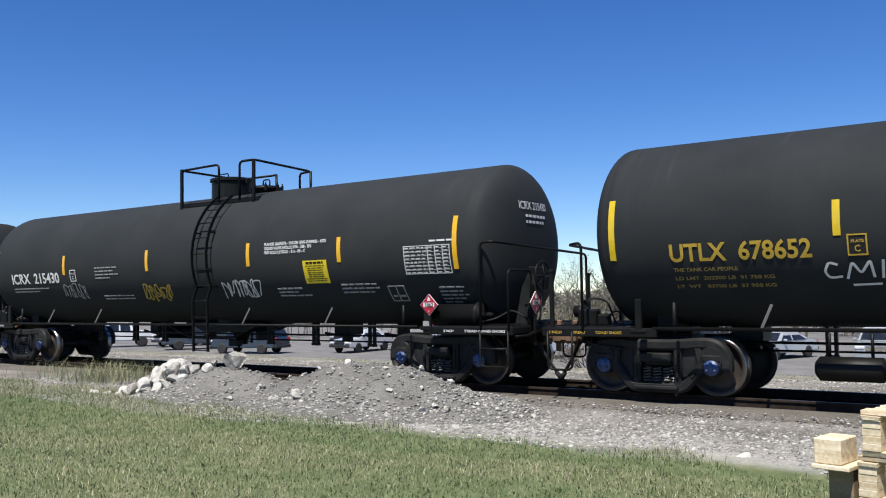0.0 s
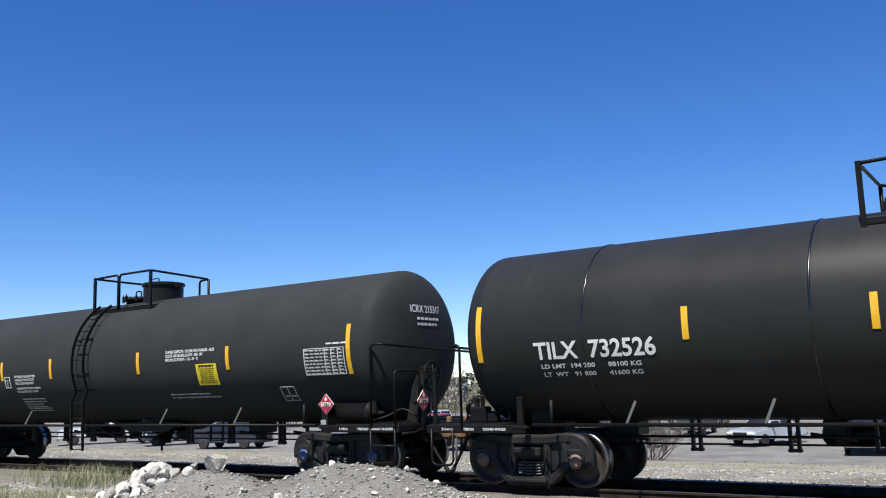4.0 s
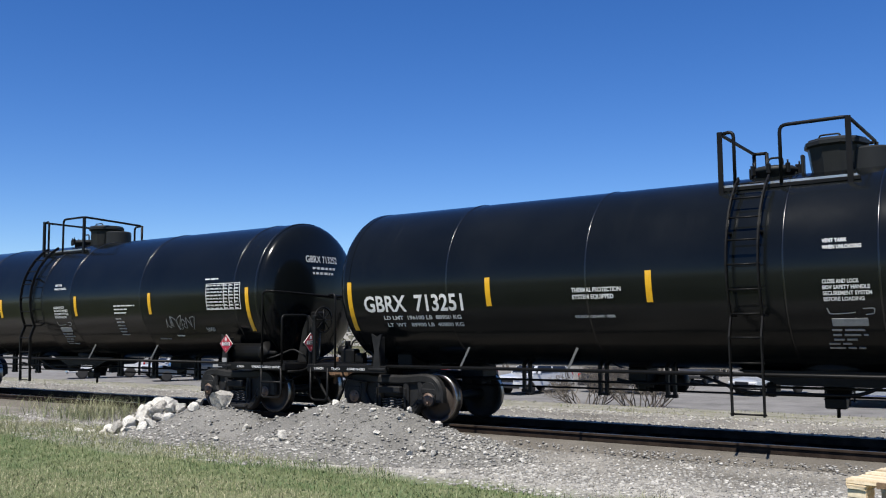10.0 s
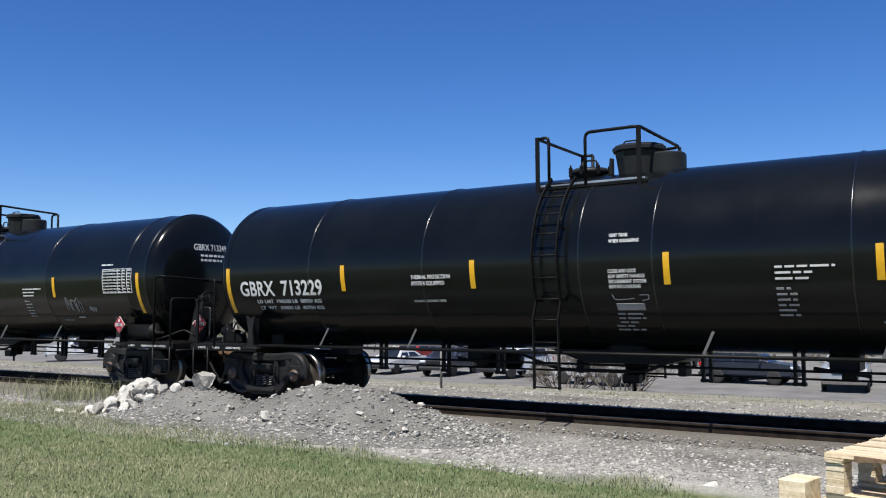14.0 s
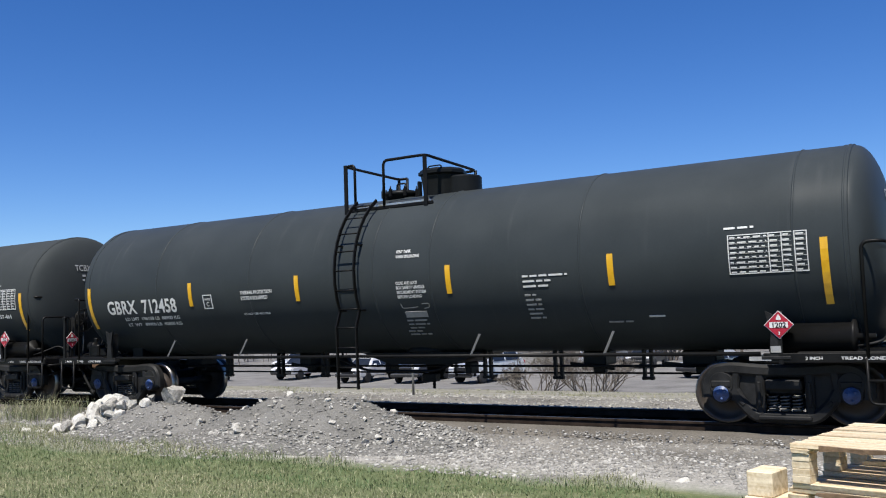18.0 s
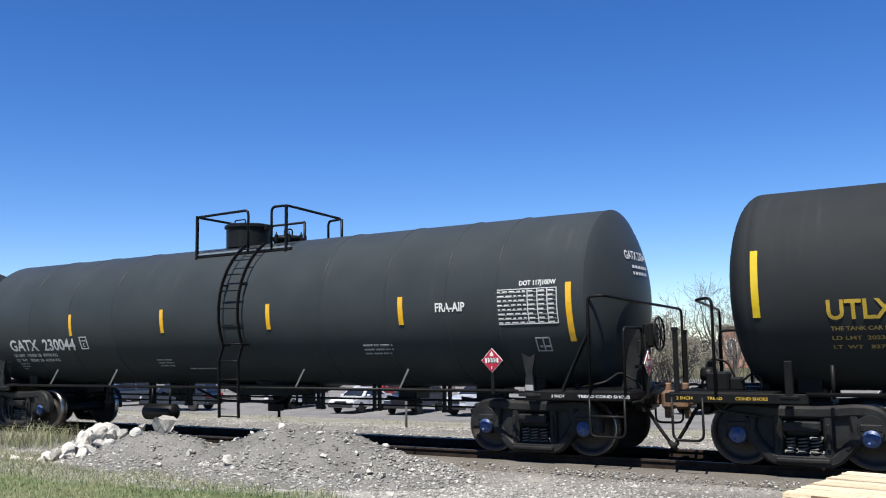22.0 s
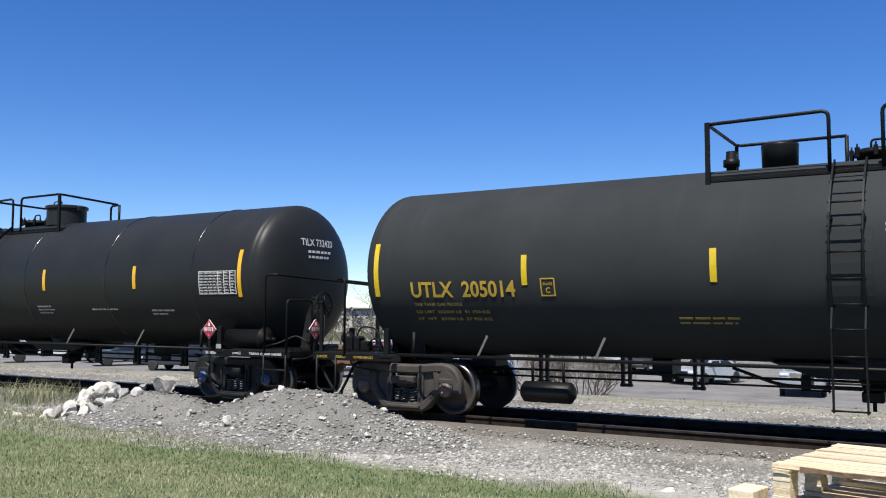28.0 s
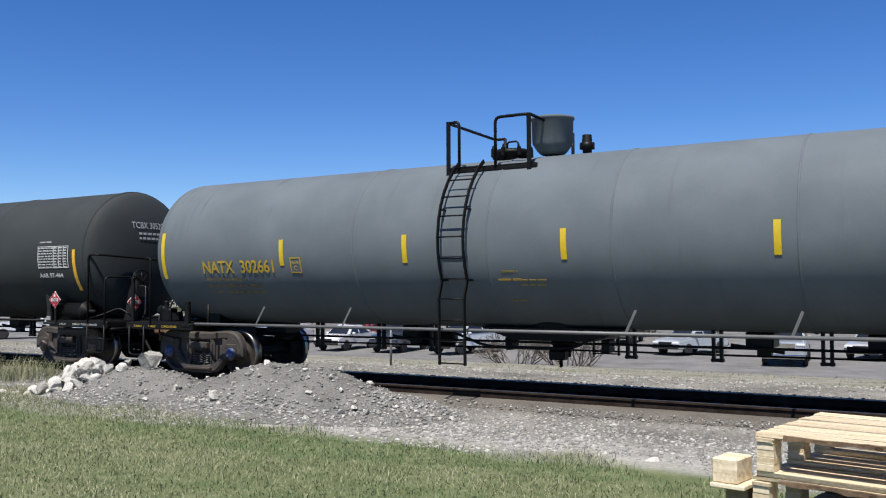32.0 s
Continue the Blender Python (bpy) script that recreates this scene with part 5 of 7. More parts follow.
def stone_mix(name, stops):
    m, nt, p = node_mat(name)
    g = nt.nodes.new("ShaderNodeNewGeometry")
    col = ramp_node(nt, stops, g.outputs["Random Per Island"])
    fine = noise_node(nt, 60, 3)
    col = mix_node(nt, 0.3, col, ramp_node(nt, [(0.3, (0.076, 0.076, 0.0722)), (0.7, (0.38, 0.3724, 0.3496))], fine))
    nt.links.new(col, p.inputs["Base Color"])
    p.inputs["Roughness"].default_value = 0.9
    p.inputs["Specular IOR Level"].default_value = 0.25
    return m


PALE = stone_mix("pale_gravel", [(0.0, (0.13, 0.122, 0.108)), (0.4, (0.25, 0.24, 0.215)), (0.8, (0.38, 0.365, 0.33)), (1.0, (0.54, 0.52, 0.47))])
DULL = stone_mix("dull_gravel", [(0.0, (0.1011, 0.09485, 0.08553)), (0.6, (0.2099, 0.1991, 0.1789)), (0.85, (0.3421, 0.3266, 0.2955)), (1.0, (0.5753, 0.552, 0.5053))])


def gravel_keep(pale):
    """Crushed stone lies in drifts: pale by the lawn, duller and thinner towards the track."""
    def keep(x, y, r):
        drift = np.sin(x * 1.1 + 0.6 * np.sin(y * 1.7)) * np.sin(y * 2.3 + x * 0.37) + 0.5 * np.sin(x * 2.9 + y * 1.3)
        share = np.clip(0.7 + 0.35 * drift, 0.4, 1) * (smoothstep(12.4, 10.8, y) if pale else smoothstep(10.0, 11.2, y) * smoothstep(13.3, 12.5, y))
        return (y > 9.5 + 0.5 * np.sin(x * 1.3) + 0.7 * r.rand(len(x)) ** 2) & (r.rand(len(x)) < share)
    return keep


def gravel_z(x, y):
    return np.maximum(np.maximum(ground_z(x, y), np.where(y > 12.4, bed_z(x, y), -1)), np.where((x > -8.3) | (y < 10.6), heap(x, y), -1)) - 0.004


scatter_stones("gravel", "pale crushed stone beside the lawn", 52000, (-21, 2.5, 9.3, 12.4), (0.01, 0.045), PALE, 3, zfun=gravel_z, keep=gravel_keep(True))
scatter_stones("dull_gravel", "dusty grey stones beside the track", 42000, (-21, 2.5, 10.0, 13.25), (0.009, 0.036), DULL, 9, zfun=gravel_z, keep=gravel_keep(False))
scatter_stones("heap_stones", "small stones bedded in the grey heap", 8000, (-15.5, -6.3, 10.1, 12.7), (0.005, 0.036), DULL, 4, zfun=lambda x, y: heap(x, y) - 0.003, keep=lambda x, y, r: mound_z(x, y) > 0.04)
scatter_stones("far_gravel", "pale crushed stone on the track's far side", 18000, (-45, 8, 16.6, 23.5), (0.012, 0.045), PALE, 6)

# ---- grass ----


def blade_material(name, lo, hi):
    """Blades of two kinds, green and straw, in drifting patches; lo and hi: the straw's share."""
    m, nt, p = node_mat(name)
    g = nt.nodes.new("ShaderNodeNewGeometry")
    green = ramp_node(nt, [(0.0, (0.06, 0.10, 0.037)), (0.5, (0.088, 0.137, 0.052)), (0.85, (0.14, 0.185, 0.083)), (1.0, (0.26, 0.26, 0.15))], g.outputs["Random Per Island"])
    straw = ramp_node(nt, [(0.0, (0.115, 0.13, 0.062)), (0.5, (0.20, 0.20, 0.112)), (1.0, (0.36, 0.335, 0.215))], g.outputs["Random Per Island"])
    patchy = noise_node(nt, 0.5, 4, (0.35, 1.0, 1))
    dry = ramp_node(nt, [(0.44, lo), (0.56, hi)], patchy)
    col = mix_node(nt, dry, green, straw)
    nt.links.new(col, p.inputs["Base Color"])
    p.inputs["Roughness"].default_value = 0.65
    p.inputs["Specular IOR Level"].default_value = 0.3
    return m


BLADES = blade_material("grass_blades", (0, 0, 0), (0.9, 0.9, 0.9))
DRY_BLADES = blade_material("dry_grass_blades", (0.55, 0.55, 0.55), (1, 1, 1))


def grass(name, label, count, area, height, width, seed, keep, zfun=ground_z, material=None):
    """Bent blades, each of two quads, in one mesh."""
    rnd = np.random.RandomState(seed)
    x, y = rnd.uniform(area[0], area[1], count), rnd.uniform(area[2], area[3], count)
    k = keep(x, y, rnd)
    x, y = x[k], y[k]
    n = len(x)
    z = zfun(x, y) - 0.01
    h = height[0] + (height[1] - height[0]) * rnd.rand(n) ** 1.6
    w = width * rnd.uniform(0.6, 1.3, n)
    a = rnd.uniform(0, 6.28, n)
    lean = rnd.uniform(0.2, 1.25, n)
    dx, dy = np.cos(a), np.sin(a)
    sx, sy = -dy * w, dx * w
    p = np.zeros((n, 5, 3))
    for i, (t, u) in enumerate(((0, 1.0), (0, -1.0), (0.55, 0.8), (0.55, -0.8), (1.0, 0.0))):
        b = lean * h * t * t
        p[:, i] = np.stack([x + dx * b + sx * u, y + dy * b + sy * u, z + h * t * (1 - 0.25 * lean * t)], -1)
    i0 = (np.arange(n) * 5)[:, None]
    quads = i0 + np.array([0, 1, 3, 2])
    tris = i0 + np.array([2, 3, 4])
    me = bpy.data.meshes.new(name)
    me.from_pydata(p.reshape(-1, 3).tolist(), [], quads.tolist() + tris.tolist())
    me.materials.append(material or BLADES)
    return tagged(new(name, me), label, "grass", kind="stuff")


def lawn_keep(x, y, r):
    edge = 9.9 + 0.35 * np.sin(x * 1.1) + 0.25 * np.sin(x * 3.1 + 1) + np.where(x < -9, np.clip((-8.5 - x) * 0.2, 0, 1.0), 0) - 0.5 * np.clip(x + 7, 0, 1)
    edge = edge + np.where(x < -15.5, 0.6, 0)
    return y < edge - 0.9 * r.rand(len(x)) ** 3


grass("grass", "short green lawn grass going dry", 170000, (-22, -0.3, 3.8, 11.4), (0.025, 0.085), 0.0042, 11, lawn_keep)
grass("tall_grass", "taller straw-coloured grass along the lawn's edge", 42000, (-22, -1, 8.2, 11.4), (0.05, 0.2), 0.0035, 12, lambda x, y, r: lawn_keep(x, y, r) & (y > 8.9 + 0.9 * r.rand(len(x))), material=DRY_BLADES)
grass("weeds", "dry weeds between lawn and track", 2600, (-22, -16.2, 11.6, 13.2), (0.25, 0.6), 0.005, 13, lambda x, y, r: (np.exp(-((x + 18.6) / 1.0) ** 2) > r.rand(len(x)) * 0.9) | (r.rand(len(x)) < 0.12), material=DRY_BLADES)
grass("far_grass", "thin dry grass on the far verge", 30000, (-62, 10, 20.6, 37.2), (0.03, 0.12), 0.008, 14, lambda x, y, r: (np.sin(x * 0.8) * np.sin(y * 1.1 + x * 0.3) > -0.2 + r.rand(len(x)) * 0.9), material=DRY_BLADES)

# ---- pallets ----
PINE = surface("raw_pine", (0.40, 0.30, 0.175), (0.70, 0.61, 0.45), 0.75, scale=3, stretch=(0.6, 9, 9), bump=0.3, dist=0.004, vary=0.12, spec=0.3)
PINE_OLD = surface("greyed_pine", (0.1555, 0.1131, 0.06361), (0.2686, 0.205, 0.1202), 0.85, scale=3, stretch=(0.6, 9, 9), bump=0.4, dist=0.004, vary=0.15, spec=0.3)

BARK_EDGE = surface("brown_bark", (0.06, 0.035, 0.02), (0.2, 0.13, 0.075), 0.9, scale=12, bump=0.5)


def plank(parent, c, s, mat, seed, name="board"):
    bm = bmesh.new()
    box(bm, (0, 0, 0), s, bevel=0.004)
    rnd = random.Random(seed)
    for v in bm.verts:
        v.co += Vector((rnd.uniform(-1, 1) * 0.006, rnd.uniform(-1, 1) * 0.004, rnd.uniform(-1, 1) * 0.003))
    part(name, bm, mat, parent, at=pose(*c, 0, rnd.uniform(-0.3, 0.3), rnd.uniform(-0.7, 0.7)))


def pallet(z, label, mat, seed, shift=(0, 0), turn=0.0):
    """A block pallet: deck boards, stringer boards, nine blocks, bottom boards. Its near left corner is the origin."""
    p = new("pallet")
    tagged(p, label, "pallet", "stacked pallets")
    w, d = 1.72, 1.05
    n = 8
    for k in range(n):
        plank(p, (w / 2, 0.055 + (d - 0.11) * k / (n - 1), 0.228), (w, 0.09 + 0.03 * ((k * 7) % 3) / 2, 0.024), mat, seed + k, "deck_board")
    for k, x in enumerate((0.05, w / 2, w - 0.05)):
        plank(p, (x, d / 2, 0.202), (0.095, d, 0.024), mat, seed + 20 + k, "stringer_board")
        for j, y in enumerate((0.07, d / 2, d - 0.07)):
            bm = bmesh.new()
            for q in range(4):
                box(bm, (0.002 * (q % 2), 0, -0.0585 + 0.039 * q), (0.095 - 0.003 * (q % 2), 0.12 - 0.003 * (q % 3), 0.0385), bevel=0.002)
            part("block", bm, mat, p, at=pose(x, y, 0.11))
    for k, (u, long) in enumerate(((0.16, 0.5), (0.62, 0.36), (1.0, 0.62))):
        bm = bmesh.new()
        rag = random.Random(seed + k)
        xs_ = [u + long * q / 7 for q in range(8)]
        top = [(x, 0.236 + rag.uniform(-0.004, 0.006)) for x in xs_]
        low = [(x, 0.217 + rag.uniform(-0.012, 0.006)) for x in xs_[::-1]]
        prism(bm, top + low, -0.012, rag.uniform(0.004, 0.01))
        part("bark_edge", bm, BARK_EDGE, p, "ragged strip of brown bark on a board's edge")
    for k, y in enumerate((0.07, d / 2, d - 0.07)):
        plank(p, (w / 2, y, 0.016), (w, 0.118, 0.026), mat, seed + 40 + k, "bottom_board")
    p.matrix_basis = pose(-1.0 + shift[0], 5.02 + shift[1], z, 0, 0, -10.5 + turn)


for k in range(5):
    pallet(0.738 - 0.242 * k, "new pine pallet on top of a stack" if k == 0 else "older pine pallet in a stack", PINE if k < 2 else PINE_OLD, 100 * k, (0, 0) if k == 0 else (0.03 * k * (-1) ** k, 0.02 * k), 0.0 if k == 0 else 1.2 * (-1) ** k)
blk = new("timber_offcut")
tagged(blk, "sawn pine offcut block beside the pallet stack", "timber block")
bm = bmesh.new()
box(bm, (0.02, 0, 0), (0.145, 0.22, 0.135), bevel=0.006)
part("block_body", bm, PINE, blk)
bm = bmesh.new()
box(bm, (0.04, 0, -0.081), (0.2, 0.26, 0.024), bevel=0.004)
part("board", bm, PINE, blk)
bm = bmesh.new()
box(bm, (0.06, 0.02, -0.46), (0.13, 0.13, 0.72), bevel=0.006)
part("post", bm, PINE_OLD, blk, "squared post that carries the block")
blk.matrix_basis = pose(-1.17, 5.14, 0.75, 0, 0, -10)


# ---- parked vehicles ----
GLASS = surface("vehicle_glass", (0.0076, 0.00912, 0.01064), (0.019, 0.02128, 0.0228), 0.06, scale=2, spec=0.8)
TYRE = surface("tyre", (0.0114, 0.0114, 0.0114), (0.0266, 0.02584, 0.02508), 0.8, scale=8)
RIM = surface("alloy_rim", (0.266, 0.266, 0.2736), (0.456, 0.456, 0.456), 0.3, metal=0.9, scale=8)
LAMP = surface("lamp_glass", (0.456, 0.4712, 0.494), (0.646, 0.6536, 0.6688), 0.1, scale=5)
TAIL = surface("tail_lamp", (0.266, 0.0076, 0.0076), (0.418, 0.0152, 0.0152), 0.2, scale=5)
TRIM = surface("dark_trim", (0.0114, 0.0114, 0.01216), (0.0228, 0.0228, 0.0228), 0.5, scale=5)
CHROME = surface("chrome", (0.456, 0.456, 0.456), (0.608, 0.608, 0.608), 0.12, metal=1.0, scale=5)


def paint(name, c):
    return surface(name, tuple(0.9 * q for q in c), tuple(min(1, 1.08 * q) for q in c), 0.3, scale=1.5, coat=0.7, spread=0.06)


SHAPES = {
    "sedan": dict(l=4.7, w=1.8, belt=0.92, hood=0.88, body=[(-2.3, 0.35), (-2.35, 0.62), (-2.2, 0.82), (-1.1, 0.95), (1.45, 1.0), (2.2, 0.98), (2.35, 0.75), (2.3, 0.35)], cabin=[(-1.15, 0.93), (-0.45, 1.43), (0.75, 1.46), (1.7, 0.99)], wx=(-1.42, 1.4), wr=0.33),
    "suv": dict(l=4.7, w=1.88, belt=1.1, hood=1.05, body=[(-2.3, 0.42), (-2.35, 0.75), (-2.25, 1.0), (-1.15, 1.12), (2.2, 1.16), (2.32, 0.9), (2.3, 0.42)], cabin=[(-1.2, 1.1), (-0.55, 1.68), (1.75, 1.7), (2.2, 1.14)], wx=(-1.42, 1.42), wr=0.37),
    "van": dict(l=5.1, w=1.95, belt=1.1, hood=1.0, body=[(-2.5, 0.4), (-2.55, 0.75), (-2.4, 0.98), (-1.5, 1.12), (2.45, 1.16), (2.55, 0.9), (2.5, 0.4)], cabin=[(-1.65, 1.1), (-0.75, 1.74), (2.1, 1.76), (2.45, 1.14)], wx=(-1.6, 1.5), wr=0.35),
    "pickup": dict(l=5.7, w=2.0, belt=1.2, hood=1.2, body=[(-2.8, 0.5), (-2.85, 0.9), (-2.75, 1.16), (-1.3, 1.25), (2.75, 1.25), (2.82, 0.9), (2.8, 0.5)], cabin=[(-1.35, 1.23), (-0.75, 1.86), (0.85, 1.88), (1.2, 1.24)], wx=(-1.75, 1.75), wr=0.41),
}


def side_shell(bm, poly, w, tuck, bev):
    """A body pressed from a side outline: full width low down, drawn in above."""
    zs = [z for _, z in poly]
    lo, hi = min(zs), max(zs)
    a = [bm.verts.new((x, -w / 2 + tuck * (z - lo) / (hi - lo), z)) for x, z in poly]
    b = [bm.verts.new((x, w / 2 - tuck * (z - lo) / (hi - lo), z)) for x, z in poly]
    n = len(poly)
    for k in range(n):
        bm.faces.new((a[k], a[(k + 1) % n], b[(k + 1) % n], b[k]))
    bm.faces.new(a[::-1])
    bm.faces.new(b)
    bmesh.ops.recalc_face_normals(bm, faces=bm.faces[:])
    bmesh.ops.bevel(bm, geom=bm.edges[:], offset=bev, segments=2, affect="EDGES", clamp_overlap=True)
    smooth(bm, 0.6)


def vehicle(kind, colour, x, y, turn, label, lamps=False):
    """A parked vehicle; its nose points to -x before it is turned."""
    s = SHAPES[kind]
    car = new("parked_pickup" if kind == "pickup" else "parked_car")
    tagged(car, label, "pickup" if kind == "pickup" else "car", "parked vehicles")
    paintwork = paint(kind + "_paint", colour)
    bm = bmesh.new()
    side_shell(bm, s["body"], s["w"], 0.06, 0.07)
    part("body", bm, paintwork, car)
    bm = bmesh.new()
    side_shell(bm, s["cabin"], s["w"] - 0.16, 0.22, 0.05)
    part("cabin", bm, paintwork, car)
    c = s["cabin"]
    midx = (c[1][0] + c[2][0]) / 2
    low = c[0][1] + 0.05
    for side in (-1, 1):
        for pts in ([(c[0][0] + 0.3, low), (c[1][0] + 0.06, c[1][1] - 0.08), (midx - 0.06, c[1][1] - 0.07), (midx - 0.06, low)], [(midx + 0.05, low), (midx + 0.05, c[2][1] - 0.08), (c[2][0] - 0.05, c[2][1] - 0.09), (c[3][0] - 0.35, low)]):
            bm = bmesh.new()
            lo, hi = c[0][1], c[1][1]
            vs = [bm.verts.new((px, side * ((s["w"] - 0.16) / 2 - 0.22 * (pz - lo) / (hi - lo) + 0.008), pz)) for px, pz in pts]
            bm.faces.new(vs)
            r = bmesh.ops.extrude_face_region(bm, geom=bm.faces[:])
            bmesh.ops.translate(bm, vec=(0, -side * 0.03, 0), verts=[v for v in r["geom"] if isinstance(v, bmesh.types.BMVert)])
            part("side_window", bm, GLASS, car)
    for nm, (p0, p1), sx in (("windscreen", (c[0], c[1]), -1), ("rear_window", (c[3], c[2]), 1)):
        bm = bmesh.new()
        a, b = Vector((p0[0], 0, p0[1])), Vector((p1[0], 0, p1[1]))
        d = b - a
        nrm = Vector((d.z, 0, -d.x)).normalized() * (1 if sx > 0 else -1)
        if nrm.x * sx < 0:
            nrm = -nrm
        w0, w1 = s["w"] / 2 - 0.2, s["w"] / 2 - 0.36
        q = [a + d * 0.1 + nrm * 0.01, a + d * 0.9 + nrm * 0.01]
        vs = [bm.verts.new((q[0].x, -w0, q[0].z)), bm.verts.new((q[0].x, w0, q[0].z)), bm.verts.new((q[1].x, w1, q[1].z)), bm.verts.new((q[1].x, -w1, q[1].z))]
        f = bm.faces.new(vs)
        r = bmesh.ops.extrude_face_region(bm, geom=[f])
        bmesh.ops.translate(bm, vec=-nrm * 0.03, verts=[v for v in r["geom"] if isinstance(v, bmesh.types.BMVert)])
        part(nm, bm, GLASS, car)
    for wx in s["wx"]:
        for side in (-1, 1):
            r = s["wr"]
            bm = bmesh.new()
            lathe(bm, [(-0.11, r * 0.62), (-0.11, r * 0.93), (-0.08, r), (0.08, r), (0.11, r * 0.93), (0.11, r * 0.62)], "y", 24)
            wheel = part("wheel", bm, TYRE, car, at=pose(wx, side * (s["w"] / 2 - 0.1), r))
            bm = bmesh.new()
            lathe(bm, [(0.0, r * 0.64), (0.1, r * 0.64), (0.1, r * 0.56), (0.07, r * 0.5), (0.08, 0.06), (0.09, 0.0)], "y", 20)
            part("rim", bm, RIM, wheel, at=pose(0, 0, 0, 0, 0, 0 if side > 0 else 180))
    nose, tail = s["body"][1][0], s["body"][-2][0]
    zl = s["body"][2][1] - 0.14
    for side in (-1, 1):
        bm = bmesh.new()
        box(bm, (nose + 0.1, side * (s["w"] / 2 - 0.26), zl), (0.2, 0.4, 0.15), bevel=0.04)
        part("headlight", bm, LAMP, car)
        bm = bmesh.new()
        box(bm, (tail - 0.06, side * (s["w"] / 2 - 0.2), s["body"][-3][1] - 0.2), (0.2, 0.24, 0.22), bevel=0.03)
        part("tail_light", bm, TAIL, car)
        bm = bmesh.new()
        box(bm, (c[0][0] + 0.42, side * (s["w"] / 2 + 0.06), c[0][1] + 0.08), (0.12, 0.2, 0.14), bevel=0.03)
        part("mirror", bm, paintwork, car)
    bm = bmesh.new()
    box(bm, (nose + 0.03, 0, zl - 0.04), (0.12, s["w"] - 1.0, 0.22), bevel=0.02)
    for k in range(3):
        box(bm, (nose - 0.035, 0, zl - 0.11 + 0.07 * k), (0.03, s["w"] - 1.02, 0.025))
    part("grille", bm, CHROME if kind == "pickup" else TRIM, car)
    for xx in (nose, tail):
        bm = bmesh.new()
        box(bm, (xx, 0, 0.48), (0.16, s["w"] - 0.1, 0.2), bevel=0.05)
        part("bumper", bm, CHROME if kind == "pickup" else TRIM, car)
    z = float(ground_z(x, y))
    car.matrix_basis = pose(x, y, z, 0, 0, turn)
    return car


vehicle("van", (0.0228, 0.0266, 0.0342), -46.0, 41.5, 14, "dark blue van parked on the lot")
vehicle("suv", (0.038, 0.0418, 0.0456), -54.0, 43.5, 60, "dark grey off-road car parked on the lot")
vehicle("sedan", (0.57, 0.57, 0.5624), -33.4, 44.4, 94, "white saloon car parked on the lot")
vehicle("sedan", (0.5472, 0.5548, 0.5624), -46.0, 52.7, 85, "white saloon car parked on the lot")
vehicle("suv", (0.0304, 0.038, 0.0532), -29.6, 44.6, 98, "dark blue off-road car parked on the lot")
vehicle("suv", (0.456, 0.4712, 0.494), -25.3, 44.9, 78, "silver off-road car parked on the lot")
vehicle("sedan", (0.3192, 0.3344, 0.3496), -13.8, 50.0, 70, "grey saloon car parked on the lot")
vehicle("pickup", (0.2432, 0.266, 0.2888), -8.1, 46.4, 97, "grey pickup truck parked on the lot")
vehicle("sedan", (0.342, 0.3496, 0.3572), -4.6, 51.0, 80, "light grey car parked on the lot")
vehicle("suv", (0.304, 0.0228, 0.0228), -36.8, 51.0, 95, "red car parked far back on the lot")
vehicle("pickup", (0.532, 0.532, 0.532), -63.0, 43.0, 60, "white pickup truck parked on the lot")
vehicle("suv", (0.456, 0.456, 0.4712), -58.6, 46.0, 80, "silver car parked at the lot's end")
vehicle("van", (0.532, 0.532, 0.5244), -40.5, 56.0, 95, "white van parked at the back of the lot")
vehicle("sedan", (0.038, 0.038, 0.0418), -20.5, 58.0, 95, "black saloon car parked on the lot")
vehicle("sedan", (0.494, 0.494, 0.5016), -40.0, 46.0, 92, "pale grey saloon car parked on the lot")
DRIVEN = []
ob = vehicle("suv", (0.38, 0.3952, 0.4104), 20, 42.2, 0, "silver off-road car driving across the lot")
DRIVEN.append((ob, [c for c in ob.children if c.name.startswith("wheel")], 0.37, [(0, 20, 42.2, 0), (7.6, 20, 42.2, 0), (9, 12.5, 42.2, 0), (12, -7.0, 42.2, 0), (13.4, -16.3, 42.2, 0), (14.2, -20.2, 42.4, -6), (15.0, -22.4, 43.6, -50), (15.9, -22.8, 46.5, -88), (19, -22.8, 61, -90), (32, -22.8, 61, -90)]))
ob = vehicle("suv", (0.019, 0.0228, 0.0304), -21, 47.2, 180, "dark blue off-road car driving across the lot")
DRIVEN.append((ob, [c for c in ob.children if c.name.startswith("wheel")], 0.37, [(0, -21.0, 47.2, 180), (10.2, -21.0, 47.2, 180), (11.5, -18.8, 47.2, 180), (13.4, -14.3, 47.2, 180), (14.0, -12.9, 47.2, 180), (15.5, -8.6, 42.8, 180), (18, 2.0, 42.6, 180), (21, 22, 42.2, 180), (32, 22, 42.2, 180)]))

# ---- trees and bushes ----
BARK = surface("grey_bark", (0.076, 0.0646, 0.0532), (0.1672, 0.1444, 0.1216), 0.95, scale=6, bump=0.4)
BUD = surface("pale_buds", (0.1216, 0.114, 0.076), (0.2736, 0.2508, 0.1976), 0.8, scale=9, vary=0.1)
DRYLEAF = surface("brown_leaves", (0.1216, 0.076, 0.0532), (0.2584, 0.1748, 0.1216), 0.85, scale=9)


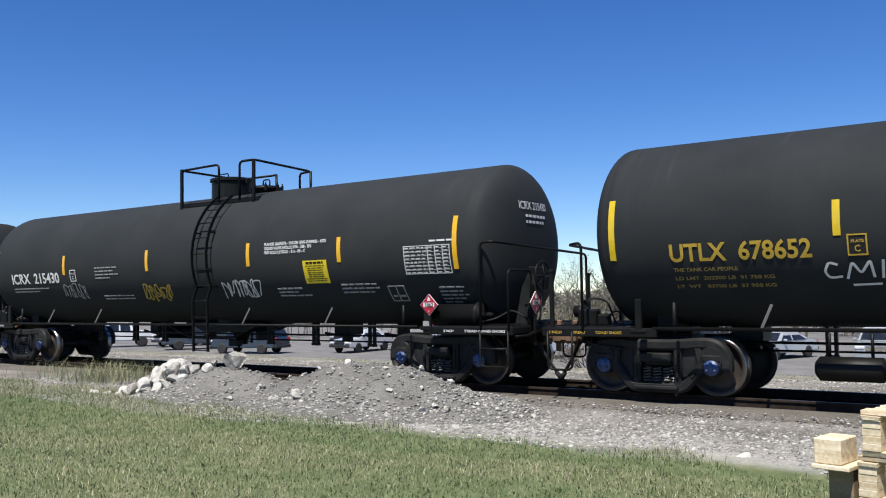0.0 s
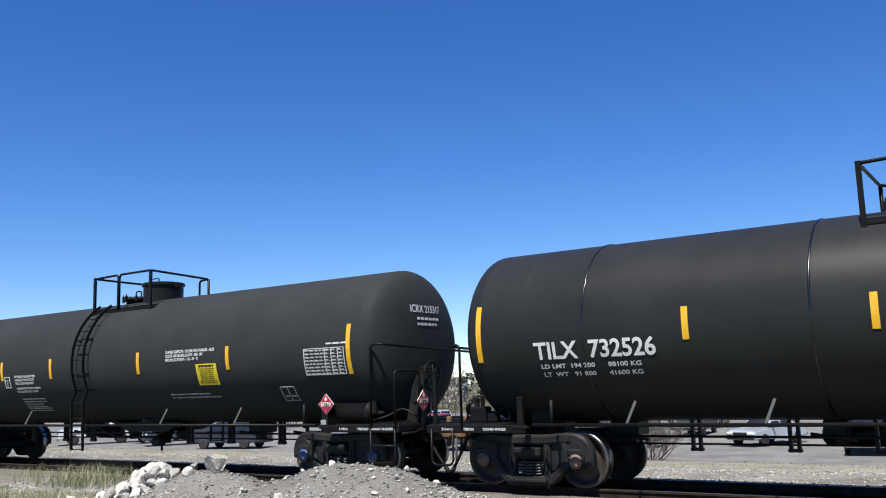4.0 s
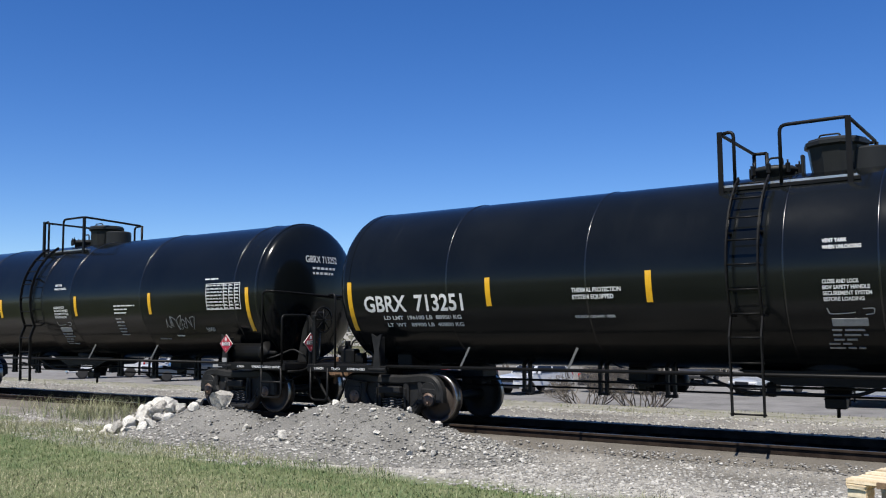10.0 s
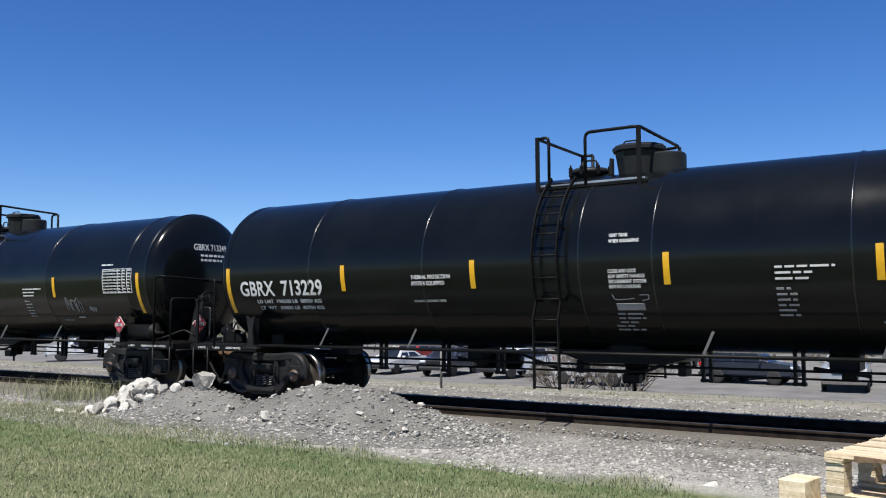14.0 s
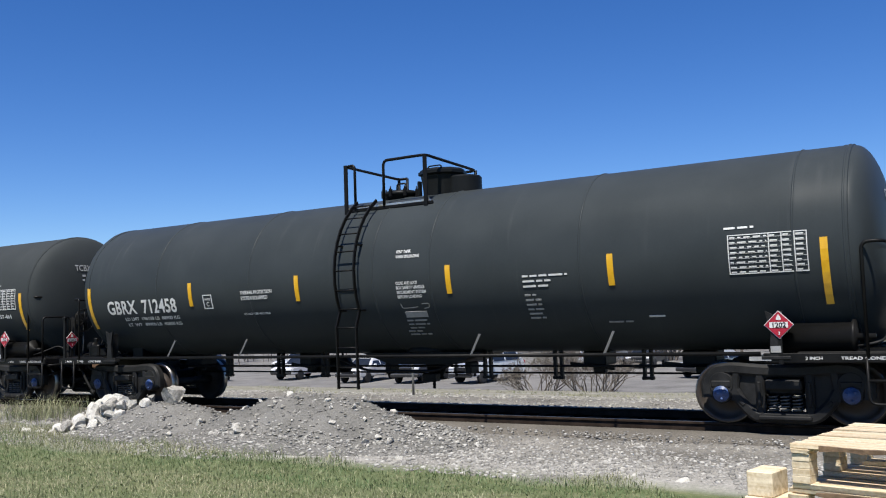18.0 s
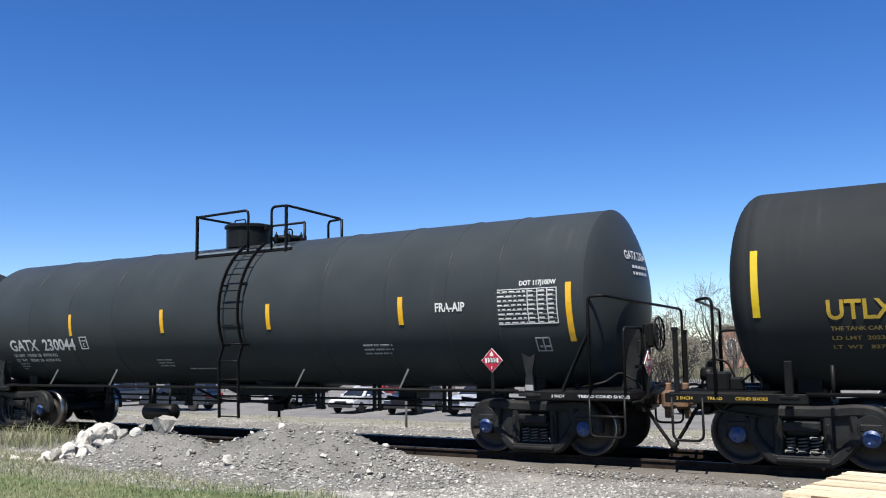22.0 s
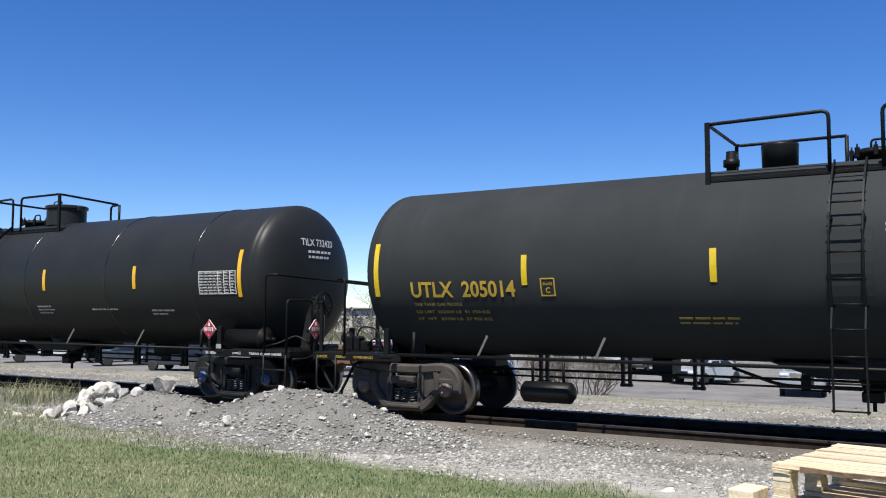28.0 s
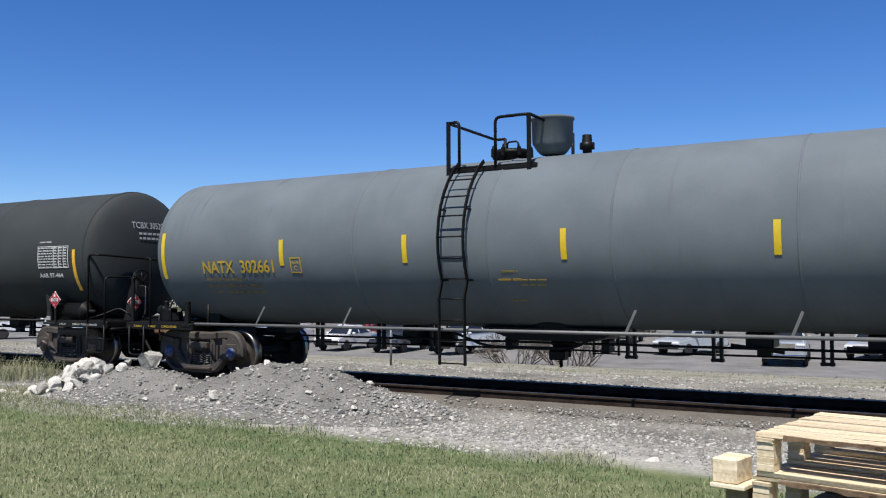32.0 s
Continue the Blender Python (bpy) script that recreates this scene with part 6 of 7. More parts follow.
def twig_tree(name, x, y, height, spread, stems, seed, label, leaf, leaves=900, lean=0.35, thick=0.05, size=0.05):
    """A bare tree: stems that fork again and again, with a thin scatter of small leaves on the twigs."""
    rnd = random.Random(seed)
    t = new(name)
    tagged(t, label, "tree" if "tree" in name else "bush")
    bm = bmesh.new()
    tips = []

    def grow(p, d, length, r, depth):
        pts = [p]
        n = 3
        for k in range(n):
            d = (d + Vector((rnd.gauss(0, 0.16), rnd.gauss(0, 0.16), rnd.gauss(0.04, 0.1)))).normalized()
            p = p + d * length / n
            pts.append(p)
        tube(bm, pts, max(r, 0.006), 5 if depth < 2 else 3, caps=False)
        if depth >= 4:
            tips.append((p, d))
            tips.append((pts[1], d))
            return
        for _ in range(rnd.choice((2, 3, 3)) if depth else 3):
            a = Vector((rnd.gauss(0, 1), rnd.gauss(0, 1), rnd.gauss(0.35, 0.6))).normalized()
            grow(pts[rnd.choice((2, 3, 3))], (d + a * 0.75).normalized(), length * rnd.uniform(0.55, 0.82), r * 0.58, depth + 1)
    for k in range(stems):
        q = 2 * math.pi * k / stems + rnd.uniform(-0.5, 0.5)
        d = Vector((math.cos(q) * lean * rnd.random(), math.sin(q) * lean * rnd.random(), 1)).normalized()
        grow(Vector((math.cos(q) * spread * 0.15, math.sin(q) * spread * 0.15, -0.1)), d, height * rnd.uniform(0.3, 0.42), thick, 0)
    part("trunk", bm, BARK, t, "bare forked limbs")
    bm = bmesh.new()
    for _ in range(leaves):
        p, d = rnd.choice(tips)
        c = p + Vector((rnd.gauss(0, 0.1), rnd.gauss(0, 0.1), rnd.gauss(0, 0.1))) * (height / 4)
        a, b = Vector((rnd.gauss(0, 1), rnd.gauss(0, 1), rnd.gauss(0, 1))).normalized() * size, Vector((rnd.gauss(0, 1), rnd.gauss(0, 1), rnd.gauss(0, 1))).normalized() * size * 0.6
        bm.faces.new([bm.verts.new(q) for q in (c - a, c + b, c + a, c - b)])
    part("crown", bm, leaf, t)
    t.matrix_basis = pose(x, y, float(ground_z(x, y)))
    return t


def az(deg, dist):
    return math.sin(radians(deg)) * dist, math.cos(radians(deg)) * dist


for name, deg, dist, h, stems, seed, label, leaf, leaves in (
    ("tree", -14.0, 46, 5.6, 6, 1, "bare small tree with a few buds behind the track", BUD, 700),
    ("tree", -11.6, 50, 5.4, 4, 2, "bare small tree with brown withered leaves", DRYLEAF, 4500),
    ("tree", -9.6, 52, 5.6, 4, 3, "bare small tree with brown withered leaves", DRYLEAF, 4000),
    ("tree", -21.8, 44, 5.0, 7, 4, "small tree with fresh pale buds beyond the lot", BUD, 6500),
    ("tree", -19.3, 46, 4.4, 7, 5, "small tree with fresh pale buds beyond the lot", BUD, 6000),
    ("tree", -20.6, 43, 3.6, 8, 25, "small tree with fresh pale buds beyond the lot", BUD, 6500),
    ("tree", -17.9, 44, 3.4, 7, 26, "small tree with fresh pale buds beyond the lot", BUD, 5000),
    ("tree", -23.0, 47, 4.0, 4, 15, "small tree with fresh pale buds beyond the lot", BUD, 5000),
    ("tree", -16.9, 60, 4.6, 3, 6, "bare slender tree far behind the lot", BUD, 300),
    ("tree", -31.2, 50, 5.6, 3, 7, "bare slender tree beyond the lot", BUD, 500),
    ("tree", -28.0, 56, 4.6, 3, 8, "bare slender tree beyond the lot", BUD, 500),
    ("tree", -36.0, 60, 5.2, 3, 9, "bare slender tree beyond the lot", BUD, 500),
):
    tx, ty = az(deg, dist)
    twig_tree(name, tx * 1.55, ty * 1.55, h * 1.55, 1.5, stems, seed, label, leaf, leaves, thick=0.075, size=0.065)
twig_tree("bush", -15.9, 37.8, 2.3, 5.5, 26, 21, "low bare bush on the verge of the lot", BUD, 900, lean=1.9, thick=0.028, size=0.03)
twig_tree("bush", -18.4, 37.3, 2.1, 5.0, 22, 22, "low bare bush on the verge of the lot", BUD, 700, lean=1.9, thick=0.026, size=0.03)


def far_woods():
    rnd = random.Random(8)
    bm = bmesh.new()
    for k in range(26000):
        d = rnd.uniform(170, 240)
        a = rnd.uniform(-75, 25)
        x, y = az(a, d)
        top = 3.2 + 2.2 * noise.noise((a * 0.35, 0, 0)) + 1.2 * noise.noise((a * 1.7, 3, 0))
        z = rnd.uniform(0, 1) ** 0.8 * (top + 1.4) - 2.2
        s = rnd.uniform(0.2, 0.6)
        u, v = Vector((rnd.gauss(0, 1), rnd.gauss(0, 1), rnd.gauss(0, 0.7))).normalized() * s, Vector((rnd.gauss(0, 1), rnd.gauss(0, 1), rnd.gauss(0, 1))).normalized() * s
        c = Vector((x, y, z))
        bm.faces.new([bm.verts.new(q) for q in (c - u, c + v, c + u, c - v)])
    me = bpy.data.meshes.new("far_woods")
    bm.to_mesh(me)
    bm.free()
    me.materials.append(surface("far_leaves", (0.076, 0.076, 0.0532), (0.1824, 0.1748, 0.1368), 0.9, scale=0.3))
    tagged(new("far_woods", me), "low grey-green woods on the horizon", "woods", kind="stuff")


far_woods()


def thicket():
    """Grey brush behind the lot: many thin upright stems with side twigs and small pale leaves."""
    rnd = random.Random(31)
    wood, leaf, russet = bmesh.new(), bmesh.new(), bmesh.new()

    def shoot(p, d, length, r):
        pts = [p]
        for _ in range(3):
            d = (d + Vector((rnd.gauss(0, 0.12), rnd.gauss(0, 0.12), rnd.gauss(0.05, 0.08)))).normalized()
            p = p + d * length / 3
            pts.append(p)
        tube(wood, pts, r, 3, caps=False)
        return pts
    for k in range(430):
        a = rnd.uniform(-26, -17.6) if k < 200 else rnd.uniform(-47, -26) if k < 290 else rnd.uniform(-17.6, -12.8) if k < 320 else rnd.uniform(-12.9, -8.6)
        top = (4.6 if a > -26 else 3.4) + 2.4 * noise.noise((a * 0.5, 7, 0)) + 1.2 * noise.noise((a * 2.1, 2, 0))
        x, y = az(a, rnd.uniform(84, 97))
        red = a > -14 + rnd.gauss(0, 0.6)
        pts = shoot(Vector((x, y, -2.1)), Vector((rnd.gauss(0, 0.2), 0, 1)).normalized(), max(1.8, top * rnd.uniform(0.6, 1.3)), 0.045)
        for _ in range(9):
            q = pts[rnd.choice((1, 2, 2, 3))].lerp(pts[2], rnd.uniform(0, 0.5))
            tw = shoot(q, Vector((rnd.gauss(0, 0.8), rnd.gauss(0, 0.8), 0.8)).normalized(), rnd.uniform(0.7, 1.7), 0.022)
            for _ in range(9):
                c = tw[rnd.choice((1, 2, 3))] + Vector((rnd.gauss(0, 0.22), rnd.gauss(0, 0.22), rnd.gauss(0, 0.22)))
                u, v = (Vector((rnd.gauss(0, 1), rnd.gauss(0, 1), rnd.gauss(0, 1))).normalized() * rnd.uniform(0.05, 0.11) for _ in (0, 1))
                crown = russet if red else leaf
                crown.faces.new([crown.verts.new(w) for w in (c - u, c + v, c + u, c - v)])
    t = new("thicket")
    tagged(t, "tall grey-green brush with bare stems behind the lot", "brush", kind="stuff")
    tagged(part("stems", wood, BARK, t), kind="stuff")
    tagged(part("leaves", leaf, surface("brush_leaves", (0.114, 0.114, 0.076), (0.2584, 0.2508, 0.19), 0.85, scale=0.8), t), kind="stuff")
    tagged(part("withered_leaves", russet, surface("russet_leaves", (0.085, 0.05, 0.038), (0.21, 0.135, 0.105), 0.85, scale=0.8), t), kind="stuff")


thicket()

# ---- brick building ----
def brick_material():
    m, nt, p = node_mat("red_brick")
    tc = nt.nodes.new("ShaderNodeTexCoord")
    mp = nt.nodes.new("ShaderNodeMapping")
    mp.inputs["Rotation"].default_value = (radians(90), 0, 0)
    br = nt.nodes.new("ShaderNodeTexBrick")
    br.inputs["Color1"].default_value = (0.36, 0.15, 0.09, 1)
    br.inputs["Color2"].default_value = (0.26, 0.10, 0.065, 1)
    br.inputs["Mortar"].default_value = (0.42, 0.38, 0.33, 1)
    br.inputs["Scale"].default_value = 4.0
    br.inputs["Mortar Size"].default_value = 0.015
    nt.links.new(tc.outputs["Object"], mp.inputs[0])
    nt.links.new(mp.outputs[0], br.inputs[0])
    col = mix_node(nt, 0.35, br.outputs[0], ramp_node(nt, [(0.3, (0.25, 0.11, 0.07)), (0.7, (0.48, 0.24, 0.15))], noise_node(nt, 0.5, 5)))
    nt.links.new(col, p.inputs["Base Color"])
    p.inputs["Roughness"].default_value = 0.9
    return m


BRICK = brick_material()
STONE = surface("pale_stone", (0.342, 0.3192, 0.2812), (0.4712, 0.4484, 0.4028), 0.85, scale=2)
SLATE = surface("roof_metal", (0.1216, 0.1216, 0.1254), (0.1976, 0.1976, 0.1976), 0.6, scale=2)
PANE = surface("window_pane", (0.038, 0.0456, 0.057), (0.076, 0.0874, 0.0988), 0.1, scale=1)
FRAME = surface("window_frame_white", (0.4712, 0.4712, 0.456), (0.5776, 0.5776, 0.5624), 0.6, scale=3)


def arched(bm, cx, z0, w, h, y0, y1, n=7):
    pts = [(cx - w / 2, z0), (cx + w / 2, z0)]
    pts += [(cx + w / 2 * math.cos(q), z0 + h - w / 2 + w / 2 * math.sin(q)) for q in (math.pi * k / n for k in range(n + 1))]
    prism(bm, pts, y0, y1)


def building():
    b = new("brick_building")
    tagged(b, "old red brick building with a gable and arched windows", "building")
    Y = 0.0
    bm = bmesh.new()
    box(bm, (-6.0, 6, 2.6), (9.0, 12, 5.2))
    part("wall", bm, BRICK, b, "plain red brick wing")
    bm = bmesh.new()
    prism(bm, [(1.0, 0), (12.2, 0), (12.2, 5.2), (6.6, 8.3), (1.0, 5.2)], -1.0, 14)
    part("gable_wall", bm, BRICK, b)
    bm = bmesh.new()
    for s in (-1, 1):
        a, q = Vector((6.6, 6.5, 8.45)), Vector((6.6 + s * 6.0, 6.5, 5.12))
        d = a - q
        box(bm, (a + q) / 2, (0.2, 16.2, d.length), Matrix(((d.normalized().z * s, 0, d.normalized().x), (0, 1, 0), (-d.normalized().x * s, 0, d.normalized().z))))
    part("roof", bm, SLATE, b)
    bm = bmesh.new()
    box(bm, (-6.0, 6, 5.3), (9.3, 12.4, 0.25), bevel=0.04)
    part("coping", bm, STONE, b)
    bm = bmesh.new()
    box(bm, (-0.2, 6, 2.3), (2.6, 11, 4.6), bevel=0.02)
    part("link_wall", bm, BRICK, b)
    for cx, z0, w, h, y in [(3.2, 1.2, 1.2, 2.8, -1.0), (6.6, 1.2, 1.2, 2.8, -1.0), (10.0, 1.2, 1.2, 2.8, -1.0), (6.6, 4.9, 2.6, 2.0, -1.0), (-9, 1.4, 1.1, 2.2, 0), (-6.2, 1.4, 1.1, 2.2, 0), (-3.4, 1.4, 1.1, 2.2, 0)]:
        bm = bmesh.new()
        arched(bm, cx, z0 - 0.12, w + 0.3, h + 0.3, y - 0.06, y + 0.1)
        win = part("window", bm, STONE, b, "arched window with a pale surround")
        bm = bmesh.new()
        arched(bm, cx, z0, w, h, y - 0.1, y - 0.03)
        part("pane", bm, PANE, win)
        bm = bmesh.new()
        box(bm, (cx, y - 0.12, z0 + h / 2 - 0.1), (0.08, 0.05, h - 0.25))
        box(bm, (cx, y - 0.12, z0 + h * 0.5), (w - 0.1, 0.05, 0.08))
        part("glazing_bar", bm, FRAME, win)
    x, y = az(-9.6, 142.6)
    b.matrix_basis = pose(x, y, -2.1, 0, 0, 5) @ Matrix.Diagonal((1.24, 1.24, 1.24, 1))
    return b


building()
lb = new("low_building")
tagged(lb, "long low pale building far behind the lot", "building")
bm = bmesh.new()
box(bm, (0, 0, 1.6), (46, 10, 3.2), bevel=0.05)
part("wall", bm, surface("pale_render", (0.342, 0.3268, 0.304), (0.4408, 0.4256, 0.3952), 0.9, scale=0.6), lb)
bm = bmesh.new()
box(bm, (0, 0, 3.3), (47, 11, 0.25), bevel=0.05)
part("roof", bm, SLATE, lb)
for k in range(12):
    bm = bmesh.new()
    box(bm, (-20 + 3.6 * k, -5.02, 1.5), (1.4, 0.12, 1.2), bevel=0.03)
    part("window", bm, PANE, lb)
lb.matrix_basis = pose(-136, 143, -2.1, 0, 0, 25) @ Matrix.Diagonal((1.5, 1.5, 1.5, 1))
post = new("marker_post")
tagged(post, "thin grey post on the far verge", "post")
bm = bmesh.new()
tube(bm, [(0, 0, 0), (0, 0, 1.15)], 0.035, 8)
part("pole", bm, STEEL_GREY, post)
post.matrix_basis = pose(-14.4, 21.2, -0.52)


# ---- the train ----
WRITE_LOADING = [([0.42, 0.45, 0.3], 0.8, -35, WHITE_DIM), ([0.3, 0.46], 0.72, -44.5, WHITE_DIM)]


def loading_notes(x=0.77, up=12.0):
    rows = [("VENT TANK", x, up, 0.32, 0.055), ("WHEN UNLOADING", x, up - 3.5, 0.5, 0.055)]
    for k, text in enumerate(("CLOSE AND LOCK", "BOV SAFETY HANDLE", "SECUREMENT SYSTEM", "BEFORE LOADING")):
        rows.append((text, x - 0.02, up - 21.2 - 3.1 * k, (0.47, 0.6, 0.62, 0.52)[k], 0.055))
    return rows


def thermal_notes(x, up=-9.6):
    return [("THERMAL PROTECTION", x, up, 0.85, 0.07), ("SYSTEM EQUIPPED", x, up - 4.2, 0.72, 0.07), ("0.5 INCH CERAMIC FIBER", x, up - 16.2, 0.7, 0.045)]


def gasket_notes(x, up, wide=1.6):
    return [(text, x, up - 3.3 * k, wide * share, 0.062) for k, (text, share) in enumerate((("FLANGE GASKETS - GYLON 3545 O-RINGS - 4273", 1.0), ("LIQUID VALVE APOLLO 87A - 330 - SP1", 0.77), ("PRD KELSO JS75D01 - 316 - 09 - C", 0.68)))]


def hazard_label(car):
    """A picture label over the loading notes: a grey plate with a curved arrow."""
    def plate():
        bm = bmesh.new()
        patch_on_tank(bm, 0, 0.46, -33, -28.5, 0.009, 2)
        return bm, WHITE_DIM
    part("notice_plate", shared(("notice",), plate), None, car, at=pose(0.82, 0, 0))
    strokes(car, [[(0, 0.9), (0.05, 0.3), (0.4, 0.35), (0.6, 0.45)], [(0.75, 0.8), (1, 0.85), (0.98, 0.3), (0.8, 0.2)]], 0.78, -27.5, 0.6, 0.15, WHITE_DIM, 0.008, "notice_arrow")


def new_black(mark, writing=True, tag=()):
    """Glossy jacketed car of the long block."""
    return dict(paint=GLOSS, head="rim", ink=WHITE, mark=mark, mark_at=(-7.45, 2.25, -19.0, 0.30), limits=[("LD LMT  196200 LB  88950 KG", 0.42, 1.75), ("LT  WT   89800 LB  40750 KG", 0.46, 1.72)],
                ladder=(-0.5, -0.05), plat=(-0.77, 1.15), gap=(-0.56, 0.12), railing=1, alu=1,
                domes=[("twin", 0.72, 4.03, SEMI), ("manway", -0.2, 4.02, SEMI)], strips=(-15.5, -7.6), mid_strips=(-4.66, -1.75, 1.70, 4.63),
                panel=(6.6, 7.68, -14.4, 7.1), ends=(-7.78, 7.89), tail=0.28, placard=(7.23, 1.46, "1202"), cap=CAP_RUST, seams=(-5.75, -3.0, 0.1, 1.35, 4.2, 7.45),
                writing=thermal_notes(-3.06) + loading_notes(),
                blocks=WRITE_LOADING + [([0.80, 0.5, 0.45], 3.27, -8.0, WHITE), ([0.2, 0.28, 0.27, 0.28, 0.27, 0.28], 3.27, -20, WHITE_DIM), ([0.25], 5.28, -37.5, WHITE), ([0.42], 6.55, 11.5, WHITE), ([0.4], 4.6, -41, WHITE_DIM)],
                extras=[hazard_label, *tag], label="glossy black tank car with white lettering, rolling on the track")


def tag_strokes(seed, x, phi, w, h, mat=None, r=0.008, n=7):
    def fn(car):
        rnd = random.Random(seed)
        lines = []
        u = 0.0
        for k in range(n):
            a = u + rnd.uniform(0, 0.06)
            lines.append([(a, rnd.uniform(0, 0.3)), (a + rnd.uniform(-0.05, 0.1), rnd.uniform(0.7, 1.0)), (a + rnd.uniform(0.05, 0.2), rnd.uniform(0.5, 1.0)), (a + rnd.uniform(0.0, 0.2), rnd.uniform(0, 0.4))])
            u += 0.85 / n
        strokes(car, [sum(lines, [])], x, phi, w, h, mat or WHITE_DIM, r, "graffiti", "thin sprayed graffiti scrawl")
    return fn


def loop_graffiti(car):
    lines = [[(0.6, 0.99), (0.35, 1.03), (0.24, 0.97), (0.14, 0.74), (0.05, 0.62), (0.12, 0.6), (0.42, 0.72), (0.42, 0.79), (0.6, 0.92), (0.6, 0.99)],
             [(0.45, 0.77), (0.58, 0.96), (0.76, 0.98), (0.82, 0.87), (0.67, 0.75), (0.45, 0.72)], [(0.32, 0.83), (0.4, 0.9)],
             [(0.45, 0.68), (0.76, 0.8), (1.0, 0.92), (1.06, 0.84), (0.68, 0.69), (0.29, 0.42), (0.13, 0.41), (0.05, 0.47), (0.13, 0.55), (0.44, 0.67)],
             [(0.86, 0.77), (1.02, 0.76), (0.98, 0.68), (0.75, 0.61), (0.44, 0.32), (0.27, 0.26), (0.08, 0.27), (0.02, 0.33), (0.09, 0.42)],
             [(0.67, 0.68), (0.88, 0.65), (0.91, 0.55), (1.04, 0.51), (0.84, 0.42), (0.7, 0.36), (0.88, 0.27), (0.86, 0.17), (0.66, 0.03), (0.39, 0.0), (0.12, 0.07), (0.06, 0.16), (0.15, 0.27), (0.65, 0.32), (0.72, 0.27), (0.4, 0.13), (0.28, 0.14), (0.38, 0.19), (0.68, 0.24)]]
    for line in lines:
        strokes(car, [line], 0.2, -10, 0.85, 1.55, WHITE, 0.017, "graffiti", "white sprayed loops")


def cmk(car):
    lines = [[(0.16, 0.85), (0.06, 0.95), (0.0, 0.6), (0.06, 0.35), (0.2, 0.4)],
             [(0.25, 0.3), (0.32, 0.95), (0.41, 0.5), (0.52, 1.0), (0.55, 0.35)],
             [(0.64, 0.3), (0.66, 1.0)], [(0.8, 1.0), (0.67, 0.62), (0.84, 0.35)],
             [(0.97, 0.75), (0.9, 0.6), (0.88, 0.85), (0.98, 0.95), (0.99, 0.6), (0.93, 0.35)], [(0.3, 0.05), (0.62, 0.08)]]
    for line in lines:
        strokes(car, [line], -4.43, -36.5, 1.15, 0.40, WHITE, 0.018, "graffiti", "white sprayed letters on the tank")


def sign(x0, x1, v0, v1, seed=3):
    return lambda car: yellow_sign(car, x0, x1, v0, v1, seed)


def framed(x, phi, w, h, m):
    return lambda car: info_box(car, x, phi, w, h, m)


def roof_patches(car):
    def build():
        bm = bmesh.new()
        patch_on_tank(bm, 0.0, 0.62, 31, 38, 0.012, 4)
        patch_on_tank(bm, 0.0, 0.66, 40, 44, 0.012, 3)
        return bm, SIGN_YELLOW
    part("paint_patch", shared(("roof_patch",), build), None, car, "fresh yellow paint patches", at=pose(1.68, 0, 0))


def repaint(car):
    """A band of pale primer round the walkway's ladder."""
    bm = bmesh.new()
    patch_on_tank(bm, -0.8, 1.36, -10, 70, 0.005, 14)
    part("primer_patch", bm, REPAINT, car, "patch of paler primer on the tank")


def pale_tag(car):
    bm = bmesh.new()
    patch_on_tank(bm, 5.45, 5.68, -44.5, -39.5, 0.01, 2)
    part("notice_plate", bm, WHITE_DIM, car, "small pale metal plate")


def old_white(mark, **kw):
    d = dict(paint=MATTE_WARM, head="round", ink=WHITE, mark=mark, mark_at=(-7.0, 2.3, -17.0, 0.27), limits=(), ladder=(0.85, 1.33), plat=(-0.47, 2.1), gap=(0.85, 1.55),
             domes=[("drum", 0.28, 4.0, MATTE_WARM), ("manway", 1.45, 4.02, STEEL)], strips=(0, -0.5), mid_strips=(-4.45, -1.0, 2.49, 5.09), panel=(6.7, 7.75, -21.0, -1.0),
             ends=(-7.75, 7.86), placard=(7.25, 1.46, "1863"), plate=(-4.2, -16.5), seams=(),
             writing=gasket_notes(3.0, 5.7, 1.75), blocks=[([1.7, 1.2], -7.0, -22, WHITE_DIM), ([0.9, 0.75, 0.95, 0.6], -3.1, -4, WHITE_DIM), ([1.2, 1.2], -3.0, -32, WHITE_DIM), ([0.7, 0.6, 0.9], 3.2, -29, WHITE_DIM), ([0.9, 1.0, 0.8], 5.0, -27, WHITE_DIM), ([0.55], 7.3, 2.5, WHITE), ([0.55, 0.5, 0.6, 0.5, 0.4], 7.35, -31, WHITE_DIM)],
             extras=[sign(4.1, 4.75, -25.5, -7.5), framed(6.15, -43, 0.4, 0.36, WHITE_DIM)], label="dull black tank car with white stencils and a yellow sign")
    d.update(kw)
    return d


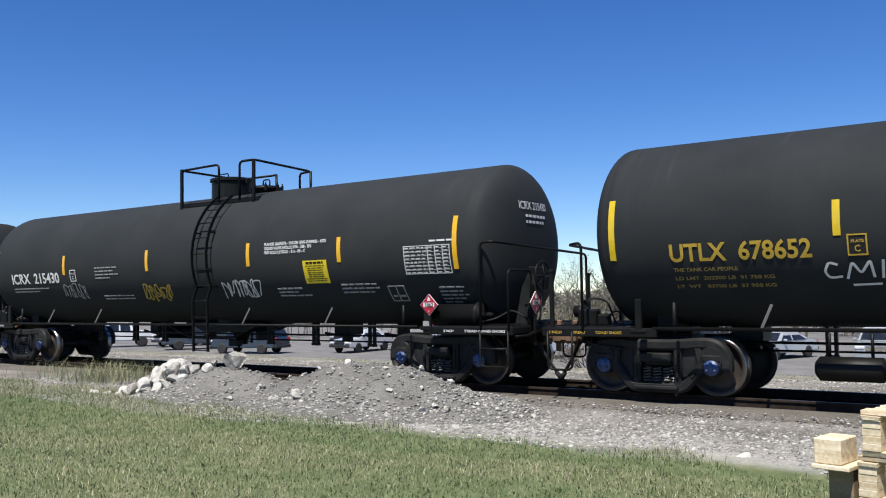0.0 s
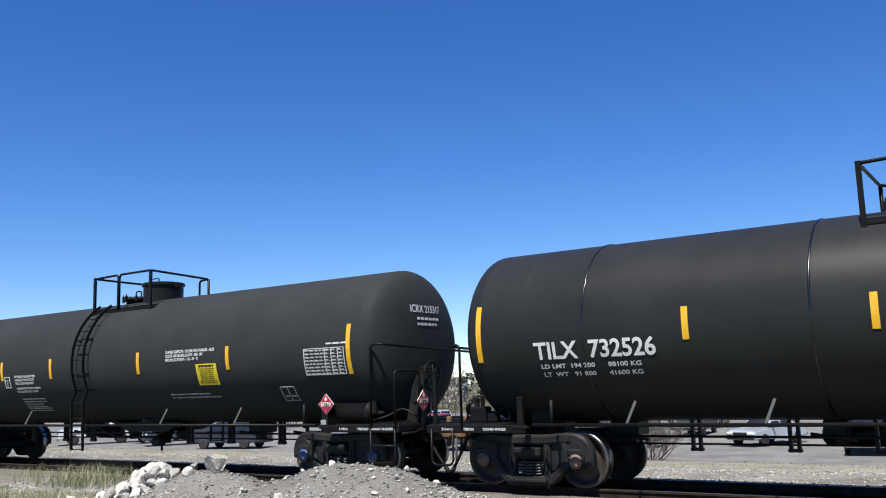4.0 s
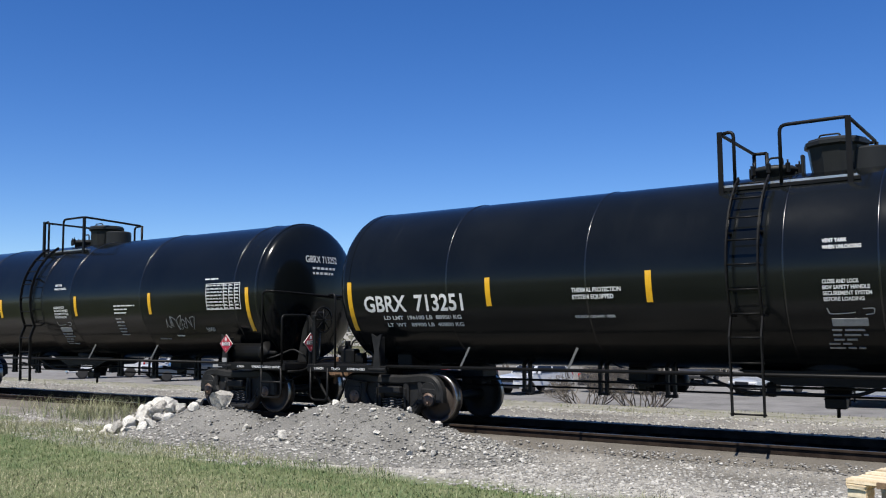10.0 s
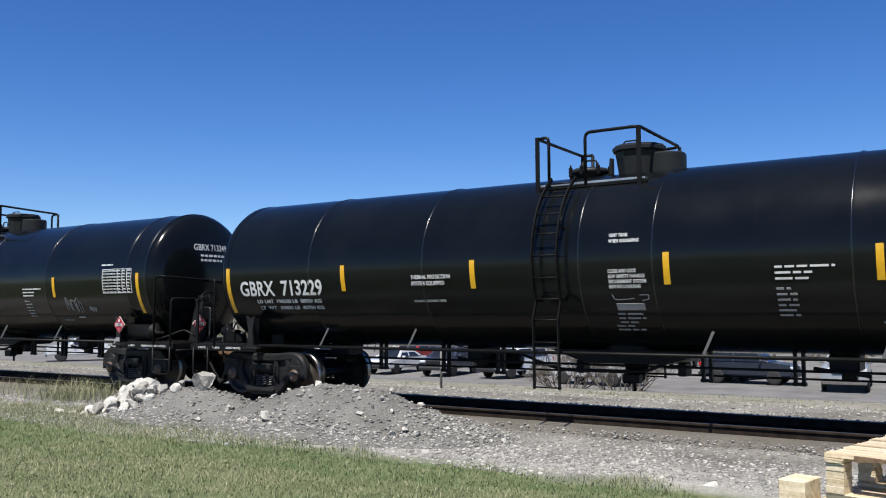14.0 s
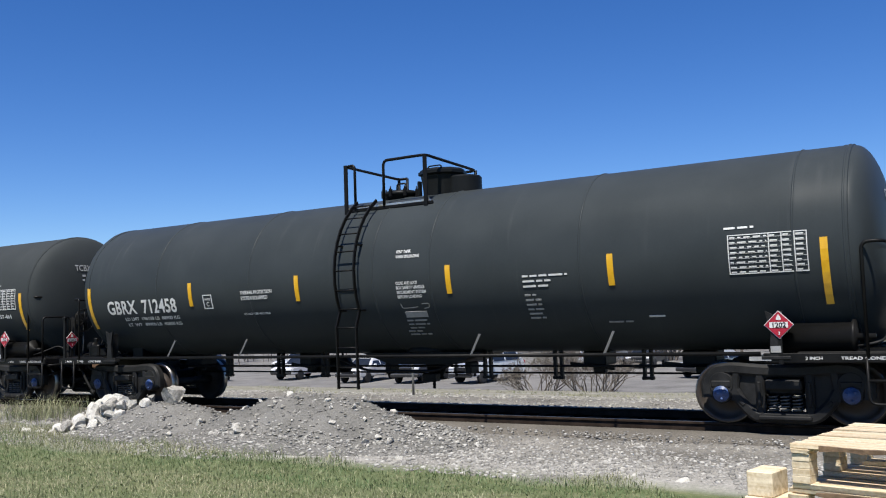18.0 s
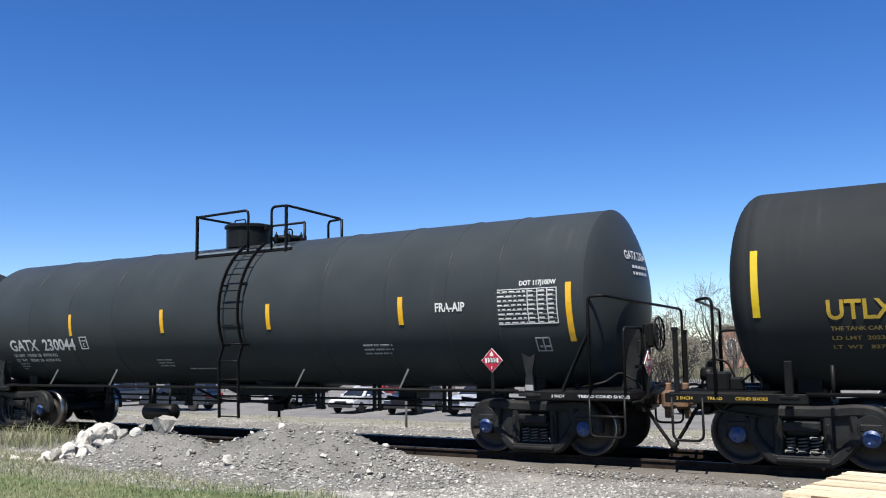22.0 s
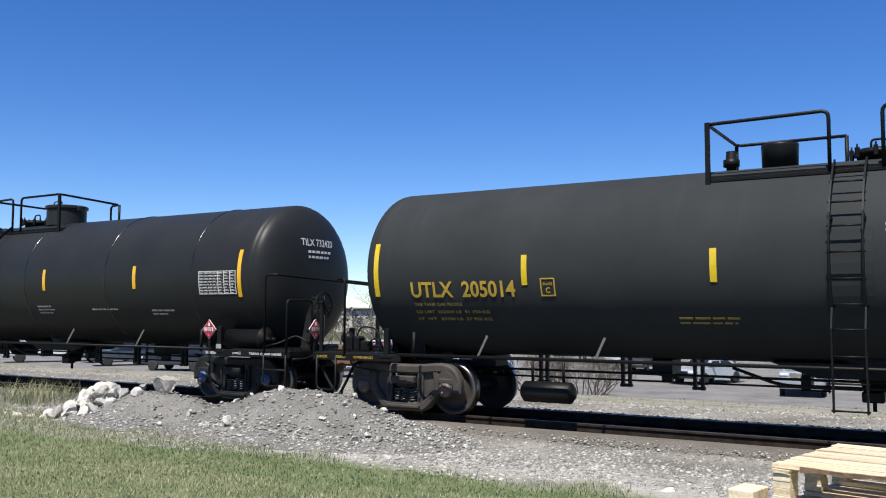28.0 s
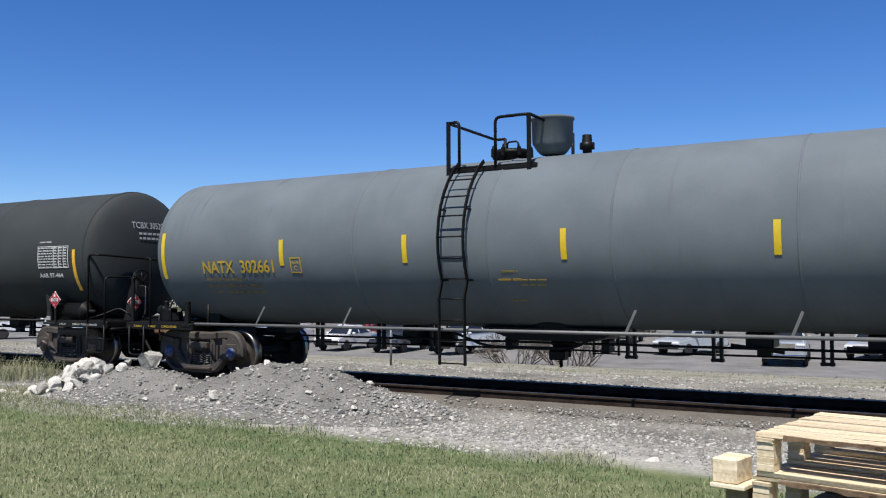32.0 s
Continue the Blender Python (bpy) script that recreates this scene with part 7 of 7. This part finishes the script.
def yellow_marked(mark, **kw):
    d = dict(paint=MATTE, head="round", ink=YELLOW, mark=mark, mark_at=(-6.63, 2.07, -18.7, 0.27), limits=[("THE TANK CAR PEOPLE", 0.04, 1.25), ("LD LMT  202300 LB  91 750 KG", 0.04, 1.9), ("LT  WT   83700 LB  37 950 KG", 0.04, 1.9)],
             ladder=(0.03, 0.47), plat=(-1.74, 1.65), gap=(0.03, 0.68), domes=[("drum", -0.55, 3.98, MATTE), ("manway", 0.55, 4.02, STEEL)],
             strips=(1.3, 1.2), mid_strips=(-4.22, -1.3, 1.40, 4.35), panel=(6.39, 7.45, -19.1, 0.9), ends=(-7.55, 7.54), placard=(7.06, 1.44, "1863"), plate=(-4.1, -19.0), seams=(), fillet=1,
             reservoir=(-4.2, -1.0, 0.5),
             blocks=[([0.9, 0.85], -1.9, -33, YELLOW_DIM), ([0.5, 0.4], 1.8, -26, YELLOW_DIM), ([0.45], 6.4, 4.5, YELLOW), ([1.1, 1.0], 6.4, -24, YELLOW_DIM)],
             extras=[sign(3.25, 4.02, -10.1, 3.6), framed(5.62, -38, 0.4, 0.36, WHITE)], label="matte black tank car with yellow lettering")
    d.update(kw)
    return d


def lessor(mark, **kw):
    d = dict(paint=SATIN, head="sharp", ink=WHITE, mark=mark, mark_at=(-6.87, 2.22, -29.0, 0.30), limits=[("LD LMT  194200 LB  88050 KG", 0.05, 2.0), ("LT  WT   91800 LB  41650 KG", 0.05, 2.0)],
             ladder=(0.58, 1.05), plat=(-0.89, 1.85), gap=(0.5, 1.15), alu=1, domes=[("drum", -0.3, 4.06, SATIN), ("manway", 1.1, 4.0, STEEL)],
             strips=(-12.5, -4.4), mid_strips=(-4.66, -1.44, 1.66, 4.79), panel=(6.86, 7.96, -14.4, 8.6), ends=(-7.92, 8.08), placard=(6.5, 1.56, "1202"), plate=(-4.2, -26.8), seams=(-6.2, -4.7, -3.2, 2.8, 4.3, 5.6, 6.6), brace=1, tail=0.24, no_cylinder=1, reservoir=(-2.0, -1.0, 0.5),
             writing=[("FRA-AIP", 5.49, -2.8, 0.6, 0.15), ("DOT 117J100W", 7.2, 10.5, 0.66, 0.08)],
             blocks=[([0.95], 2.3, -30, WHITE_DIM), ([0.65, 0.65, 0.6], 3.75, -28, WHITE_DIM), ([1.75, 0.4], 4.85, -26, WHITE_DIM), ([0.4, 0.35, 0.3], -6.5, -45, WHITE_DIM)],
             extras=[framed(7.25, -35, 0.26, 0.26, WHITE_DIM)], label="satin black tank car with white lettering")
    d.update(kw)
    return d


def plain_white(mark, **kw):
    d = dict(paint=SEMI, head="round", ink=WHITE, mark=mark, mark_at=(-6.82, 2.1, -17.0, 0.28), limits=[("LD LMT  194 200      88100 KG", 0.08, 1.75), ("LT  WT   91 800      41600 KG", 0.1, 1.73)],
             ladder=(-1.35, -0.88), plat=(-1.75, 1.1), gap=(-0.9, -0.55), domes=[("drum", 0.05, 4.04, SEMI), ("manway", -1.2, 4.02, STEEL)],
             strips=(0.8, -0.3), mid_strips=(-4.23, -1.63, 1.4, 4.6), panel=(6.6, 7.65, -15, 3), ends=(-7.88, 7.75), placard=(6.9, 1.46, "1202"), seams=(-6.0, -2.5, 0.6, 3.6, 6.4), cap=CAP_RUST,
             blocks=[([0.5, 0.6, 0.5], 1.0, -24, WHITE_DIM), ([0.9], 3.0, -27, WHITE_DIM), ([0.7, 0.5], 5.0, -28, WHITE_DIM)], extras=[], label="black tank car with broad white lettering")
    d.update(kw)
    return d


def dull_white(mark, **kw):
    d = new_black(mark)
    d.update(paint=FADED, mark_at=(-7.4, 2.62, -20.2, 0.27), ink=WHITE_WORN, limits=[("LD LMT  196000 LB  88900 KG", 0.75, 1.8), ("LT  WT   90000 LB  40800 KG", 0.75, 1.8)], plate=(-4.12, -20), cap=CAP_BLUE,
             domes=[("twin", 1.0, 4.02, FADED), ("manway", -0.1, 4.02, STEEL)], ladder=(-0.43, 0.02), plat=(-0.56, 1.38), gap=(-0.36, 0.26), seams=(-3.0, 2.6, 4.6), panel=(6.81, 7.9, -11.4, 7.6), strips=(-15.0, -6.5),
             mid_strips=(-4.5, -1.6, 1.85, 4.88), ends=(-7.72, 8.1), placard=(7.4, 1.54, "1202"), writing=[("AAR ST-464", 6.82, -19.6, 0.84, 0.1)],
             blocks=[([0.85, 0.8], -2.9, -9, WHITE_DIM), ([0.85, 0.5, 0.5], 3.3, -9, WHITE_DIM), ([0.65], 3.4, -27, WHITE_DIM), ([0.42], 6.85, 12, WHITE_DIM), ([0.3], 5.9, -40, WHITE_DIM), ([0.3, 0.3], -0.3, 47, WHITE_DIM)],
             steel=STEEL, alu=0, label="faded grey-black tank car with pale lettering")
    d.update(kw)
    return d


def satin_white(mark, **kw):
    d = new_black(mark)
    d.update(paint=SATIN, cap=CAP_BLUE, mark_at=(-7.2, 2.24, -20.5, 0.30), plate=(-4.14, -19.6), limits=[("LD LMT  196100 LB  88900 KG", 0.5, 1.75), ("LT  WT   89900 LB  40800 KG", 0.53, 1.72)], label="satin black tank car with white lettering and rain streaks",
             domes=[("twin", 0.88, 4.03, SATIN), ("manway", -0.1, 4.02, SATIN)], mid_strips=(-4.5, -1.57, 1.85, 4.8))
    d.update(kw)
    return d


CARS = [
    old_white("ICRX 215428"),
    old_white("ICRX 215430", extras=[sign(4.1, 4.75, -25.5, -7.5), framed(6.15, -43, 0.4, 0.36, WHITE_DIM), tag_strokes(4, 1.5, -38, 1.3, 0.55, WHITE, 0.014, 9), tag_strokes(5, -1.4, -40, 1.3, 0.5, YELLOW, 0.016, 9), tag_strokes(6, -4.7, -36, 1.2, 0.5, WHITE_DIM, 0.012, 9)]),
    yellow_marked("UTLX 678652", tail=0.65, extras=[sign(3.25, 4.02, -10.1, 3.6), framed(5.62, -38, 0.4, 0.36, WHITE), cmk, roof_patches]),
    old_white("ICRX 215317", ends=(-7.64, 7.86), mark_at=(-6.55, 2.13, -21.2, 0.28), limits=[("LD LMT  201000 LB  91150 KG", 0.0, 1.6), ("LT  WT   85000 LB  38550 KG", 0.0, 1.6)], plate=(-4.14, -20.8), strips=(-3.0, -4.0), writing=[("EXTERIOR HEATER PIPES", -3.64, -10.8, 0.95, 0.06), ("NO INLET OR OUTLET", -3.64, -14.2, 0.88, 0.06), ("PIPE CAPS REQUIRED", -3.64, -17.6, 0.85, 0.06), ("MAXIMUM OPERATING PRESSURE", -3.66, -22.6, 1.1, 0.055), ("FOR HEATER COILS 100 PSI", -3.66, -26.0, 0.95, 0.055)] + gasket_notes(2.5, 2.6), blocks=[([1.0, 1.05, 0.8, 0.9], -3.6, -33, WHITE_DIM), ([1.0, 1.0], -3.6, -45, WHITE_DIM), ([1.3, 1.6], 2.4, -33, WHITE_DIM), ([0.55], 7.3, 2.5, WHITE)], ladder=(-0.84, -0.38), plat=(-1.1, 1.2), gap=(-0.15, -0.1), domes=[("drum", 0.45, 4.0, MATTE_WARM), ("manway", -0.55, 4.02, STEEL)], mid_strips=(-4.24, -2.0, 1.5, 4.5), extras=[sign(3.5, 4.15, -25.5, -7.5), framed(5.85, -43, 0.4, 0.36, WHITE_DIM)]),
    plain_white("TILX 732526", extras=[sign(1.9, 2.5, -42, -24)], label="black tank car with white lettering and a crooked yellow sign"),
    new_black("GBRX 713253", tag=[tag_strokes(11, 5.0, -36, 1.1, 0.5)]),
    dict(new_black("GBRX 713252", tag=[tag_strokes(12, 5.05, -33, 1.15, 0.42), tag_strokes(22, 6.4, -34, 0.3, 0.12)]), limits=[("LD LMT  196000 LB  88900 KG", 0.42, 1.75), ("LT  WT   90000 LB  40800 KG", 0.46, 1.72)]),
    dict(new_black("GBRX 713251", tag=[tag_strokes(13, 5.05, -33, 0.5, 0.42)]), limits=[("LD LMT  196100 LB  88950 KG", 0.42, 1.75), ("LT  WT   89900 LB  40800 KG", 0.46, 1.72)]),
    new_black("GBRX 713249", tag=[tag_strokes(14, 5.0, -33, 0.7, 0.45), tag_strokes(24, 5.9, -32, 0.3, 0.15)]),
    new_black("GBRX 713229", tag=[tag_strokes(15, 4.9, -34, 0.7, 0.4), tag_strokes(25, 5.7, -32, 0.3, 0.15)]),
    dull_white("TCBX 305220", extras=[tag_strokes(16, 5.0, -38, 0.6, 0.3)], ladder=(0.25, 0.7), plat=(-1.0, 1.9), gap=(0.2, 0.9), domes=[("drum", -0.4, 4.02, FADED), ("manway", 1.2, 4.02, STEEL)]),
    satin_white("GBRX 712458"),
    lessor("GATX 232324"),
    lessor("GATX 230044", limits=[("LD LMT  193500 LB  87750 KG", 0.0, 1.7), ("LT  WT   92500 LB  41950 KG", 0.0, 1.7)], mark_at=(-6.94, 2.49, -27.0, 0.28), plate=(-4.26, -26.7), strips=(-10.0, -5.0), mid_strips=(-4.52, -1.45, 1.57, 4.7), panel=(6.62, 7.72, -16.4, 5.6), writing=[("FRA-AIP", 5.42, -6.5, 0.6, 0.15), ("DOT 117J100W", 7.05, 7.5, 0.66, 0.08)], ends=(-7.95, 7.92), ladder=(0.4, 0.92), plat=(-1.06, 1.58), gap=(0.45, 1.1), blocks=[([0.47, 0.47, 0.47], -1.93, -38, WHITE_DIM), ([0.84], -1.09, -48, WHITE_DIM), ([0.35, 0.3, 0.2], -6.9, -41, WHITE_DIM), ([0.65, 0.65, 0.6], 3.75, -28, WHITE_DIM)], domes=[("drum", -0.4, 4.04, SATIN), ("manway", 0.75, 4.0, STEEL)]),
    yellow_marked("UTLX 676342", tail=0.64, ladder=(0.28, 0.73), plat=(-0.93, 2.16), gap=(0.3, 0.95), domes=[("drum", 1.13, 4.0, MATTE), ("manway", 0.0, 4.02, STEEL)], ends=(-7.54, 7.4), mid_strips=(-4.38, -1.42, 1.46, 4.18), panel=(6.25, 7.31, -19.1, 0.9), placard=(6.82, 1.44, "1863"), extras=[sign(2.13, 2.85, -16.8, -0.6), framed(5.45, -38, 0.4, 0.36, WHITE)]),
    satin_white("GBRX 712460", paint=SATIN, mark_at=(-7.38, 2.32, -18.0, 0.29), plate=(-4.38, -17.9), limits=[("LD LMT  196000 LB  88900 KG", 0.46, 1.8), ("LT  WT   90000 LB  40800 KG", 0.46, 1.8)], ends=(-7.86, 7.78), mid_strips=(-4.71, -1.8, 1.65, 4.6), panel=(6.48, 7.57, -14.0, 6.4), writing=thermal_notes(2.2, -11.2) + [("VENT TANK", -1.45, 12.0, 0.34, 0.055), ("WHEN UNLOADING", -1.45, 8.4, 0.5, 0.055)], blocks=[([0.6, 0.4], -4.6, -33, WHITE_DIM), ([0.5, 0.45], -1.3, -42, WHITE_DIM), ([0.76, 0.5, 0.45], 3.28, -9.5, WHITE), ([0.2, 0.24, 0.24, 0.24, 0.24, 0.24], 3.28, -21, WHITE_DIM), ([0.42], 6.5, 11.5, WHITE)], extras=[repaint, pale_tag], ladder=(0.34, 0.76), plat=(-0.87, 1.12), gap=(0.33, 0.88), domes=[("twin", -0.45, 4.03, SATIN), ("manway", 0.6, 4.02, SATIN)]),
    plain_white("TILX 732420", plate=(-4.6, -9.6), cap=CAP_BLUE, limits=[("LD LMT  194300 LB  88100 KG", 0.08, 1.75), ("LT  WT    91700 LB  41600 KG", 0.1, 1.73)], label="black tank car with broad white lettering"),
    yellow_marked("UTLX 205014", cast=CAST_RUST, cap=CAP_RUST, paint=MATTE_WARM, ladder=(0.27, 0.69), plat=(-1.53, 1.65), gap=(0.2, 0.9), domes=[("small", -0.65, 4.05, MATTE_WARM), ("manway", 0.75, 4.02, STEEL), ("valve", -1.4, 4.05, STEEL)], ends=(-7.35, 7.45), tail=0.65, panel=(6.12, 7.17, -19.1, 1.2), mid_strips=(-4.38, -1.32, 1.42, 4.44), strips=(0, -2.5),
                  writing=[], extras=[sign(4.27, 4.98, -31.5, -19.7), framed(5.32, -33, 0.38, 0.28, WHITE_DIM)], blocks=[([0.5, 0.4], 0.95, 17, WHITE), ([0.9, 0.85], -1.9, -33, YELLOW_DIM), ([0.45], 6.4, 4.5, YELLOW)], label="worn black tank car with yellow lettering and brown trucks"),
    dull_white("TCBX 305203", cap=CAP_RUST, cast=CAST_RUST, mark_at=(-7.3, 2.68, -16.8, 0.27), plate=(-4.06, -17.6), strips=(-14.2, -6.1), ends=(-7.6, 8.1), mid_strips=(-4.37, -1.45, 2.0, 4.95), limits=[("LD LMT  195800 LB  88800 KG", 0.74, 1.86), ("LT  WT   90200 LB  40900 KG", 0.72, 1.88)], writing=thermal_notes(-2.8, -8.6) + loading_notes(0.63, 14.6) + [("AAR ST-464", 6.82, -19.6, 0.84, 0.1)], blocks=[([0.42, 0.5], -1.0, 44.5, WHITE_DIM), ([0.5, 0.45], -3.0, -43, WHITE_DIM), ([0.85, 0.5, 0.5], 3.58, -8.5, WHITE_DIM), ([0.65], 3.6, -16, WHITE_DIM), ([0.42], 6.85, 12, WHITE_DIM)], extras=[loop_graffiti, sign(0.55, 1.2, -46, -22)], label="faded grey-black tank car with white graffiti loops"),
    yellow_marked("NATX 302661", paint=GREY, cast=CAST_RUST, light_rail=1, ladder=(-0.99, -0.5), plat=(-1.21, 0.45), gap=(-1.0, -0.28), fillet=0,
                  domes=[("bowl", 0.4, 4.12, GREY), ("manway", -0.4, 4.05, STEEL), ("valve", 1.05, 4.06, STEEL)], strips=(-4.2, -4.2), mid_strips=(-4.58, -1.77, 1.23, 4.45), seams=(-3.0, -0.2, 2.0, 4.75),
                  ends=(-7.8, 7.7), mark_at=(-6.7, 1.9, -18.2, 0.25), plate=(-4.38, -19.3), outlet=0.56, reservoir=(-2.4, 0.55, 0.80), blocks=[([0.3], 0.08, -20, YELLOW_DIM), ([0.42], 0.0, -25.5, YELLOW), ([0.5, 0.45], 0.4, -26, YELLOW_DIM), ([0.3], 0.15, -41, YELLOW_DIM), ([0.45], 6.4, 4.5, YELLOW)], extras=[], label="light grey tank car with worn yellow lettering"),
    old_white("ICRX 215400", paint=MATTE, label="dull black tank car at the end of the block"),
]
TRUCKS = (14.35, 14.35, 14.1, 14.33, 14.51, 14.6, 14.24, 14.26, 14.51, 14.35, 14.33, 14.33, 14.41, 14.07, 14.19, 14.19, 14.45, 14.07, 14.7, 14.35, 14.35)
FRONT = (-43.61, -25.06, -6.49, 11.79, 30.39, 49.08, 67.94, 86.45, 104.85, 123.59, 142.14, 160.67, 179.15, 197.9, 216.15, 234.51, 252.91, 271.59, 289.86, 308.83, 327.39)
TRAIN = []
for spec, length, front in zip(CARS, TRUCKS, FRONT):
    spec["L"] = length
    car, axles = tank_car(spec)
    TRAIN.append((car, axles, front + (length + AXLE) / 2))


def gone(t):
    """How far the train has rolled after t seconds; it gathers speed a little."""
    return 9.686 * t + 0.02521 * t * t / 2 + 0.0001465 * t ** 3 / 6


SLIP = [(0, 0), (8, 0), (9, -0.08), (10, 0.12), (11, 0.04), (12, 0.1), (14, 0.05), (18, -0.05), (21, 0), (28, 0), (29, -0.16), (30, 0.03), (31, 0), (32, 0)]


def motions():
    steps = [k / 20 for k in range(641)]
    coarse = [k * 0.5 for k in range(65)]
    for thing, wheels, r, path in DRIVEN:
        ts, xs, ys, turns = (np.array(q, float) for q in zip(*path))
        fine = np.concatenate([[0.0], np.arange(ts[1], ts[-2], 0.07), [ts[-2], 32.0]])
        px, py, pa = np.interp(fine, ts, xs), np.interp(fine, ts, ys), np.interp(fine, ts, turns)
        run = np.concatenate([[0], np.cumsum(np.hypot(np.diff(px), np.diff(py)))])
        walk(thing, [(float(t), pose(float(x), float(y), float(ground_z(x, y)), 0, 0, float(a))) for t, x, y, a in zip(fine, px, py, pa)])
        for w in wheels:
            c = w.location.copy()
            walk(w, [(float(t), Matrix.Translation(c) @ Matrix.Rotation(-float(s) / r, 4, "Y")) for t, s in zip(fine, run)])
    for car, axles, mid in TRAIN:
        walk(car, [(t, pose(mid - gone(t) + float(np.interp(t, *zip(*SLIP))), TY, 0)) for t in coarse])
        for ws in axles:
            c = ws.location.copy()
            walk(ws, [(t, Matrix.Translation(c) @ Matrix.Rotation(-gone(t) / WHEEL_R, 4, "Y")) for t in steps])


motions()
